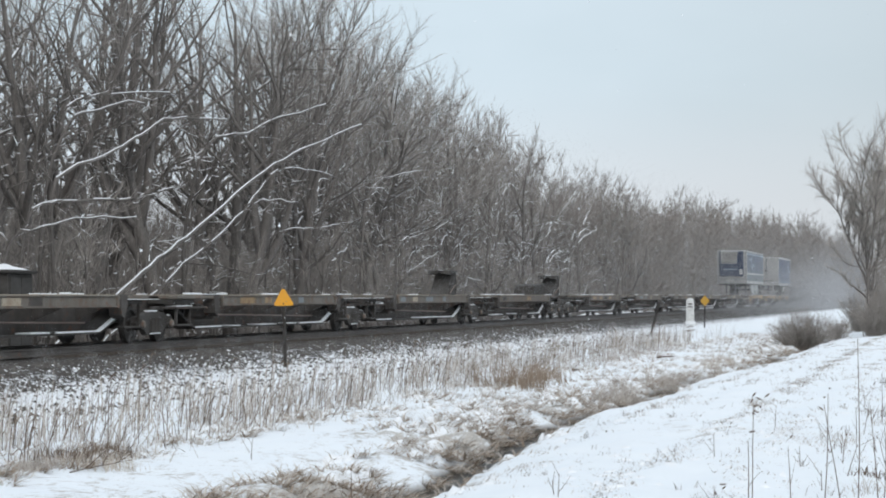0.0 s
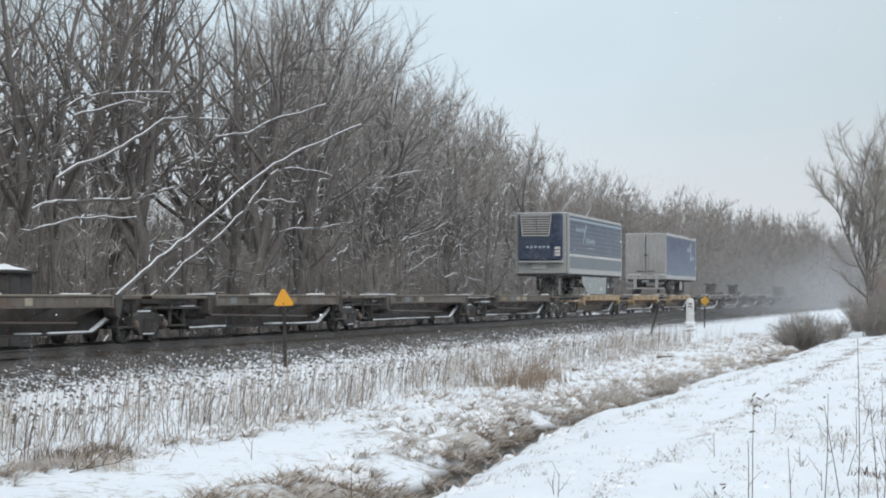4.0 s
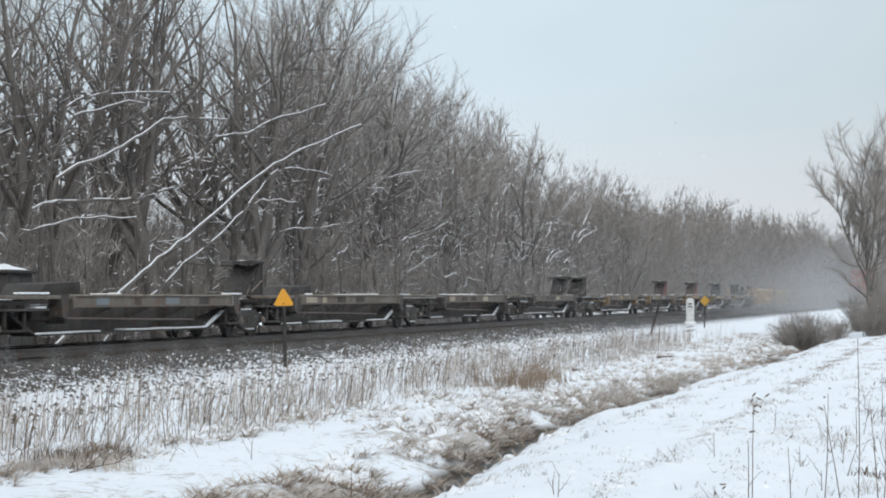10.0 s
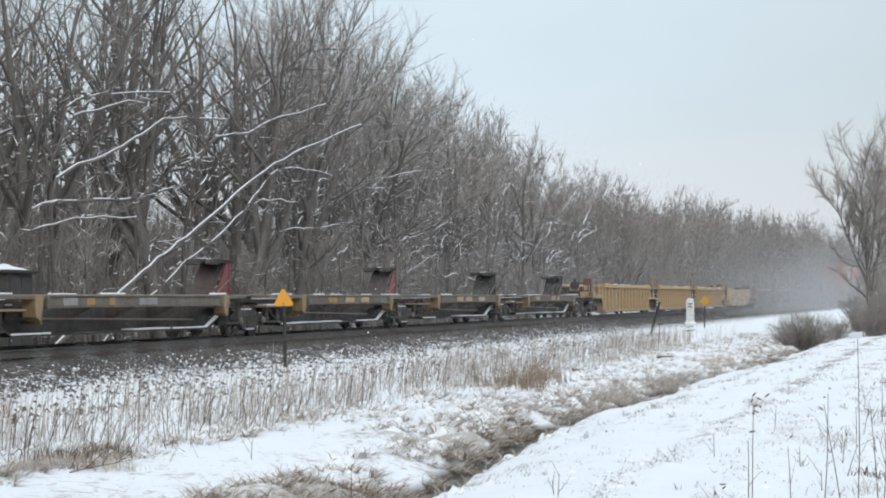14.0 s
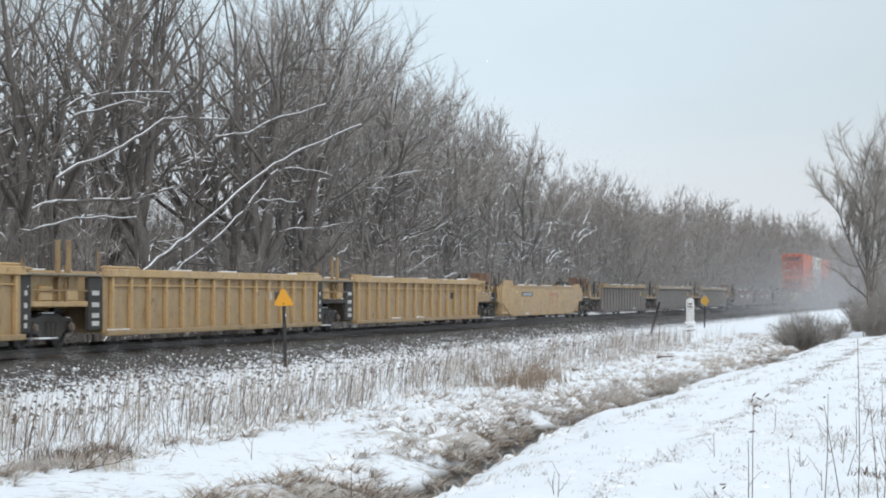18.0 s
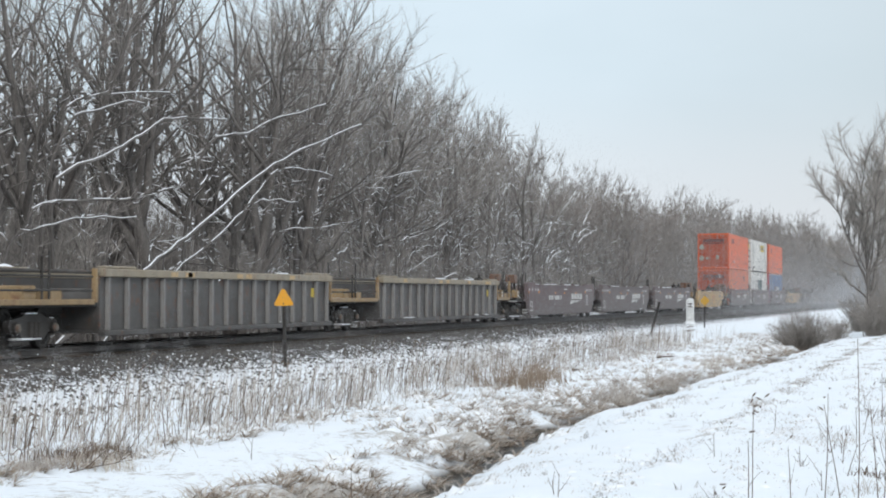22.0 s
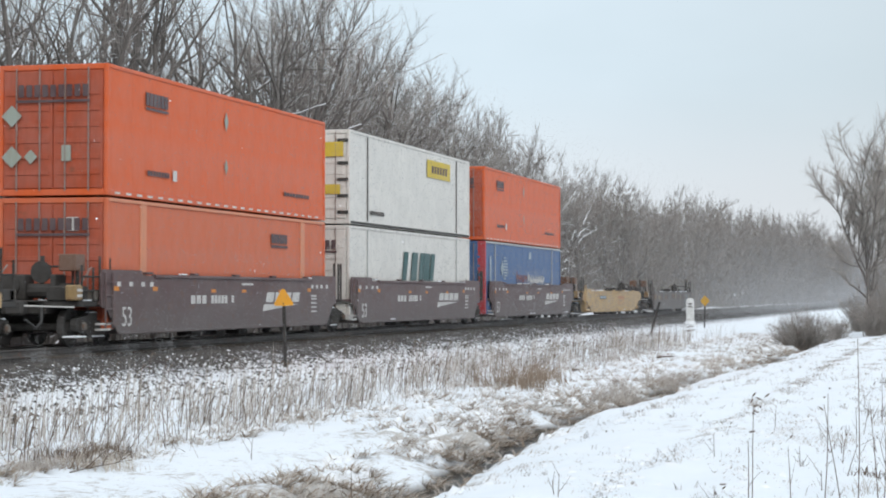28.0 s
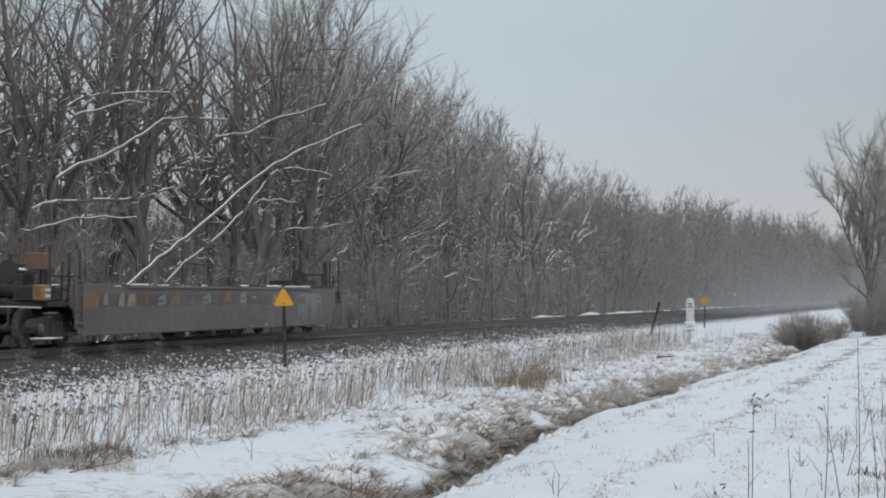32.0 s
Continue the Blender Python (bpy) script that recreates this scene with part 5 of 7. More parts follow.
c5 = container(686.4, Z2, ORANGE, "orange container stacked over a blue one")
d, e = container_doors(c5, Z2, ORANGE_DOOR, MARK_DARK)
part("placard", Shape().box(0.3, 0.7, -0.055, -0.045, Z2 + 0.75, Z2 + 1.0, 0.002), MARK_YELLOW, e)
orange_marks(c5, Z2, True)
dashes(c5, Z2 + 0.04, MARK_WHITE)
c6 = container(686.4, Z1, BLUE_PAINT, "blue container with red corner post in the well")
container_doors(c6, Z1, BLUE_PAINT, None)
part("post", Shape().box(1.0, 1.3, -0.012, 0.2, Z1, Z1 + 2.88, 0.01), RED_PAINT, c6, "red painted corner post")
for y in (1.9, 14.0):
    part("post", Shape().box(1.27, 1.297, y, y + 0.08, Z1 + 0.13, Z1 + 2.79, 0.006), ALU, c6)
logo_bars(c6, 1.292, 0.9, 1.25, Z1 + 1.1, Z1 + 2.3, PALE_BLUE, 1, 0)
emb = Shape()
for k in range(8):
    v = (k + 0.5) / 4 - 1
    half = 0.62 * math.sqrt(1 - v * v)
    zc = Z1 + 1.85 + 0.48 * v
    emb.sheet([(3.55, zc - 0.035), (3.55 + half * 1.2, zc - 0.035), (3.55 + half * 1.2, zc + 0.035), (3.55, zc + 0.035)], 1.292, 1.297)
emb.sheet([(2.95, Z1 + 1.85), (3.25, Z1 + 1.5), (3.55, Z1 + 1.85), (3.25, Z1 + 2.2)], 1.292, 1.297)
part("brand_mark", emb, PALE_BLUE, c6, "pale striped round company emblem")
word_bars(c6, 1.292, 6.1, 8.4, Z1 + 1.3, Z1 + 1.75, DULL_RED, 6, 5, "red company lettering drawn as bars")
word_bars(c6, 1.292, 8.5, 12.2, Z1 + 1.25, Z1 + 1.75, MARK_WHITE, 10, 6, "white company lettering drawn as bars")
plate(c6, 1.292, 8.7, Z1 + 2.3, 0.5, 0.3, PALE_BLUE)
sn = Shape()
sn.box(1.2, 1.298, 0.1, 16.0, Z1 + 2.8, Z1 + 2.885, 0.01)
part("top_rail", sn, ALU, c6)


def tyre(parent, y, z, r=0.5):
    s = Shape()
    prof = [(0.9, 0.3), (0.94, 0.46), (1.0, 0.5), (1.18, 0.5), (1.24, 0.46), (1.25, 0.3), (1.17, 0.28)]
    n = 22
    for x, rr in prof:
        s.v += [(x, y + rr * math.cos(2 * math.pi * i / n), z + rr * math.sin(2 * math.pi * i / n)) for i in range(n)]
    s.f = [(j * n + i, j * n + (i + 1) % n, (j + 1) * n + (i + 1) % n, (j + 1) * n + i) for j in range(len(prof) - 1) for i in range(n)]
    w = part("wheel", s, RUBBER, parent)
    h = Shape().cyl((1.12, y, z), (1.2, y, z), 0.285, 0.25, 18)
    h.cyl((1.2, y, z), (1.26, y, z), 0.12, 0.1, 12)
    part("hub", h, HUB, w, "dusty white wheel hub")
    s2 = Shape()
    s2.v, s2.f = [(-x, yy, zz) for x, yy, zz in s.v], [q[::-1] for q in s.f]
    part("wheel", s2, RUBBER, parent)


def bogie(c, ys, z=1.63):
    s = Shape()
    s.box(-0.5, 0.5, ys[0] - 0.6, ys[1] + 0.6, 1.95, 2.12, 0.02)
    for y in ys:
        s.cyl((-0.95, y, z), (0.95, y, z), 0.09, n=8)
        s.box(-0.75, -0.6, y - 0.3, y + 0.3, z, 1.98, 0.02)
        s.box(0.6, 0.75, y - 0.3, y + 0.3, z, 1.98, 0.02)
    b = part("bogie", s, STEEL_DARK, c)
    for y in ys:
        tyre(b, y, z)


def trailer_shell(c, L, skin, low_skin, corner):
    z0, z1, x = 2.14, 5.06, 1.29
    b = part("body", Shape().box(-x, x, 0, L, z0 + 0.02, z1 - 0.02, 0.03), skin, c)
    for sx in (-1, 1):
        r = Shape()
        r.box(*sorted((sx * (x - 0.06), sx * (x + 0.02))), -0.01, L + 0.01, z1 - 0.14, z1, 0.015)
        part("top_rail", r, corner, c)
        r = Shape()
        r.box(*sorted((sx * (x - 0.06), sx * (x + 0.02))), -0.01, L + 0.01, z0, z0 + 0.26, 0.015)
        part("bottom_rail", r, corner, c)
        for y in (-0.012, L - 0.1):
            part("corner_post", Shape().box(*sorted((sx * (x - 0.1), sx * (x + 0.022))), y, y + 0.112, z0, z1 + 0.004, 0.03), corner, c)
    part("floor_beam", Shape().box(-1.2, 1.2, 0.1, L - 0.1, z0 - 0.1, z0, 0.02), STEEL_DARK, c)
    return b


def reefer():
    L = 16.1
    c = rolling("semi_trailer", "blue refrigerated semi-trailer with silver edges on a spine car", "trailer", 185.7, "trailers on the train")
    b = trailer_shell(c, L, TRAILER_BLUE, SALT_BLUE, ALU)
    part("lower_panel", Shape().box(1.291, 1.298, 0.12, L - 0.12, 2.4, 2.98, 0.003), SALT_GREY, b, "salt-dusted lower side panel")
    part("stripe", Shape().box(1.292, 1.302, 0.12, L - 0.12, 2.98, 3.1, 0.003), MARK_WHITE, b, "white stripe along the side")
    part("stripe", Shape().box(1.292, 1.302, 0.12, L - 0.12, 4.72, 4.84, 0.003), PALE_BLUE, b)
    for k in range(14):
        z = 3.2 + k * 0.108
        part("panel_rib", Shape().box(1.291, 1.301, 0.15, L - 0.15, z, z + 0.02, 0.004), SALT_BLUE if k % 2 == 0 else UNIT_NAVY, b)
    part("drip_rail", Shape().box(1.3, 1.322, 0.1, L - 0.1, 4.86, 4.885, 0.004), UNIT_NAVY, b)
    word_bars(b, 1.304, 1.9, 4.3, 4.2, 4.5, PALE_BLUE, 9, 1, "pale company lettering drawn as bars")
    for u in (0, 0.32):
        part("brand_mark", Shape().sheet([(3.75 + u, 3.65 + u * 0.9), (4.0 + u, 3.65 + u * 0.9), (4.75 + u * 0.6, 4.6), (4.5 + u * 0.6, 4.6)], 1.304, 1.308), PALE_BLUE, b)
    word_bars(b, 1.304, 4.75, 7.4, 3.68, 4.02, PALE_BLUE, 8, 2)
    logo_bars(b, 1.304, 5.2, 7.2, 3.42, 3.48, PALE_BLUE, 7)
    tape = Shape()
    for k in range(26):
        tape.box(1.311, 1.315, 0.3 + k * 0.6, 0.6 + k * 0.6, 2.2, 2.25, 0.002)
    part("reflector_tape", tape, MARK_WHITE, c)
    # refrigeration unit on the nose
    u = part("cooling_unit", Shape().box(-1.08, 1.02, -0.42, 0, 2.75, 5.03, 0.09), UNIT_NAVY, c, "dark blue refrigeration unit on the nose")
    g = Shape()
    g.add([(-0.95, -0.45, 4.95), (0.5, -0.45, 4.95), (0.38, -0.45, 3.98), (-0.85, -0.45, 3.98), (-0.95, -0.41, 4.95), (0.5, -0.41, 4.95), (0.38, -0.41, 3.98), (-0.85, -0.41, 3.98)],
          [(3, 2, 1, 0), (4, 5, 6, 7), (0, 1, 5, 4), (1, 2, 6, 5), (2, 3, 7, 6), (3, 0, 4, 7)])
    gp = part("grille", g, STEEL_GREY, u, "louvred silver grille")
    for k in range(8):
        z = 4.06 + k * 0.115
        w = 0.02 * k * 0.6
        part("louvre", Shape().box(-0.82 - w, -0.22, -0.475, -0.451, z, z + 0.06, 0.008), ALU, gp)
        part("louvre", Shape().box(-0.18, 0.36 + w, -0.475, -0.451, z, z + 0.06, 0.008), ALU, gp)
    rim = Shape()
    rim.cyl((-0.96, -0.46, 4.97), (0.52, -0.46, 4.97), 0.035, n=6).cyl((-0.87, -0.46, 3.95), (0.4, -0.46, 3.95), 0.035, n=6)
    rim.cyl((-0.96, -0.46, 4.97), (-0.87, -0.46, 3.95), 0.035, n=6).cyl((0.52, -0.46, 4.97), (0.4, -0.46, 3.95), 0.035, n=6)
    part("grille_rim", rim, ALU, gp)
    mk = Shape()
    for k in range(6):
        mk.box(-0.7 + k * 0.2, -0.57 + k * 0.2, -0.427, -0.421, 3.36 - 0.02 * (k % 2), 3.46, 0.002)
    part("brand_mark", mk, PALE_BLUE, u)
    tags = Shape()
    for k in range(3):
        tags.box(0.68, 0.95, -0.427, -0.421, 2.98 + k * 0.16, 3.1 + k * 0.16, 0.002)
    part("label_panel", tags, MARK_WHITE, u)
    part("unit_base", Shape().box(-1.1, 1.05, -0.46, -0.01, 2.66, 2.74, 0.02), ALU, c)
    part("gladhand_box", Shape().box(-0.5, 0.2, -0.08, -0.013, 2.35, 2.62, 0.02), MARK_WHITE, c)
    part("nose_panel", Shape().box(-1.18, 1.18, -0.012, -0.002, 2.16, 5.04, 0.003), ALU, c)
    # side skirt, landing legs, wheels
    part("side_skirt", Shape().sheet([(3.9, 2.03), (4.0, 1.72), (5.6, 1.18), (11.0, 1.15), (11.3, 2.03)][::-1], 1.22, 1.25), SKIRT_GREY, c, "pale dirty aerodynamic side skirt with spray paint")
    for y0, w, z0, z1, m in ((8.1, 0.35, 1.3, 1.85, SKIRT_GREEN), (8.4, 0.7, 1.28, 1.45, SKIRT_GREEN), (9.1, 0.9, 1.3, 1.55, MARK_WHITE), (7.0, 0.5, 1.75, 1.9, SKIRT_GREEN), (9.7, 0.8, 1.2, 1.4, SKIRT_GREEN)):
        part("paint_patch", Shape().sheet([(y0, z0), (y0 + w, z0 + 0.05), (y0 + w * 0.9, z1), (y0 + w * 0.2, z1 - 0.08)], 1.251, 1.255), m, c)
    part("roundel", Shape().cyl((1.251, 6.2, 1.62), (1.255, 6.2, 1.62), 0.13, n=16), MARK_WHITE, c)
    for sx in (-0.85, 0.85):
        part("landing_leg", Shape().box(sx - 0.07, sx + 0.07, 3.2, 3.36, 1.35, 2.04, 0.02), STEEL_DARK, c)
        part("brace", Shape().cyl((sx, 3.28, 2.0), (sx, 2.4, 2.04), 0.03, n=6), STEEL_DARK, c)
    part("kingpin_plate", Shape().box(-0.3, 0.3, 0.8, 1.9, 1.98, 2.06, 0.02), STEEL_DARK, c)
    bogie(c, (11.95, 13.2))
    part("roof_snow", Shape().box(-1.2, 1.2, 0.1, L - 0.1, 5.045, 5.075, 0.02), SNOW, c, "thin snow on the roof")
    return c


def dry_van():
    L = 15.7
    c = rolling("semi_trailer", "navy dry-van semi-trailer with dirty white rear doors", "trailer", 220.1, "trailers on the train")
    b = trailer_shell(c, L, TRAILER_NAVY, SALT_BLUE, ALU)
    word_bars(b, 1.292, 10.9, 12.6, 4.1, 4.45, PALE_BLUE, 6, 3, "pale company lettering drawn as bars")
    part("brand_mark", Shape().sheet([(12.55, 3.95), (12.95, 4.15), (13.35, 4.7), (12.75, 4.7)], 1.292, 1.297), PALE_BLUE, b)
    part("brand_mark", Shape().sheet([(12.6, 3.5), (13.55, 3.5), (13.2, 3.75), (13.05, 4.15), (12.75, 3.95)], 1.292, 1.297), PALE_BLUE, b)
    word_bars(b, 1.292, 13.5, 14.9, 3.55, 3.88, PALE_BLUE, 4, 4)
    logo_bars(b, 1.292, 3.6, 5.3, 2.85, 2.98, TRAILER_BLUE, 8)
    for k in range(1, 13):
        part("panel_seam", Shape().box(1.291, 1.295, k * 1.22 - 0.006, k * 1.22 + 0.006, 2.42, 4.9, 0.002), TRAILER_NAVY, b)
    for y in (1.3, 10.4):
        part("marker", Shape().box(1.311, 1.325, y, y + 0.18, 2.44, 2.56, 0.004), MARK_WHITE, c)
    # rear doors
    for sx in (-1, 1):
        d = part("rear_door", Shape().box(*sorted((sx * 0.03, sx * 1.2)), -0.05, -0.002, 2.42, 4.93, 0.012), DOOR_GRIME, c, "road-grimed white rear door")
        for x in (0.12, 0.3):
            part("lock_rod", Shape().cyl((sx * x, -0.075, 2.35), (sx * x, -0.075, 4.96), 0.02, n=6), ALU, d)
        part("hinge", Shape().box(*sorted((sx * 1.14, sx * 1.24)), -0.07, -0.05, 2.6, 2.75, 0.005).box(*sorted((sx * 1.14, sx * 1.24)), -0.07, -0.05, 3.6, 3.75, 0.005).box(*sorted((sx * 1.14, sx * 1.24)), -0.07, -0.05, 4.5, 4.65, 0.005), ALU, d)
        part("handle", Shape().box(*sorted((sx * 0.1, sx * 0.6)), -0.1, -0.075, 2.62, 2.67, 0.008), STEEL_DARK, d)
        part("handle", Shape().box(*sorted((sx * 0.02, sx * 0.14)), -0.09, -0.06, 3.62, 3.72, 0.008), STEEL_DARK, d)
    part("rear_frame", Shape().box(-1.29, 1.29, -0.06, 0.0, 4.93, 5.06, 0.01), ALU, c)
    part("rear_sill", Shape().box(-1.29, 1.29, -0.06, 0.0, 2.14, 2.41, 0.01), ALU, c)
    sd = Shape()
    snow_strip(random.Random(12), sd, -0.075, -0.051, -1.15, 1.15, 2.43, 0.75)
    sd.v = [(yy, xx, zz) for xx, yy, zz in sd.v]
    sd.f = [q[::-1] for q in sd.f]
    part("snow", sd, SNOW, c, "snow caught along the foot of the doors")
    for k in range(5):
        part("marker_light", Shape().box(-1.0 + k * 0.48, -0.9 + k * 0.48, -0.075, -0.06, 2.25, 2.31, 0.006), STEEL_DARK if k % 2 else RUST_PLATE, c)
    bar = Shape()
    bar.box(-1.2, 1.2, -0.05, 0.07, 1.5, 1.6, 0.02)
    for x in (-0.75, -0.65, 0.65, 0.75):
        bar.box(x - 0.05, x + 0.05, -0.04, 0.05, 1.6, 2.13, 0.01)
    bar.box(-1.2, -0.7, -0.05, 0.05, 1.85, 1.9, 0.01).box(0.7, 1.2, -0.05, 0.05, 1.85, 1.9, 0.01)
    part("rear_bumper", bar, ALU, c, "dull steel under-ride guard")
    part("plate_panel", Shape().box(-0.2, 0.2, -0.06, -0.052, 1.95, 2.08, 0.002), SALT_BLUE, c)
    bogie(c, (2.85, 4.1))
    for sx in (-0.85, 0.85):
        g = part("landing_leg", Shape().box(sx - 0.07, sx + 0.07, 11.9, 12.06, 1.355, 2.04, 0.02), STEEL_DARK, c)
        part("foot", Shape().cyl((sx, 11.98, 1.3), (sx, 11.98, 1.36), 0.16, n=8), STEEL_DARK, g)
        part("brace", Shape().cyl((sx, 12.0, 2.0), (sx, 12.9, 2.04), 0.03, n=6), STEEL_DARK, c)
    part("kingpin_plate", Shape().box(-0.3, 0.3, 13.9, 15.0, 1.98, 2.06, 0.02), STEEL_DARK, c)
    part("air_tank", Shape().cyl((1.05, 8.8, 1.75), (1.16, 8.8, 1.75), 0.3, n=16), MARK_WHITE, c)
    sn = Shape()
    rng = random.Random(8)
    snow_strip(rng, sn, 1.2, 1.31, 0.2, L - 0.2, 5.062, 0.8)
    sn.box(-1.2, 1.18, 0.1, L - 0.1, 5.045, 5.075, 0.02)
    part("roof_snow", sn, SNOW, c, "patches of snow along the roof edge")
    return c


reefer()
dry_van()


# ---- trees ----
def perpendicular(rng, d):
    v = Vector((rng.gauss(0, 1), rng.gauss(0, 1), rng.gauss(0, 1)))
    v -= d * v.dot(d)
    return v.normalized()


def bent_path(rng, p, d, length, k, lift, wander):
    pts = [Vector(p)]
    d = Vector(d)
    for i in range(k):
        d = (d + Vector((rng.gauss(0, wander), rng.gauss(0, wander), rng.gauss(0, wander) * 0.5 + lift))).normalized()
        pts.append(pts[-1] + d * length / k)
    return pts


def along(pts, f):
    x = min(f, 0.999) * (len(pts) - 1)
    i = min(int(x), len(pts) - 2)
    return pts[i].lerp(pts[i + 1], x - i), (pts[i + 1] - pts[i]).normalized(), int(x)


def snow_on(rng, snow, pts, radii, keep, steep=0.62, fat=0.005):
    """Snow lies along the top of limbs that are not steep."""
    for i in range(len(pts) - 1):
        d = (pts[i + 1] - pts[i]).normalized()
        if abs(d.z) < steep and rng.random() < keep:
            r0, r1 = radii[i], radii[i + 1]
            up = Vector((0, 0, 1))
            a, b = (0, 1) if keep > 0.8 else (rng.uniform(0, 0.5), rng.uniform(0.55, 0.9))
            snow.tube([pts[i].lerp(pts[i + 1], a) + up * (r0 * 0.85 + fat * 0.5), pts[i].lerp(pts[i + 1], b) + up * (r1 * 0.85 + fat * 0.5)], [r0 * 0.36 + fat, r1 * 0.36 + fat], 5)


def twig(s, p, d, length, r):
    """A straight three-sided twig that runs to a point."""
    e = p + d * length
    a = d.orthogonal().normalized() * r
    b = d.cross(a)
    n = len(s.v)
    s.v += [tuple(p + a), tuple(p + b * 0.87 - a * 0.5), tuple(p - b * 0.87 - a * 0.5), tuple(e)]
    s.f += [(n, n + 1, n + 3), (n + 1, n + 2, n + 3), (n + 2, n, n + 3)]


def sliver(rng, s, p, d, length, r):
    """A thin flat twig of the distant crowns."""
    a = perpendicular(rng, d) * r
    n = len(s.v)
    s.v += [tuple(p + a), tuple(p - a), tuple(p + d * length)]
    s.f.append((n, n + 1, n + 2))


def clothe(rng, wood, fine, snow, lp, lr, ll, sub, twigs, snowy, twig_r, lift=0.07):
    """Side branches and twigs along one limb."""
    for j in range(sub):
        p2, d2, x2 = along(lp, 0.18 + 0.82 * (j + rng.random()) / sub)
        a2 = rng.uniform(0.4, 0.95)
        sd = (d2 * math.cos(a2) + perpendicular(rng, d2) * math.sin(a2) + Vector((0, 0, 0.1))).normalized()
        sl = ll * rng.uniform(0.18, 0.42)
        sp = bent_path(rng, p2, sd, sl, 3, lift, 0.2)
        r2 = max(lr[x2] * 0.55, 0.014)
        sr = [r2, r2 * 0.75, r2 * 0.5, r2 * 0.3]
        wood.tube(sp, sr, 3, False)
        snow_on(rng, snow, sp, sr, snowy)
        for t in range(twigs):
            p3, d3, _ = along(sp, 0.05 + 0.95 * (t + rng.random()) / twigs)
            td = (d3 + perpendicular(rng, d3) * rng.uniform(0.4, 1.15) + Vector((0, 0, 0.28))).normalized()
            tl = rng.uniform(0.22, 0.7)
            sliver(rng, fine, p3, td, tl, twig_r)
            if abs(td.z) < 0.75 and rng.random() < snowy * 0.5:
                sliver(rng, snow, p3 + Vector((0, 0, twig_r)), td, tl * 0.7, twig_r * 1.5)


def tip_twigs(rng, fine, pts, count, twig_r, lo=0.35):
    for t in range(count):
        p, d, _ = along(pts, lo + (1 - lo) * rng.random())
        sliver(rng, fine, p, (d + perpendicular(rng, d) * rng.uniform(0.35, 0.9) + Vector((0, 0, 0.4))).normalized(), rng.uniform(0.35, 1.0), twig_r)


def grow(seed, H, r0, limbs=13, sub=6, twigs=7, spread=0.8, start=0.3, snowy=0.25, twig_r=0.011, fork=0, lean_wood=False, lift=0.075):
    """Wood, twigs and snow of one bare tree of height H: the stem breaks up into ascending limbs, the crown is rounded."""
    rng = random.Random(seed)
    wood, fine, snow = Shape(), Shape(), Shape()
    stems = []
    path = bent_path(rng, (0, 0, -0.3), (rng.gauss(0, 0.06), rng.gauss(0, 0.06), 1), H * 0.8, 9, 0.05, 0.06)
    rad = [r0 * (1 - 0.85 * (i / 9) ** 1.1) * (1.3 if i == 0 else 1) for i in range(10)]
    stems.append((path, rad, H, limbs))
    for k in range(fork):
        f = rng.uniform(0.2, 0.45)
        p, d, x = along(path, f)
        d = (d + perpendicular(rng, d) * rng.uniform(0.35, 0.6)).normalized()
        hh = H * (0.85 - f * 0.8) * rng.uniform(0.75, 0.95)
        pp = bent_path(rng, p, d, hh, 7, 0.09, 0.08)
        stems.append((pp, [rad[x] * 0.72 * (1 - 0.85 * i / 7) for i in range(8)], hh * 1.15, limbs * 2 // 3))
    for path, rad, hh, n in stems:
        wood.tube(path, rad, 7)
        lo = start if path is stems[0][0] else 0.2
        for m in range(n):
            g = (m + rng.random()) / n
            p, d, x = along(path, lo + (0.99 - lo) * g)
            rr = rad[x] * rng.uniform(0.4, 0.65) + 0.008
            ang = (rng.uniform(0.85, 1.3) * (1 - g) + rng.uniform(0.3, 0.7) * g) * spread
            ld = (d * math.cos(ang) + perpendicular(rng, d) * math.sin(ang)).normalized()
            ll = hh * (0.19 + 0.13 * math.sin(math.pi * (0.15 + 0.7 * g))) * rng.uniform(0.7, 1.15) + 0.3
            lp = bent_path(rng, p, ld, ll, 6, lift, 0.18)
            lr = [rr * (1 - 0.85 * i / 6) for i in range(7)]
            wood.tube(lp[::2] if lean_wood else lp, lr[::2] if lean_wood else lr, 3 if lean_wood else 4, False)
            snow_on(rng, snow, lp, lr, snowy)
            if lean_wood:
                for q in range(sub):
                    p, d, _ = along(lp, 0.15 + 0.85 * (q + rng.random()) / sub)
                    d = (d + perpendicular(rng, d) * rng.uniform(0.4, 0.9)).normalized()
                    e = p + d * ll * rng.uniform(0.25, 0.5)
                    sliver(rng, fine, p, d, (e - p).length, twig_r * 1.3)
                    for t in range(twigs):
                        q3 = p.lerp(e, rng.uniform(0.1, 1))
                        sliver(rng, fine, q3, (d + perpendicular(rng, d) * rng.uniform(0.4, 1.0) + Vector((0, 0, 0.35))).normalized(), rng.uniform(0.35, 0.95), twig_r)
            else:
                clothe(rng, wood, fine, snow, lp, lr, ll, sub, twigs, min(0.75, snowy * 1.7), twig_r, lift + 0.02)
                tip_twigs(rng, fine, lp, twigs * 2, twig_r)
        if not lean_wood:
            tip_twigs(rng, fine, path, twigs * 2, twig_r, 0.7)
    k = H / max(v[2] for v in fine.v)
    for part_shape in (wood, fine, snow):
        part_shape.v = [(a * k, b * k, c * k) for a, b, c in part_shape.v]
    return wood, fine, snow


def tree_kind(seed, H, r0, **kw):
    w, f, s = grow(seed, H, r0, **kw)
    return w.mesh("trunk", BARK, True), f.mesh("crown", TWIG), s.mesh("snow", SNOW)


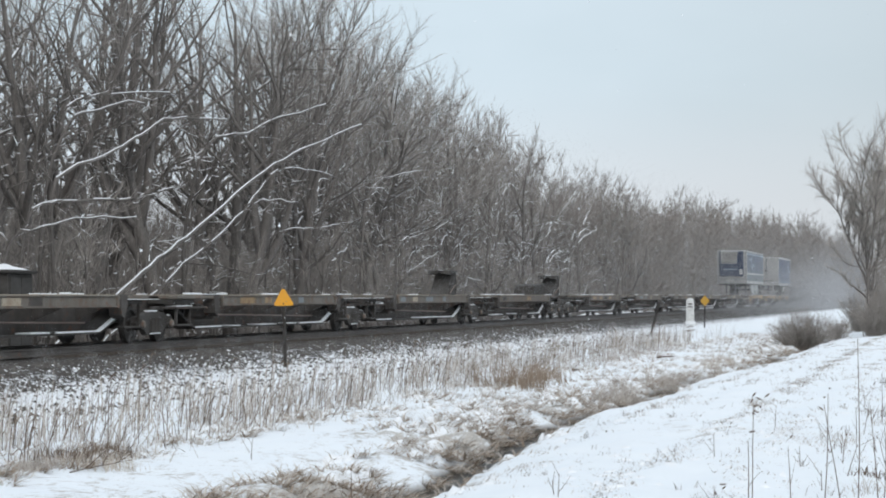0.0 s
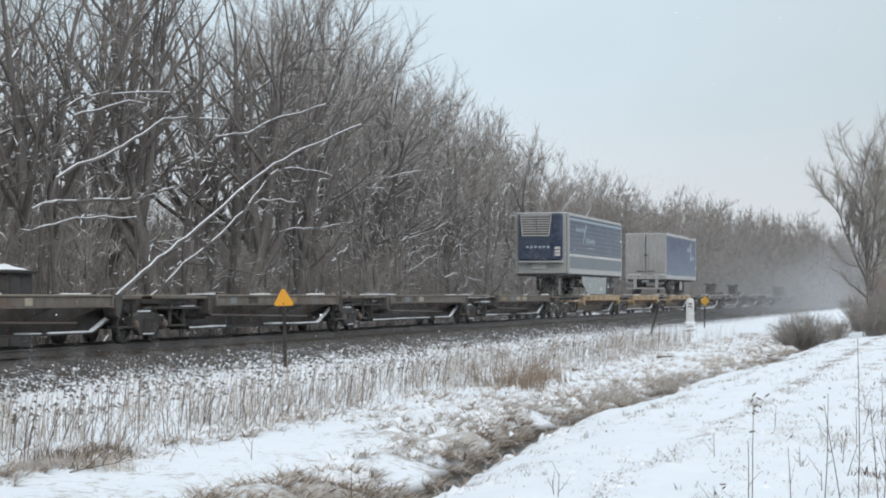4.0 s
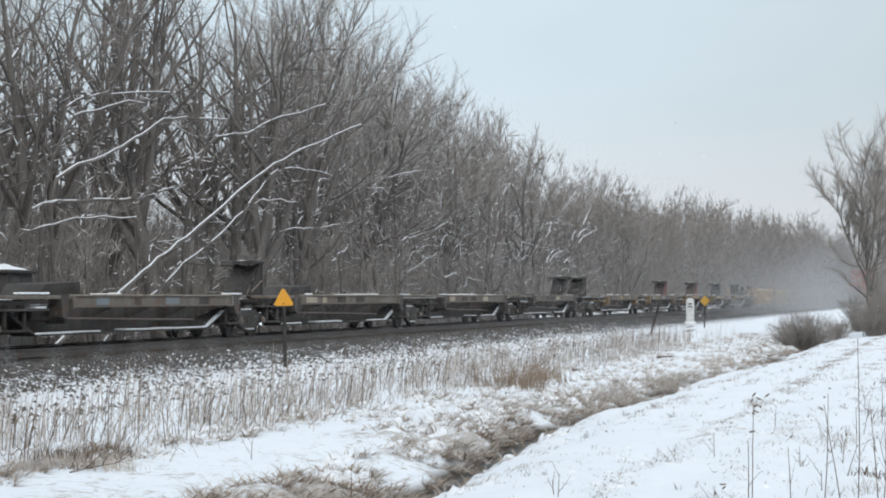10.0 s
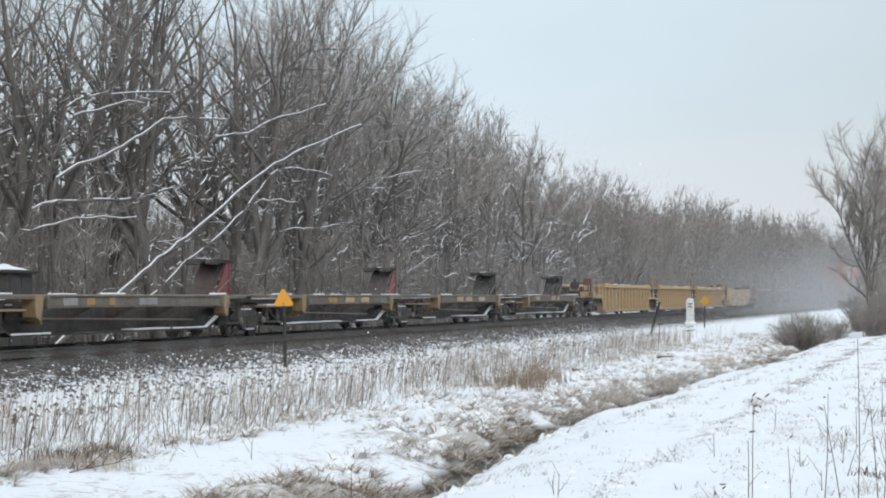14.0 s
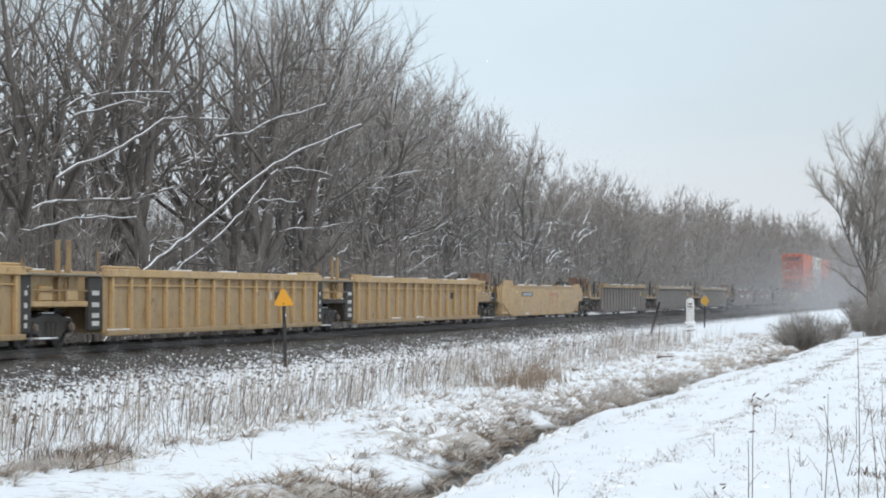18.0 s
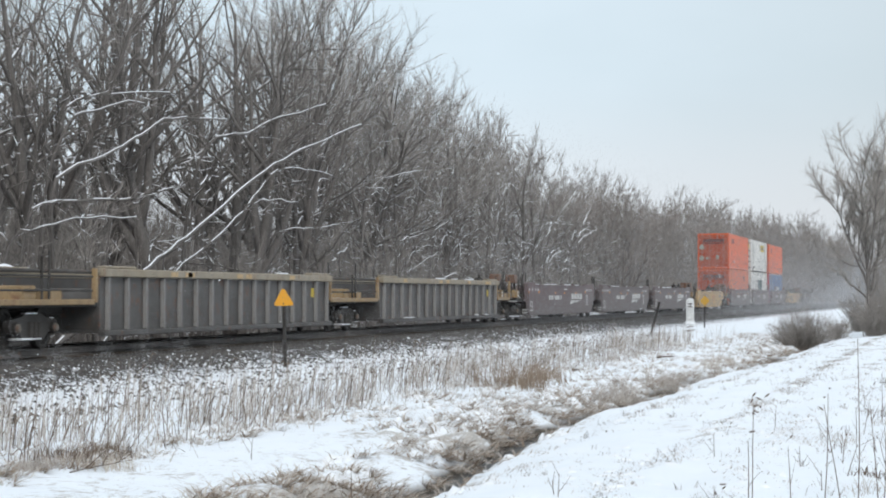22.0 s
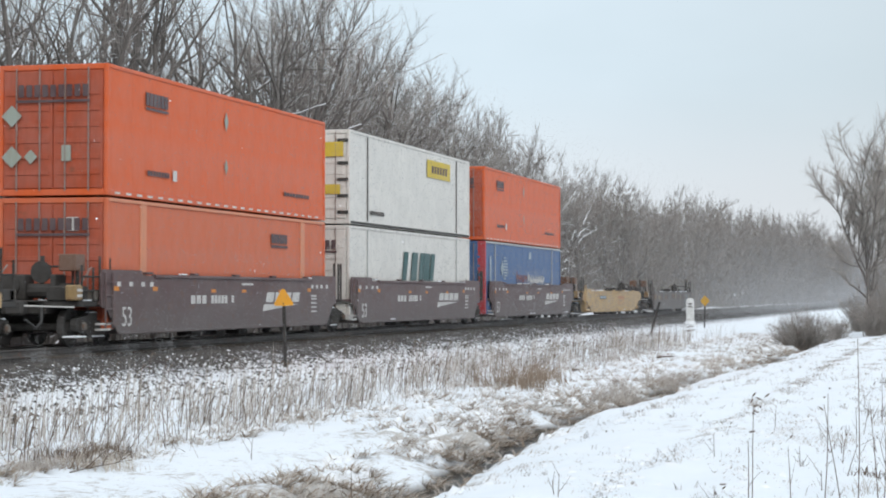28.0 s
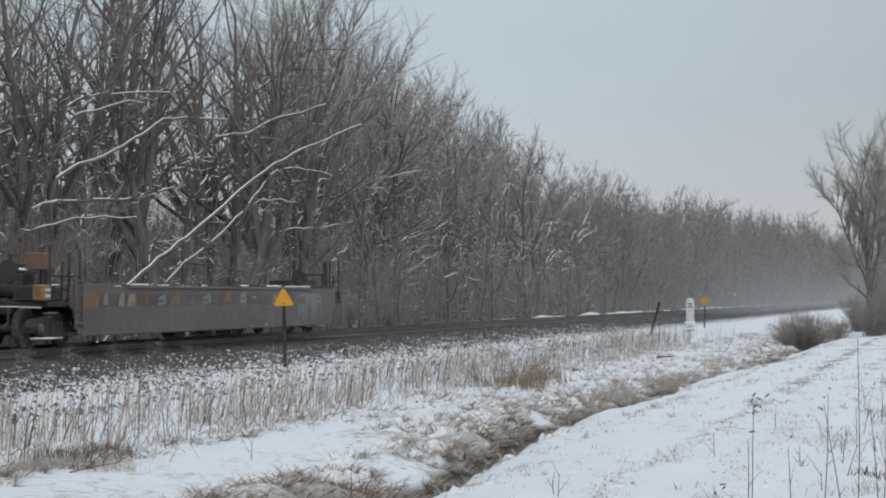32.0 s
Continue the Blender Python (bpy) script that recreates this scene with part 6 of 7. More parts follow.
KINDS = [tree_kind(100 + i, 14.5, r, limbs=l, sub=10, twigs=14, spread=sp, start=st, snowy=sn * 2.1, fork=fk, twig_r=0.0062)
         for i, (r, l, sp, st, sn, fk) in enumerate([(0.19, 13, 0.85, 0.25, 0.32, 1), (0.15, 14, 0.8, 0.3, 0.35, 0), (0.22, 12, 0.9, 0.25, 0.3, 2), (0.12, 13, 0.8, 0.3, 0.32, 0),
                                                     (0.17, 13, 0.95, 0.2, 0.35, 1), (0.10, 12, 0.85, 0.25, 0.3, 0), (0.20, 12, 0.9, 0.3, 0.3, 2), (0.14, 14, 1.0, 0.18, 0.36, 0)])]
OLD_KINDS = [tree_kind(150 + i, 14.5, r, limbs=12, sub=6, twigs=6, spread=0.95, start=0.3, snowy=0.18, fork=fk, twig_r=0.0065, lift=0.045)
             for i, (r, fk) in enumerate([(0.24, 2), (0.19, 2), (0.27, 3)])]
FAR_KINDS = [grow(200 + i, 13.0, 0.15, limbs=13, sub=8, twigs=10, spread=0.8, start=0.1, snowy=0.0, twig_r=0.0185, lean_wood=True) for i in range(5)]
SAPLINGS = [tree_kind(300 + i, 5.0, 0.035, limbs=11, sub=4, twigs=10, spread=0.9, start=0.12, snowy=0.1, twig_r=0.006) for i in range(4)]


def place_tree(kind, x, y, h, turn, label, base=14.5, group="bare trees of the wood edge"):
    t = thing("tree", label, "tree", None, group)
    s = h / base
    t.matrix_basis = Matrix.LocRotScale((x, y, ground_height(x, y)), Euler((0, 0, turn)), (s, s, s))
    for name, me in zip(("trunk", "crown", "snow"), kind):
        part(name, me, None, t, "snow lodged along the limbs" if name == "snow" else "")
    return t


def wood_height(y):
    """Height of the wood's edge along the track."""
    return float(np.interp(y, [40, 100, 105, 109, 117, 121, 137, 139, 147, 151, 157, 168, 182, 200, 212, 226, 252, 270, 300, 344, 416, 520, 700],
                           [19.5, 19.4, 18.4, 17.4, 15.8, 14.4, 14.0, 13.2, 12.8, 11.4, 11.3, 12.2, 12.8, 12.3, 12.8, 14.6, 15.2, 14.2, 16.0, 17.2, 17.4, 20, 22]))


def tree_height(x, y):
    """Trees grow taller away from the track."""
    k = 29.2 / (19.2 - x)
    return min(19.5, wood_height(y * k) / k)


def shrub(rng, wood, fine, x, y, z, h, stems=7, twigs=17, r=0.02, tr=0.012, wide=0.25):
    for k in range(stems):
        d = Vector((rng.gauss(0, wide), rng.gauss(0, wide), 1)).normalized()
        p = bent_path(rng, (x + rng.gauss(0, 0.3), y + rng.gauss(0, 0.3), z - 0.1), d, h * rng.uniform(0.6, 1.05), 3, 0.02, 0.14)
        wood.tube(p, [r, r * 0.8, r * 0.55, r * 0.25], 3, False)
        for t in range(twigs):
            q, d3, _ = along(p, 0.15 + 0.85 * (t + rng.random()) / twigs)
            sliver(rng, fine, q, (d3 + perpendicular(rng, d3) * rng.uniform(0.4, 1.1)).normalized(), rng.uniform(0.3, 0.9) * h / 4, tr * 1.15)


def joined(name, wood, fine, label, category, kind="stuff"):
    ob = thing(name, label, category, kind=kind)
    part("trunks" if category == "woods" else "stems", wood, SHADED_TWIG, ob)
    part("twigs", fine, SHADED_TWIG, ob)
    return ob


def build_wood():
    rng = random.Random(21)
    # the edge and the first rows, each tree a thing
    for row, (x, gap) in enumerate(((-9, 4.2), (-12.5, 3.7), (-18, 3.4))):
        y = 51 + row * 9
        while y < 185 + 10 * row:
            xx, yy = x + rng.uniform(-1.6, 1.6), y + rng.uniform(-1.2, 1.2)
            place_tree(rng.choice(OLD_KINDS if yy < 84 + 9 * row else KINDS), xx, yy, tree_height(xx, yy) * (rng.uniform(0.8, 1.03) + (0.08 if 86 < yy * 29.2 / (19.2 - xx) < 99 else 0)), rng.uniform(0, 6.28),
                       "tall bare grey-brown tree with traces of snow" if row else "bare tree at the wood edge with snow on its limbs")
            y += gap * rng.uniform(0.6, 1.4) * (1 + max(0, yy - 90) / 160) * ((1.4 + 0.15 * row) if yy < 84 + 9 * row else (0.95 + 0.2 * row) if yy < 128 + 9 * row else 1.25 + 0.25 * row)
    # a closer stand where the wood's crest comes down
    stand = random.Random(31)
    for i in range(11):
        xx = stand.uniform(-17, -10.5)
        yy = (89 + 2.3 * i + stand.uniform(-1, 1)) * (19.2 - xx) / 29.2
        place_tree(stand.choice(KINDS), xx, yy, tree_height(xx, yy) * (stand.uniform(0.9, 1.02) - (0.13 if i > 3 else 0)), stand.uniform(0, 6.28), "tall bare grey-brown tree with traces of snow")
    y = 52.0
    while y < 150:
        xx = rng.uniform(-9, -6.2)
        place_tree(rng.choice(SAPLINGS), xx, y, rng.uniform(3, 6), rng.uniform(0, 6.28), "slender bare sapling with snow on its twigs", 5.0, "saplings at the wood edge")
        y += rng.uniform(1.6, 4.2)

    # depth of the wood and its far reaches, joined
    def far(name, rows, label):
        wood, fine = Shape(), Shape()
        for xx, yy, h, turn in rows:
            w, f, _ = FAR_KINDS[rng.randrange(5)]
            s = h / 13.0
            c, sn = math.cos(turn) * s, math.sin(turn) * s
            z0 = ground_height(xx, yy)
            for src, dst in ((w, wood), (f, fine)):
                n = len(dst.v)
                dst.v += [(xx + a * c - b * sn, yy + a * sn + b * c, z0 + q * s) for a, b, q in src.v]
                dst.f += [tuple(i + n for i in p) for p in src.f]
        joined(name, wood, fine, label, "woods")

    rows = []
    for i in range(190):
        yy = 74 + 140 * rng.random() ** 1.3
        xx = rng.uniform(-46, -21)
        rows.append((xx, yy, tree_height(xx, yy) * rng.uniform(0.6, 0.92) * (0.45 if yy * 29.2 / (19.2 - xx) < 92 else 0.62 if yy * 29.2 / (19.2 - xx) < 150 else 1), rng.uniform(0, 6.28)))
    far("deep_woods", rows, "dense bare grey-brown woods behind the track")
    rows = []
    for i in range(330):
        yy = 150 + 510 * (i / 330) ** 1.15 + rng.uniform(-4, 4)
        xx = -8 - abs(rng.gauss(0, 9))
        rows.append((xx, yy, tree_height(xx, yy) * rng.uniform(0.8, 1.0) * (1.0 + 0.2 * noise.noise((yy * 0.05, 3.7, 3))), rng.uniform(0, 6.28)))
    for i in range(60):
        rows.append((rng.uniform(-30, 70), rng.uniform(640, 760), rng.uniform(15, 20), rng.uniform(0, 6.28)))
    for i in range(40):
        rows.append((rng.uniform(8, 40), rng.uniform(340, 560), rng.uniform(8, 12), rng.uniform(0, 6.28)))
    far("far_woods", rows, "distant bare woods along the railway in the haze")
    wood, fine, fleck = Shape(), Shape(), Shape()
    for i in range(950):
        yy = 52 + 370 * rng.random() ** 1.7
        xx = rng.uniform(-34, -8.5) - max(0, yy - 80) * 0.05
        shrub(rng, wood, fine, xx, yy, ground_height(xx, yy), rng.uniform(2.8, 6.5) - 0.14 * (xx + 9))
    for i in range(2100):
        y = 54 + 110 * rng.random() ** 0.9
        p = Vector((rng.uniform(-12, -7), y, -0.5 + 7.5 * rng.random() ** 1.2))
        d = Vector((rng.gauss(0, 0.8), rng.gauss(0, 1), rng.gauss(0, 0.35))).normalized()
        long = rng.random() < 0.14
        L = rng.uniform(0.5, 1.5) if long else rng.uniform(0.06, 0.35)
        q = p + d * L
        m = p.lerp(q, rng.uniform(0.35, 0.65)) + Vector((0, rng.gauss(0, 0.06), rng.gauss(0, 0.09))) * L
        r = rng.uniform(0.012, 0.02)
        up = Vector((0, 0, r * 1.3))
        wood.tube([p, m, q], [r, r * 0.8, r * 0.4], 3, False)
        fleck.tube([p + up, m + up, q + up * 0.8], [r * 1.1, r, r * 0.5], 4)
    for i in range(480):
        near = i < 250
        yy = rng.uniform(52, 105) if near else rng.uniform(92, 185)
        xx = rng.uniform(-30, -13) if near else rng.uniform(-13, -8)
        shrub(rng, wood, fine, xx, yy, ground_height(xx, yy), rng.uniform(4.5, 9.5) if near else rng.uniform(2.5, 5))
    brush = thing("underbrush", "tangled bare underbrush between the trunks", "woods", kind="stuff")
    part("stems", wood, SHADED_TWIG, brush)
    part("twigs", fine, SHADED_TWIG, brush)
    part("snow", fleck, SNOW, brush, "flecks of snow caught on the brush")


build_wood()


def leaning_tree(x, path, r0, sub, snow_keep, label, group="snow-laden leaning stems", twigs=5, fat=0.01, over=0.0):
    """A slender stem that leans or arches along the given (y, z) points, snow along its top."""
    rng = random.Random(int(path[0][0] * 100))
    y0, z0 = path[0]
    # "over" bends the stem out towards the track as it rises
    knots = []
    for i, (y, z) in enumerate(path):
        u = over * i / (len(path) - 1)
        knots.append(Vector((rng.gauss(0, 0.12) + u * (19.2 - x), y * (1 - u) - y0, 1.1 * u + z * (1 - u) - z0)))
    knots = [knots[0] * 2 - knots[1]] + knots + [knots[-1] * 2 - knots[-2]]
    pts = []
    for i in range(1, len(knots) - 2):
        a, b, c, d = knots[i - 1:i + 3]
        for u in (0, 0.25, 0.5, 0.75):
            p = 0.5 * (2 * b + (c - a) * u + (2 * a - 5 * b + 4 * c - d) * u * u + (3 * b - a - 3 * c + d) * u ** 3)
            pts.append(p + Vector((rng.gauss(0, 0.02), rng.gauss(0, 0.03), rng.gauss(0, 0.03))))
    pts.append(knots[-2])
    n = len(pts)
    rad = [r0 * (1 - 0.6 * i / (n - 1)) for i in range(n)]
    wood, fine, snow = Shape(), Shape(), Shape()
    wood.tube(pts, rad, 6)
    snow_on(rng, snow, pts, rad, 0.86, 0.85 if path[0][0] in (57.2, 60.0) else 0.55, fat)
    L = sum((pts[i + 1] - pts[i]).length for i in range(n - 1))
    clothe(rng, wood, fine, snow, pts, rad, L * 0.45, sub, twigs, snow_keep, 0.006, -0.01)
    t = thing("leaning_tree", label, "tree", pose(x, y0, z0), group)
    part("trunk", wood, BARK, t, smooth=True)
    part("crown", fine, TWIG, t)
    part("snow", snow, SNOW, t, "white line of snow along the stem")


for r0, x, path in ((0.085, -6.8, [(57.2, -0.75), (59.8, 0.28), (62.5, 1.25), (65.5, 2.3), (68.4, 3.13), (73.7, 4.85), (78.4, 6.2), (83.7, 7.46), (90.5, 8.8)]),
                    (0.06, -6.7, [(60.0, -0.75), (62.5, 0.25), (65.2, 1.25), (68.4, 2.44), (71.6, 3.62), (75.0, 4.8), (77.7, 6.0), (82.1, 6.3), (87.0, 6.15)]),
                    (0.07, -7.2, [(58.6, -0.7), (58.3, 2.4), (58.8, 4.6), (61.9, 5.5), (65.2, 6.5), (68.4, 7.3), (73.7, 7.66)]),
                    (0.07, -7.6, [(70.5, -0.7), (71.0, 3.6), (72.5, 6.6), (77.0, 7.4), (80.6, 8.3), (87.8, 9.5)]),
                    (0.06, -7.0, [(55.4, -0.7), (55.8, 2.6), (57.0, 3.8), (61.9, 4.1), (64.8, 4.4), (68.4, 4.95)]),
                    (0.05, -7.4, [(54.8, -0.7), (55.2, 2.0), (56.0, 2.9), (57.6, 3.1), (60.6, 3.5), (64.8, 3.7)]),
                    (0.06, -8.0, [(59.0, -0.7), (59.3, 4.0), (61.0, 6.5), (63.8, 7.2), (66.8, 7.75), (69.0, 7.3)]),
                    (0.05, -8.2, [(60.0, -0.7), (60.2, 5.0), (61.4, 7.1), (64.7, 7.8), (69.5, 8.3)]),
                    (0.045, -7.2, [(97.0, -0.7), (99.6, 1.9), (103.0, 2.6), (106.7, 3.4)]),
                    (0.05, -8.0, [(94.0, -0.7), (94.5, 4.5), (96.4, 6.3), (100.7, 7.1), (106.7, 7.7)]),
                    (0.05, -7.6, [(75.0, -0.7), (75.6, 3.4), (77.7, 4.7), (80.6, 5.0), (83.7, 5.0)]),
                    (0.05, -7.8, [(79.0, -0.7), (79.4, 2.6), (81.3, 3.7), (86.1, 4.0)])):
    leaning_tree(x, path, r0 * (1.05 if r0 > 0.08 else 0.95), 9, 0.4, "slender bare stem leaning under a line of snow", fat=0.007, over=0.1 if path[0][0] < 90 else 0.05)
arch = random.Random(66)
for k in range(50):
    y, h, w = 56 + 92 * arch.random(), arch.uniform(1.8, 6.2), arch.uniform(2.5, 6.0)
    if k > 25:
        y, h, w = arch.uniform(86, 150), arch.uniform(2.5, 8.5), arch.uniform(3.5, 8.0)
    path = [(y, -0.7), (y + 0.1 * w, h * 0.55), (y + 0.3 * w, h * 0.86), (y + 0.65 * w, h), (y + w, h * arch.uniform(0.92, 1.08))]
    leaning_tree(arch.uniform(-9.5, -6.4), path, arch.uniform(0.025, 0.045) * (1.25 if k > 25 else 1), 5, 0.45, "thin arching sapling bent under fresh snow", "arching saplings", fat=0.016)
for y, h in ((60.4, 4.0), (62.7, 4.2), (85.6, 3.6), (131.0, 3.5)):
    leaning_tree(-6.3, [(y, -0.7), (y + 0.15, h * 0.4), (y - 0.1, h * 0.75), (y + 0.2, h)], 0.04, 3, 0.7, "thin upright stem plastered with snow on one side", "snow-plastered stems")


def right_tree():
    w, f, s = grow(441, 10.2, 0.11, limbs=17, sub=11, twigs=24, spread=0.8, start=0.2, snowy=0.1, twig_r=0.0055, fork=4, lift=0.06)
    t = thing("tree", "bare spreading tree standing alone beside the ditch", "tree", pose(15.6, 92.5, ground_height(15.6, 92.5), 0, 0, 215))
    part("trunk", w, BARK, t, smooth=True)
    part("crown", f, TWIG, t)
    w, f, s = grow(417, 9.5, 0.09, limbs=15, sub=9, twigs=20, spread=0.95, start=0.12, snowy=0.02, twig_r=0.0055, fork=3, lift=0.06)
    t = thing("tree", "smaller bare tree in brush beside the ditch", "tree", pose(16.6, 101, ground_height(16.6, 101), 0, 0, 10))
    part("trunk", w, BARK, t, smooth=True)
    part("crown", f, TWIG, t)


right_tree()


def round_bush(x, y, h, width, seed, label, stems=60):
    rng = random.Random(seed)
    wood, fine = Shape(), Shape()
    for k in range(stems):
        a, r = rng.uniform(0, 6.28), rng.random() ** 0.6
        d = Vector((math.cos(a) * r * width / h * 0.55, math.sin(a) * r * width / h * 0.55, 1)).normalized()
        p = bent_path(rng, (rng.gauss(0, 0.2), rng.gauss(0, 0.2), -0.1), d, h * (1.1 - 0.25 * r) * rng.uniform(0.8, 1.1), 3, 0.0, 0.12)
        wood.tube(p, [0.014, 0.011, 0.008, 0.004], 3, False)
        for t in range(24):
            q, d3, _ = along(p, 0.1 + 0.9 * rng.random())
            twig(fine, q, (d3 + perpendicular(rng, d3) * rng.uniform(0.4, 1.2)).normalized(), rng.uniform(0.2, 0.55), 0.0055)
    t = thing("bush", label, "bush", pose(x, y, ground_height(x, y)))
    part("stem_tangle", wood, BUSH_TWIG, t)
    part("twig_tangle", fine, BUSH_TWIG, t)


round_bush(13.2, 86.2, 1.7, 4.5, 5, "dense dark bare bush beside the ditch", 270)
round_bush(14.3, 89.5, 0.9, 1.6, 6, "low bare bush beside the ditch", 40)
round_bush(15.9, 89.5, 1.6, 2.6, 7, "low straw-brown brush at the foot of a tree", 120)
round_bush(16.9, 96.0, 2.6, 3.0, 8, "tall bare brush beside a lone tree", 120)
round_bush(14.7, 104.0, 2.0, 3.0, 9, "tall bare brush beside the ditch", 100)


for x, y, h, w, k in ((16.1, 93.5, 3.6, 2.6, 21), (17.4, 99.0, 4.2, 3.0, 22), (17.0, 90.0, 2.4, 2.2, 23), (16.2, 108.0, 4.5, 3.0, 24)):
    round_bush(x, y, h, w, k, "thin bare thicket at the foot of a lone tree", 70)


# ---- grasses ----
def blade(rng, s, p, h, lean, w, az=None):
    """One dry blade: a two-part ribbon that narrows to its tip."""
    a = rng.uniform(0, 6.28) if az is None else az
    dx, dy = math.cos(a) * lean, math.sin(a) * lean
    f = rng.uniform(0, 3.14)
    wx, wy = math.cos(f) * w, math.sin(f) * w
    x, y, z = p
    n = len(s.v)
    m = (x + dx * 0.35, y + dy * 0.35, z + h * 0.6)
    s.v += [(x - wx, y - wy, z), (x + wx, y + wy, z), (m[0] + wx * 0.8, m[1] + wy * 0.8, m[2]), (m[0] - wx * 0.8, m[1] - wy * 0.8, m[2]), (x + dx, y + dy, z + h)]
    s.f += [(n, n + 1, n + 2, n + 3), (n + 3, n + 2, n + 4)]


def grass(name, s, mat, label):
    return solid(name, s, mat, label, "grass", kind="stuff")


def snow_lump(rng, s, x, y, z, r, h, stretch=1.0):
    """A small soft dome of snow."""
    n = len(s.v)
    a0 = rng.uniform(0, 6.28)
    wob = [rng.uniform(0.75, 1.2) for k in range(7)]
    for ring, rz in ((1.0, 0.0), (0.85, 0.55), (0.5, 0.88)):
        for k in range(7):
            q = r * ring * wob[k]
            a = a0 + k * 0.8976
            px, py = x + q * math.cos(a), y + q * stretch * math.sin(a)
            s.v.append((px, py, ground_height(px, py) - 0.03 + h * rz))
    s.v.append((x, y, z - 0.01 + h))
    for k in range(7):
        e = (k + 1) % 7
        s.f += [(n + k, n + e, n + 7 + e, n + 7 + k), (n + 7 + k, n + 7 + e, n + 14 + e, n + 14 + k), (n + 14 + k, n + 14 + e, n + 21)]


def build_grass():
    rng = random.Random(77)
    pale, dark = Shape(), Shape()
    # reeds on the flat between the ballast and the ditch, in loose bunches
    n = 0
    while n < 1020:
        y = 20 + 100 * rng.random() ** 1.5
        x = 9.6 - abs(rng.gauss(0, 1.9))
        if x < 4.7 or (y < 24 and x > 8.6):
            continue
        dense = 0.45 + 0.7 * noise.noise((x * 0.45, y * 0.25, 2)) + (0.25 if 6.0 < x < 9.0 else -0.15)
        if y > 68:
            dense -= (y - 68) / 45
        if rng.random() > dense * 1.25:
            continue
        n += 1
        tall = rng.uniform(0.4, 1.0) * (0.6 if x < 6.3 else 1.0)
        bend = 0.3 + 1.6 * noise.noise((x * 0.5, y * 0.2, 5)) + rng.gauss(0, 0.9)
        for b in range(rng.randint(2, 6)):
            xx, yy = x + rng.gauss(0, 0.12), y + rng.gauss(0, 0.16)
            blade(rng, dark if rng.random() < 0.32 else pale, (xx, yy, ground_height(xx, yy) - 0.03), tall * rng.uniform(0.5, 1.05), abs(rng.gauss(0.08, 0.3)), rng.uniform(0.0035, 0.0095), bend + rng.gauss(0, 0.5))
    for i in range(300):
        # broken stems and drooping seed heads
        x, y = 9.4 - abs(rng.gauss(0, 1.6)), 21 + 55 * rng.random() ** 1.4
        z = ground_height(x, y)
        if i % 3:
            blade(rng, dark, (x, y, z - 0.02), rng.uniform(0.15, 0.5), rng.uniform(0.4, 0.9), rng.uniform(0.005, 0.01))
        else:
            h = rng.uniform(0.35, 0.9)
            dark.tube([(x, y, z - 0.02), (x + 0.02, y, z + h * 0.6), (x + 0.05, y, z + h)], [0.006, 0.005, 0.004], 3, False)
            dark.tube([(x + 0.05, y, z + h), (x + 0.08, y, z + h + 0.05), (x + 0.13, y, z + h + 0.03)], [0.006, 0.012, 0.004], 4, False)
    for i in range(2000):
        x, y = rng.choice((rng.uniform(6.5, 9.9), rng.gauss(9.5, 0.35))), 21 + 60 * rng.random() ** 1.3
        blade(rng, pale if i % 3 else dark, (x, y, ground_height(x, y) - 0.02), rng.uniform(0.05, 0.3), rng.uniform(0.1, 0.45), rng.uniform(0.003, 0.008))
    for y in (24.5, 25.6, 26.1, 27.2, 29.0, 33.8, 23.4, 38.0, 41.5):
        for k in range(2):
            yy = y + rng.uniform(-0.2, 0.2)
            blade(rng, pale, (5.3, yy, ground_height(5.3, yy) - 0.05), rng.uniform(0.75, 1.0), rng.uniform(0.02, 0.12), 0.009)
    grass("reeds", pale, STRAW, "standing dry straw-coloured reeds in the snow")
    grass("dark_reeds", dark, WEED, "standing dark brown weed stems in the snow")
    # matted tussocks capped with snow on the ditch banks
    mat, under, deep, lumps = Shape(), Shape(), Shape(), Shape()
    for i in range(3800):
        y = 16 + 88 * rng.random() ** 1.5
        k = rng.random()
        if k < 0.55:
            x = 12.9 - abs(rng.gauss(0, 0.75 if y < 34 else 0.9)) + ditch_shift(y)
        elif k < 0.63:
            x = 12.85 + rng.gauss(0, 0.12) + ditch_shift(y)
        elif k < 0.66:
            x = 13.5 + rng.gauss(0, 0.1) + ditch_shift(y)
        elif k < 0.84:
            x = 9.5 + rng.gauss(0, 0.35)
        else:
            x = rng.uniform(10, 12)
        if noise.noise((x * 0.9, y * 0.5, 31)) < -0.22 or (y < 29 and 9.95 < x < 11.9) or (y < 34 and 12.88 < x - ditch_shift(y) < 13.35):
            continue
        z = ground_height(x, y) - 0.02
        r = rng.uniform(0.05, 0.15)
        h = rng.uniform(0.03, 0.11)
        if y > 22 and rng.random() < 0.8 and not 12.45 < x - ditch_shift(y) < 13.5:
            snow_lump(rng, lumps, x + rng.gauss(0, 0.06), y, z, r * rng.uniform(0.8, 1.5), h * rng.uniform(0.75, 1.15), rng.uniform(0.6, 2.2))
        a0 = rng.uniform(0, 6.28)
        for b in range(30 if y < 42 else 18):
            a = rng.uniform(0, 6.28)
            q = r * rng.uniform(0.5, 1.15)
            hh = h * rng.uniform(0.1, 1.0)
            s = deep if b % 7 in (1, 2, 5) else under if b % 4 == 0 else mat
            blade(rng, s, (x + q * math.cos(a), y + q * math.sin(a), z + hh * 0.3), rng.uniform(-0.03, 0.09) if b % 6 else rng.uniform(0.08, 0.17), rng.uniform(0.1, 0.34), rng.uniform(0.004, 0.009) * (1.4 if s is deep else 1), 0.1 + rng.gauss(0, 0.75) if b % 3 else a)
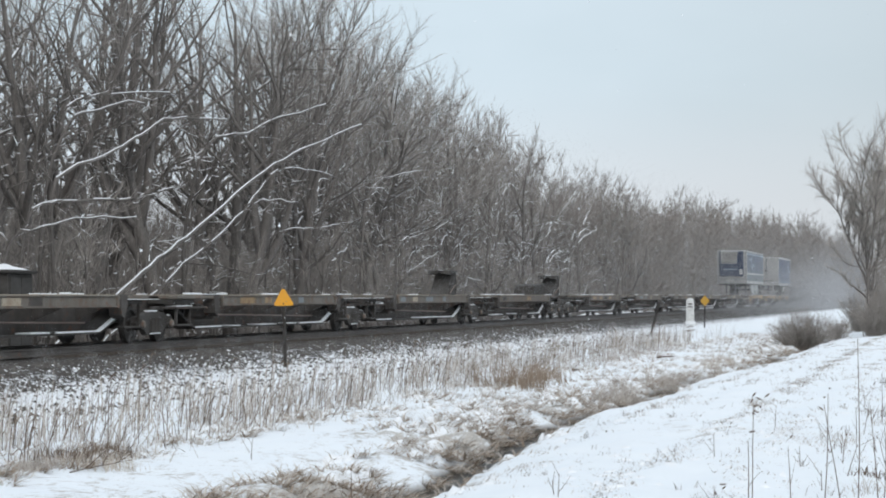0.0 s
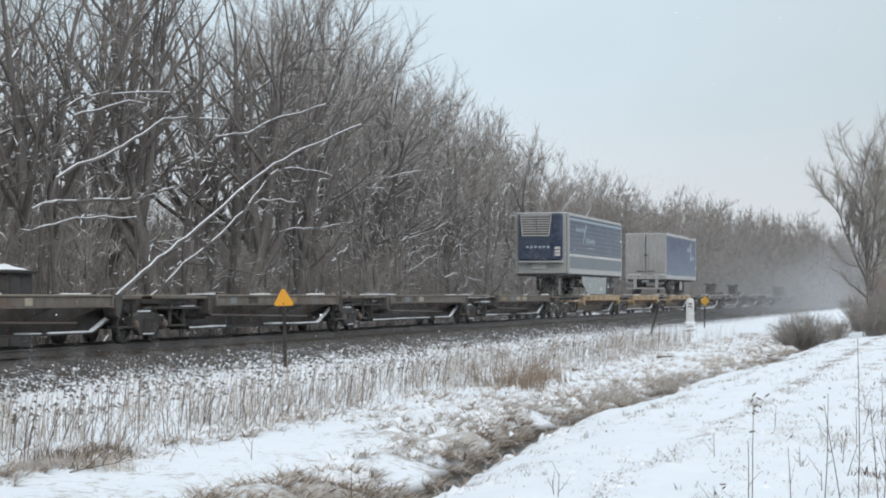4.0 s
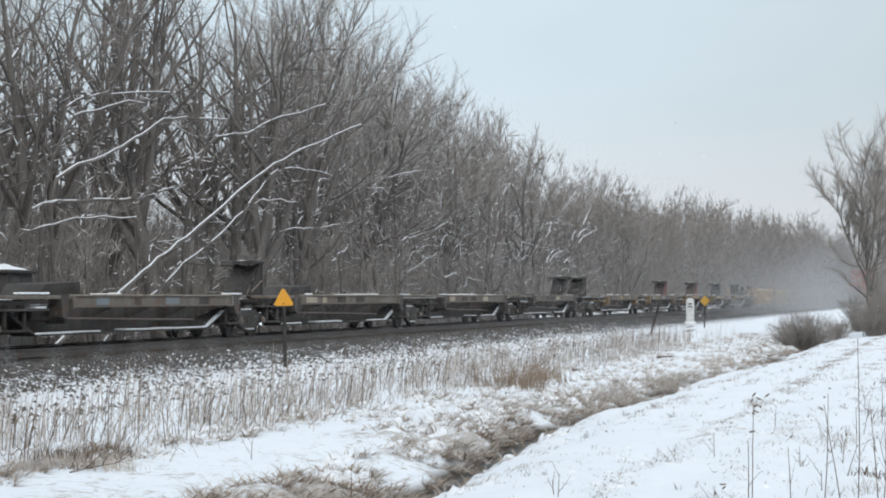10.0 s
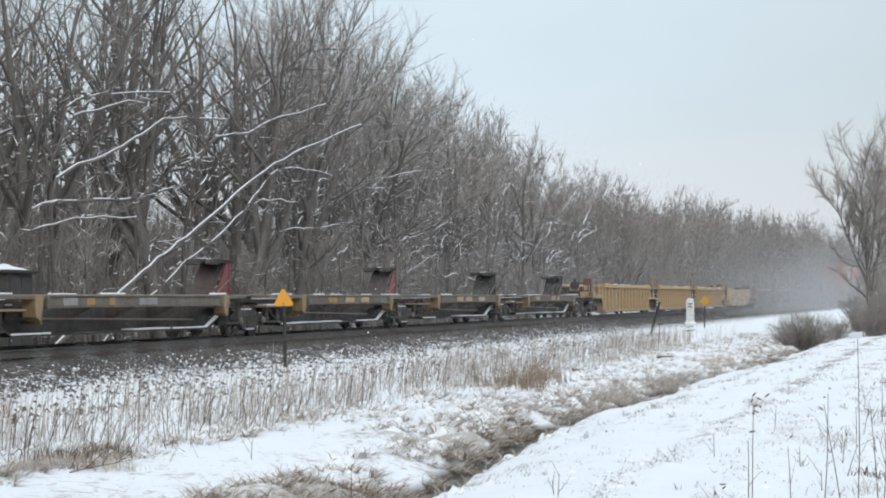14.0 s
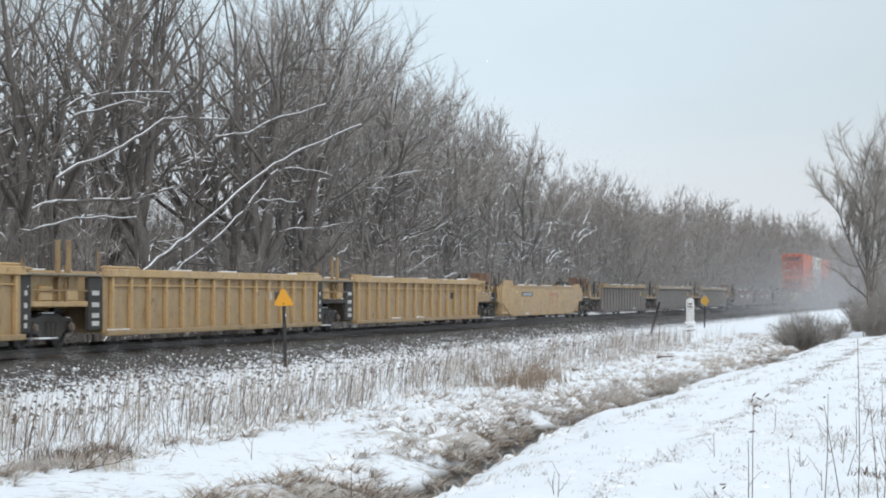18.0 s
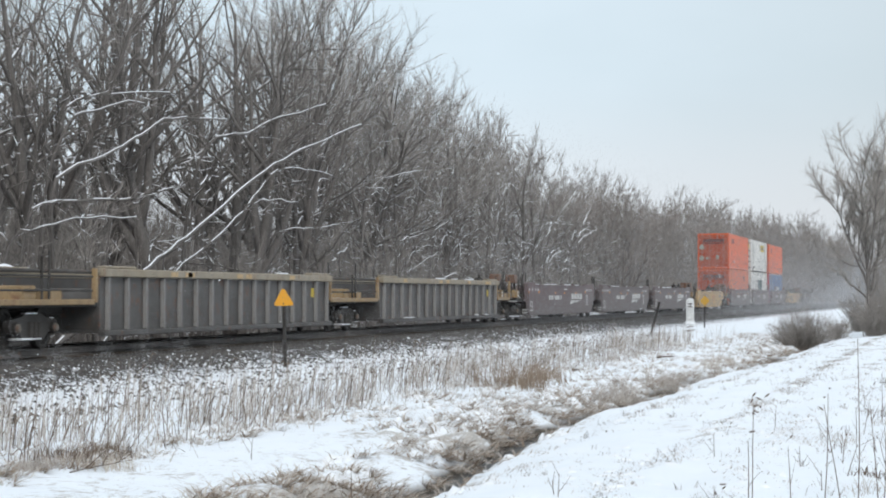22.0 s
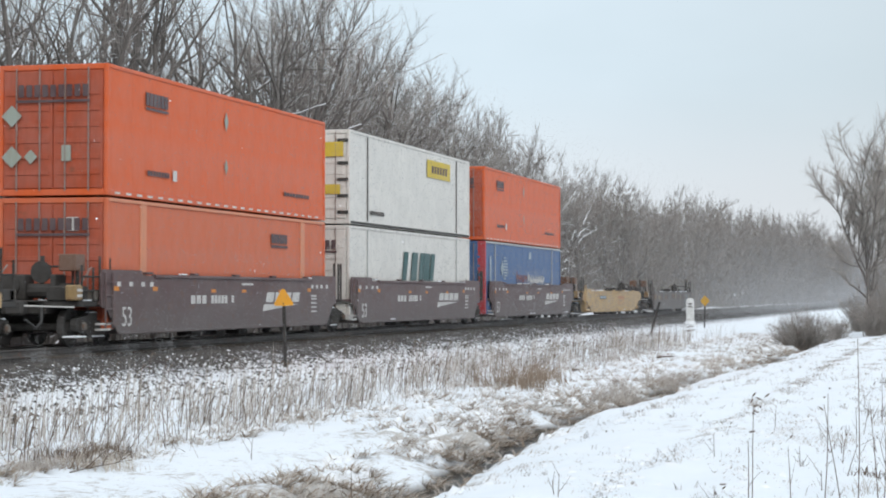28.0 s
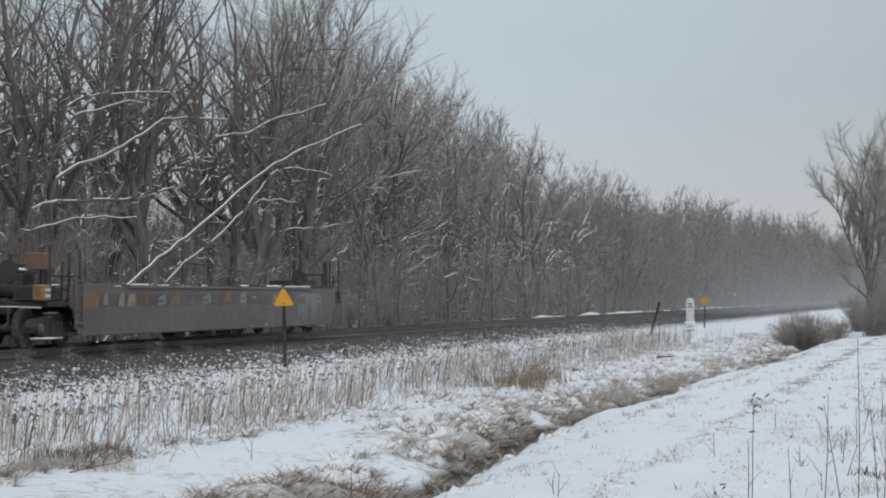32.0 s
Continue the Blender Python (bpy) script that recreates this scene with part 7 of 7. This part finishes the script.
    grass("matted_grass", mat, STRAW_PALE, "pale matted dead grass hanging over the ditch banks")
    # Dark blades mixed in: shade between the snow lumps is in their colour.
    grass("dark_tussock_grass", deep, STRAW_RED, "dark brown grass among the tussocks, standing in for their shade")
    grass("rotten_grass", under, STRAW, "brown rotten grass among the matted tussocks")
    solid("snow_lumps", lumps, SNOW, "lumps of snow caught on the matted grass", "snow", kind="stuff", smooth=True)
    # stubble on the mown side, in the mower's rows
    st, husk, clods = Shape(), Shape(), Shape()
    for i in range(3800):
        y = 13 + 75 * rng.random() ** 1.5
        x = (rng.choice((16.27, 16.27, 17.28, 14.6)) + rng.gauss(0, 0.13)) if rng.random() < 0.6 else rng.uniform(14.3, 19)
        if noise.noise((x * 1.6, y * 0.3, 9)) < (-0.1 if x < 17.4 else -0.3):
            continue
        z = ground_height(x, y) - 0.02
        if rng.random() < 0.45:
            snow_lump(rng, clods, x + rng.gauss(0, 0.1), y + rng.gauss(0, 0.15), z, rng.uniform(0.04, 0.14), rng.uniform(0.02, 0.05), rng.uniform(0.8, 1.6))
        a0 = rng.uniform(0, 6.28)
        near = 0.6 if y < 30 else 1.0
        for b in range(rng.randint(4, 13)):
            blade(rng, st if b % 3 else husk, (x + rng.gauss(0, 0.055), y + rng.gauss(0, 0.09), z), rng.uniform(0.02, 0.085) * near, rng.uniform(0.03, 0.11) * near, rng.uniform(0.002, 0.005), a0 + rng.gauss(0, 1.4))
    solid("snow_clods", clods, SNOW, "low clods of snow in the mown rows", "snow", kind="stuff", smooth=True)
    for x, y in ((17.64, 23.2), (17.9, 23.3), (18.2, 26.8), (18.5, 18.0), (18.4, 17.6), (18.05, 23.6)):
        z = ground_height(x, y)
        for b in range(45):
            blade(rng, st, (x + rng.gauss(0, 0.09), y + rng.gauss(0, 0.2), z - 0.02), rng.uniform(0.02, 0.16), rng.uniform(0.05, 0.28), rng.uniform(0.002, 0.004))
    for i in range(260):
        # dark curled leaves and broken stalks on the snow
        y = 14 + 60 * rng.random() ** 1.5
        x = rng.uniform(14.2, 19.4) if i % 3 else rng.uniform(17.6, 19.2)
        z = ground_height(x, y)
        for b in range(rng.randint(2, 6)):
            blade(rng, husk, (x + rng.gauss(0, 0.05), y + rng.gauss(0, 0.08), z - 0.01), rng.uniform(0.02, 0.1), rng.uniform(0.03, 0.12), rng.uniform(0.002, 0.006))
    grass("husks", husk, WEED, "dark dead stalks and leaves scattered on the snow")
    grass("stubble", st, STRAW, "short straw stubble poking through the snow")

    def clump(name, x, y, w, d, h, count, mat, label):
        s = Shape()
        tufts = [(rng.gauss(0, w / 2.2), rng.gauss(0, d / 2.2), rng.uniform(0.45, 1.1), rng.uniform(0, 6.28)) for k in range(18)]
        for b in range(count):
            tx, ty, th, ta = rng.choice(tufts)
            px, py = tx + rng.gauss(0, 0.1), ty + rng.gauss(0, 0.14)
            blade(rng, s, (px, py, ground_height(x + px, y + py) - ground_height(x, y) - 0.03), h * th * rng.uniform(0.4, 1.1), rng.uniform(0.1, 0.6) * h, rng.uniform(0.003, 0.008), ta + rng.gauss(0, 1.1))
        return solid(name, s, mat, label, "grass", pose(x, y, ground_height(x, y)), "grass clumps on the verge", "stuff")

    clump("grass_clump", 10.3, 43.5, 1.2, 2.8, 0.6, 620, STRAW_RED, "russet clump of dense dry grass")
    clump("grass_clump", 9.9, 46.5, 0.9, 1.6, 0.5, 300, STRAW_RED, "russet clump of dense dry grass")
    clump("grass_clump", 12.5, 42.0, 0.5, 2.6, 0.5, 620, STRAW, "straw-coloured clump of dry grass by the ditch")
    clump("grass_clump", 12.4, 50.0, 0.6, 3.4, 0.42, 520, STRAW, "straw-coloured clump of dry grass by the ditch")
    clump("grass_clump", 12.6, 60.0, 0.6, 5.0, 0.4, 420, STRAW_PALE, "thin pale dry grass by the ditch")
    clump("grass_clump", 9.5, 22.6, 0.55, 1.1, 0.24, 700, WEED, "brown tangle of dead weeds and bramble")
    clump("grass_clump", 9.75, 22.2, 0.6, 1.1, 0.2, 460, STRAW_PALE, "pale tangle of dead weeds and grass")
    clump("grass_clump", 9.5, 20.8, 0.12, 0.16, 0.22, 220, STRAW, "small tan grass tuft")
    for x, y, d in ((18.55, 19.4, 0.3), (18.9, 22.6, 0.5), (18.35, 29.5, 0.9), (18.75, 35.0, 1.2), (17.9, 40.0, 1.5), (18.6, 46.0, 2.0)):
        clump("grass_clump", x, y, 0.28, d, 0.14, 110, WEED, "low brown tangle of dead stalks in the snow")
    clump("grass_clump", 8.3, 78.0, 1.4, 6.0, 0.35, 400, STRAW_PALE, "thin pale dry grass in snow")
    clump("grass_clump", 9.0, 58.0, 1.4, 7.0, 0.4, 450, STRAW, "thin dry grass in snow")


build_grass()


def weed(x, y, h, lean, seed, top):
    """A tall dead weed: stem, side stalks, seed heads."""
    rng = random.Random(seed)
    t = thing("dead_weed", "tall dead brown weed stalk standing in the snow", "plant", pose(x, y, ground_height(x, y)), "dead weeds in the foreground")
    path = bent_path(rng, (0, 0, -0.05), (lean, rng.gauss(0, 0.04), 1), h, 6, 0.0, 0.018)
    part("stem", Shape().tube(path, [0.005 * (1 - 0.5 * i / 6) for i in range(7)], 5), WEED, t, smooth=True)
    for k in range(1 if top else 2):
        p, d, _ = along(path, rng.uniform(0.25, 0.95))
        q = bent_path(rng, p, (d + perpendicular(rng, d) * 0.8).normalized(), rng.uniform(0.08, 0.25), 3, 0.05, 0.1)
        part("stalk", Shape().tube(q, [0.003, 0.0025, 0.002, 0.0015], 4), WEED, t)
    if top:
        for k in range(top):
            s = Shape()
            c = path[-1] + Vector((rng.gauss(0.02, 0.04) if top > 2 else rng.gauss(0, 0.01), rng.gauss(0, 0.03), rng.uniform(-0.08, 0.06)))
            d = Vector((rng.gauss(0, 1), rng.gauss(0, 1), rng.uniform(-0.3, 1))).normalized()
            s.tube([c, c + d * 0.02, c + d * 0.042, c + d * 0.056], [0.002, 0.0075, 0.006, 0.002], 6)
            part("seed_head", s, WEED, t)


for k, (x, y, h, lean, top) in enumerate(((17.63, 16.75, 0.85, 0.06, 8), (17.60, 16.74, 0.55, 0.05, 1), (18.32, 16.9, 0.82, -0.15, 2), (18.19, 16.88, 0.89, 0.05, 1), (18.45, 16.95, 1.36, 0.02, 0),
                                          (17.93, 16.82, 0.51, -0.05, 1), (17.38, 16.3, 0.2, 0.02, 3), (17.43, 16.3, 0.13, 0.1, 0), (18.61, 17.0, 0.85, -0.05, 0), (18.66, 16.2, 0.5, 0.12, 0),
                                          (18.0, 24.0, 0.22, 0.05, 0), (17.0, 26.5, 0.3, 0.02, 0), (16.8, 21.5, 0.28, -0.05, 0), (18.3, 27.0, 0.7, 0.02, 1), (18.25, 19.0, 0.35, 0.3, 0), (18.7, 18.2, 0.5, -0.35, 0),
                                          (13.28, 20.3, 0.62, 0.0, 0), (11.0, 23.8, 0.3, 0.03, 0), (15.9, 17.6, 0.25, 0.05, 0), (15.85, 17.7, 0.18, -0.1, 0))):
    weed(x, y, h, lean, 500 + k, top)
sprigs = random.Random(71)
for k in range(26):
    weed(sprigs.uniform(17.7, 19.1), sprigs.uniform(17.5, 33), sprigs.uniform(0.1, 0.42), sprigs.gauss(0, 0.15), 540 + k, 0)


# ---- lineside things ----
def post_sign(name, x, y, z0, z1, outline, label, tilt=0.0, mat=SIGN_YELLOW):
    t = thing(name, label, "sign", pose(x, y, z0, 0, tilt, 0))
    part("post", Shape().box(-0.03, 0.03, -0.02, 0.02, -0.3, z1 - z0 + 0.1, 0.006).box(-0.035, -0.028, -0.035, 0.02, -0.3, z1 - z0 + 0.1, 0.003).box(0.028, 0.035, -0.035, 0.02, -0.3, z1 - z0 + 0.1, 0.003), STEEL_DARK, t)
    n = len(outline)
    s = Shape()
    s.add([(a, -0.045, b - z0) for a, b in outline] + [(a, -0.037, b - z0) for a, b in outline],
          [tuple(range(n)), tuple(range(n, 2 * n))[::-1]] + [(i, n + i, n + (i + 1) % n, (i + 1) % n) for i in range(n)])
    part("plate", s, mat, t, "yellow-orange sign plate")
    part("bolt", Shape().cyl((0, -0.055, (outline[0][1] + z1) / 2 - z0), (0, -0.044, (outline[0][1] + z1) / 2 - z0), 0.018, n=8), STEEL_GREY, t)


post_sign("warning_sign", 4.19, 45.94, -0.62, 0.95, [(-0.2, 0.86), (0.22, 0.86), (0.24, 0.92), (0.03, 1.25), (-0.03, 1.25), (-0.22, 0.92)], "orange triangular sign on a dark steel post", -1.5)
post_sign("marker_sign", 5.86, 114.45, -0.62, 0.8, [(0, 0.5), (0.27, 0.8), (0, 1.1), (-0.27, 0.8)], "yellow diamond sign on a dark steel post", 1.0, HAZED_YELLOW)


def milepost():
    t = thing("milepost", "white-painted concrete milepost beside the track", "marker post", pose(4.2, 121.5, -0.62, 0, 0, 8))
    s = Shape()
    w = 0.23
    out = [(-w, -0.3), (w, -0.3), (w, 1.36), (w * 0.8, 1.5), (w * 0.4, 1.57), (-w * 0.4, 1.57), (-w * 0.8, 1.5), (-w, 1.36)]
    n = len(out)
    s.add([(a, -0.12, b) for a, b in out] + [(a, 0.12, b) for a, b in out], [tuple(range(n)), tuple(range(n, 2 * n))[::-1]] + [(i, n + i, n + (i + 1) % n, (i + 1) % n) for i in range(n)])
    part("shaft", s, CONCRETE, t)
    part("foot", Shape().add([(-0.5, -0.3, -0.2), (0.5, -0.3, -0.2), (0.5, 0.3, -0.2), (-0.5, 0.3, -0.2), (-0.26, -0.16, 0.22), (0.26, -0.16, 0.22), (0.26, 0.16, 0.22), (-0.26, 0.16, 0.22)],
                             [(0, 1, 5, 4), (1, 2, 6, 5), (2, 3, 7, 6), (3, 0, 4, 7), (4, 5, 6, 7), (3, 2, 1, 0)]), SNOW, t, "snow banked round the foot")
    part("numeral_bar", Shape().box(-0.12, 0.12, -0.126, -0.12, 1.18, 1.26, 0.002), STEEL_GREY, t)
    part("numeral_bar", Shape().box(-0.12, 0.12, -0.126, -0.12, 1.02, 1.1, 0.002), STEEL_GREY, t)


milepost()


def leaning_post():
    t = thing("leaning_post", "dark steel post leaning beside the track", "post", pose(5.76, 94.46, -0.65, 0, 15, 0))
    part("shaft", Shape().box(-0.05, 0.05, -0.015, 0.015, -0.2, 1.45, 0.006).box(-0.012, 0.012, -0.06, 0.06, -0.2, 1.45, 0.006), STEEL_DARK, t)
    part("cap", Shape().box(-0.06, 0.06, -0.07, 0.07, 1.452, 1.5, 0.01), STEEL_GREY, t)


leaning_post()

for k, (x, y, L, turn) in enumerate(((10.75, 62.5, 0.55, 20), (7.6, 72.0, 0.5, 60), (5.4, 112.0, 1.3, 75), (6.4, 104.0, 0.5, 15), (9.9, 52.0, 0.4, 80), (7.4, 84.0, 0.35, 30), (10.1, 21.4, 1.0, 70))):
    rng = random.Random(900 + k)
    p = bent_path(rng, (-L / 2, 0, 0.03), (1, 0, 0.12), L, 4, 0.0, 0.08)
    t = thing("fallen_branch", "dead branch lying half in the snow", "branch", pose(x, y, ground_height(x, y), 0, 0, turn), "fallen branches")
    part("wood", Shape().tube(p, [q * (0.22 if L > 0.9 and y < 30 else 1) for q in (0.035, 0.03, 0.025, 0.02, 0.012)], 6), WEED, t, smooth=True)
    if y < 30:
        for q in (1, 2, 3):
            part("twig", Shape().tube(bent_path(rng, p[q], (0.6, rng.choice((-1, 1)) * 0.6, 0.5), rng.uniform(0.2, 0.45), 3, 0.0, 0.2), [0.008, 0.006, 0.004, 0.002], 4), WEED, t)


def cabinet():
    t = thing("relay_cabinet", "dark lineside equipment cabinet with a cap of snow", "cabinet", pose(-6.4, 53.0, -0.8, 0, 0, 8))
    part("body", Shape().box(-0.6, 0.6, -1.1, 1.1, 0.2, 2.5, 0.03), STEEL_DARK, t)
    part("plinth", Shape().box(-0.5, 0.5, -1.0, 1.0, -0.2, 0.2, 0.02), STEEL_GREY, t)
    part("roof", Shape().box(-0.72, 0.72, -1.25, 1.25, 2.5, 2.6, 0.03), STEEL_DARK, t)
    part("door", Shape().box(0.6, 0.63, -1.0, -0.02, 0.3, 2.4, 0.012), STEEL_DARK, t)
    part("door", Shape().box(0.6, 0.63, 0.02, 1.0, 0.3, 2.4, 0.012), STEEL_DARK, t)
    part("handle", Shape().box(0.63, 0.67, -0.12, -0.08, 1.2, 1.4, 0.008), STEEL_GREY, t)
    for k, (y, L, h) in enumerate(((-0.45, 1.5, 0.17), (0.6, 1.2, 0.1))):
        part("snow", heap(60 + k, L, h, 0.62), SNOW, t, "rounded cap of snow on the roof", pose(0.03, y, 2.615), True)


cabinet()

for k, (x, y, L, h) in enumerate(((-4.9, 100.0, 2.2, 0.35), (-5.2, 131.0, 4.6, 0.4), (-5.3, 168.0, 4.5, 0.55), (-4.6, 81.0, 1.6, 0.3))):
    s = heap(40 + k, L, h, 0.6)
    solid("snow_heap", s, SNOW, "heap of snow on the far side of the track", "snow", pose(x, y, ground_height(x, y) + 0.15), "snow heaps", smooth=True)

# ---- snow in the air: blown dust that trails the train, and a light fall of flakes ----
def flake_mesh(rng, s, p, r):
    a = Vector((rng.gauss(0, 1), rng.gauss(0, 1), rng.gauss(0, 1))).normalized()
    b = perpendicular(rng, a)
    n = len(s.v)
    p = Vector(p)
    s.v += [tuple(p + a * r), tuple(p - a * r * 0.5 + b * r * 0.87), tuple(p - a * r * 0.5 - b * r * 0.87)]
    s.f.append((n, n + 1, n + 2))


def flecks(gen, mid, r):
    """Tiny triangles of snow round the given points."""
    a = gen.normal(size=mid.shape)
    a /= np.linalg.norm(a, axis=1)[:, None]
    b = np.cross(a, gen.normal(size=mid.shape))
    b /= np.linalg.norm(b, axis=1)[:, None]
    s = Shape()
    r = r[:, None]
    s.v = np.stack([mid + a * r, mid - a * r * 0.5 + b * r * 0.87, mid - a * r * 0.5 - b * r * 0.87], 1).reshape(-1, 3).tolist()
    s.f = np.arange(len(s.v)).reshape(-1, 3).tolist()
    return s


def build_air():
    rng = random.Random(55)
    gen = np.random.default_rng(55)
    # haze of fine snow along the line, thickest and highest far down the track
    n = 350000
    y = 148 + 195 * gen.random(n) ** 0.85
    z = -0.4 + gen.exponential(1.0, n) * (2.0 + (y - 148) * 0.011)
    x = 2.0 + (y - 148) * 0.012 + gen.normal(0.0, 1.0, n) * (2.2 + (y - 148) * 0.012)
    thin = gen.random(n) < 0.5
    y = np.where(thin, 84 + 276 * gen.random(n) ** 1.2, y)
    z = np.where(thin, -0.5 + (1 - np.sqrt(1 - gen.random(n))) * np.minimum(9.5, 1.2 + y * 0.042), z)
    x = np.where(thin, -14 + 17 * gen.random(n), x)
    keep = z < np.minimum(9.0, 0.8 + y * 0.038)
    mid = np.stack([x, y, z], 1)[keep]
    r = gen.uniform(0.021, 0.038, len(mid)) * np.where(mid[:, 1] < 150, 0.75, 1)
    dust = solid("snow_dust", flecks(gen, mid, r), DUST_SNOW, "white snow dust whirled up along the track", "snow", kind="stuff")
    # spray that the wheels kick up, and the thin veil beside the passing cars
    m = 130000
    kick = gen.random(m) < 0.05
    y = np.where(kick, 26 + 22 * np.round(gen.random(m), 1) + gen.normal(0, 0.12, m), 40 + 120 * gen.random(m))
    z = np.where(kick, -0.25 + gen.exponential(0.22, m), -0.4 + 7.0 * gen.random(m) ** 1.5)
    x = np.where(kick, 1.9 + gen.normal(0, 0.15, m), 1.6 + 6.0 * gen.random(m))
    veil = solid("snow_veil", flecks(gen, np.stack([x, y, z], 1), gen.uniform(0.008, 0.014, m)), FINE_DUST, "thin veil of snow spray beside the passing cars", "snow", kind="stuff")
    # a dense low gust that hides the far end of the train for a while
    g = 180000
    y = np.where(gen.random(g) < 0.7, 240.0, 330.0) + 36 * gen.normal(0.0, 1.0, g)
    z = -0.4 + np.abs(gen.normal(0.0, 1.0, g)) * (2.4 + np.clip(y - 200, 0, 90) * 0.03)
    x = 3.6 + gen.normal(0.0, 1.4, g)
    gust = solid("snow_gust", flecks(gen, np.stack([x, y, z], 1), gen.uniform(0.026, 0.044, g)), DUST_SNOW, "dense low gust of blown snow over the track", "snow", kind="stuff")
    fall = Shape()
    for i in range(2600):
        y = rng.uniform(8, 110)
        x = 19.2 - y * math.tan(radians(13.8 + rng.uniform(-13, 13)))
        flake_mesh(rng, fall, (x, y, rng.uniform(-1, 36)), rng.uniform(0.006, 0.016))
    f = solid("falling_snow", fall, SNOW, "sparse snowflakes drifting down", "snow", kind="stuff")
    return dust, veil, gust, f


DUST, VEIL, GUST, FALL = build_air()


def motions():
    for ob, q in TRAIN:
        walk(ob, [(t, pose(0, q - RUN(t), 0)) for t in (0, 8, 16, 24, 32)])
    walk(DUST, [(0, pose(0, 4, 0)), (32, pose(1.5, -10, 0.2))])
    walk(VEIL, [(0, pose(0, 3, 0)), (32, pose(0.3, -3, 0.1))])
    walk(GUST, [(0, pose(0, 30, 0)), (8, pose(0, 16, 0)), (14, pose(0, 0, 0)), (17, pose(0, 12, 0)), (18.5, pose(0, 45, 0)), (20, pose(0, 105, 0)), (26, pose(0, 130, 0)), (32, pose(0, 140, 0))])
    walk(FALL, [(0, pose(0, 0, 0)), (32, pose(-6, -4, -24))])


motions()
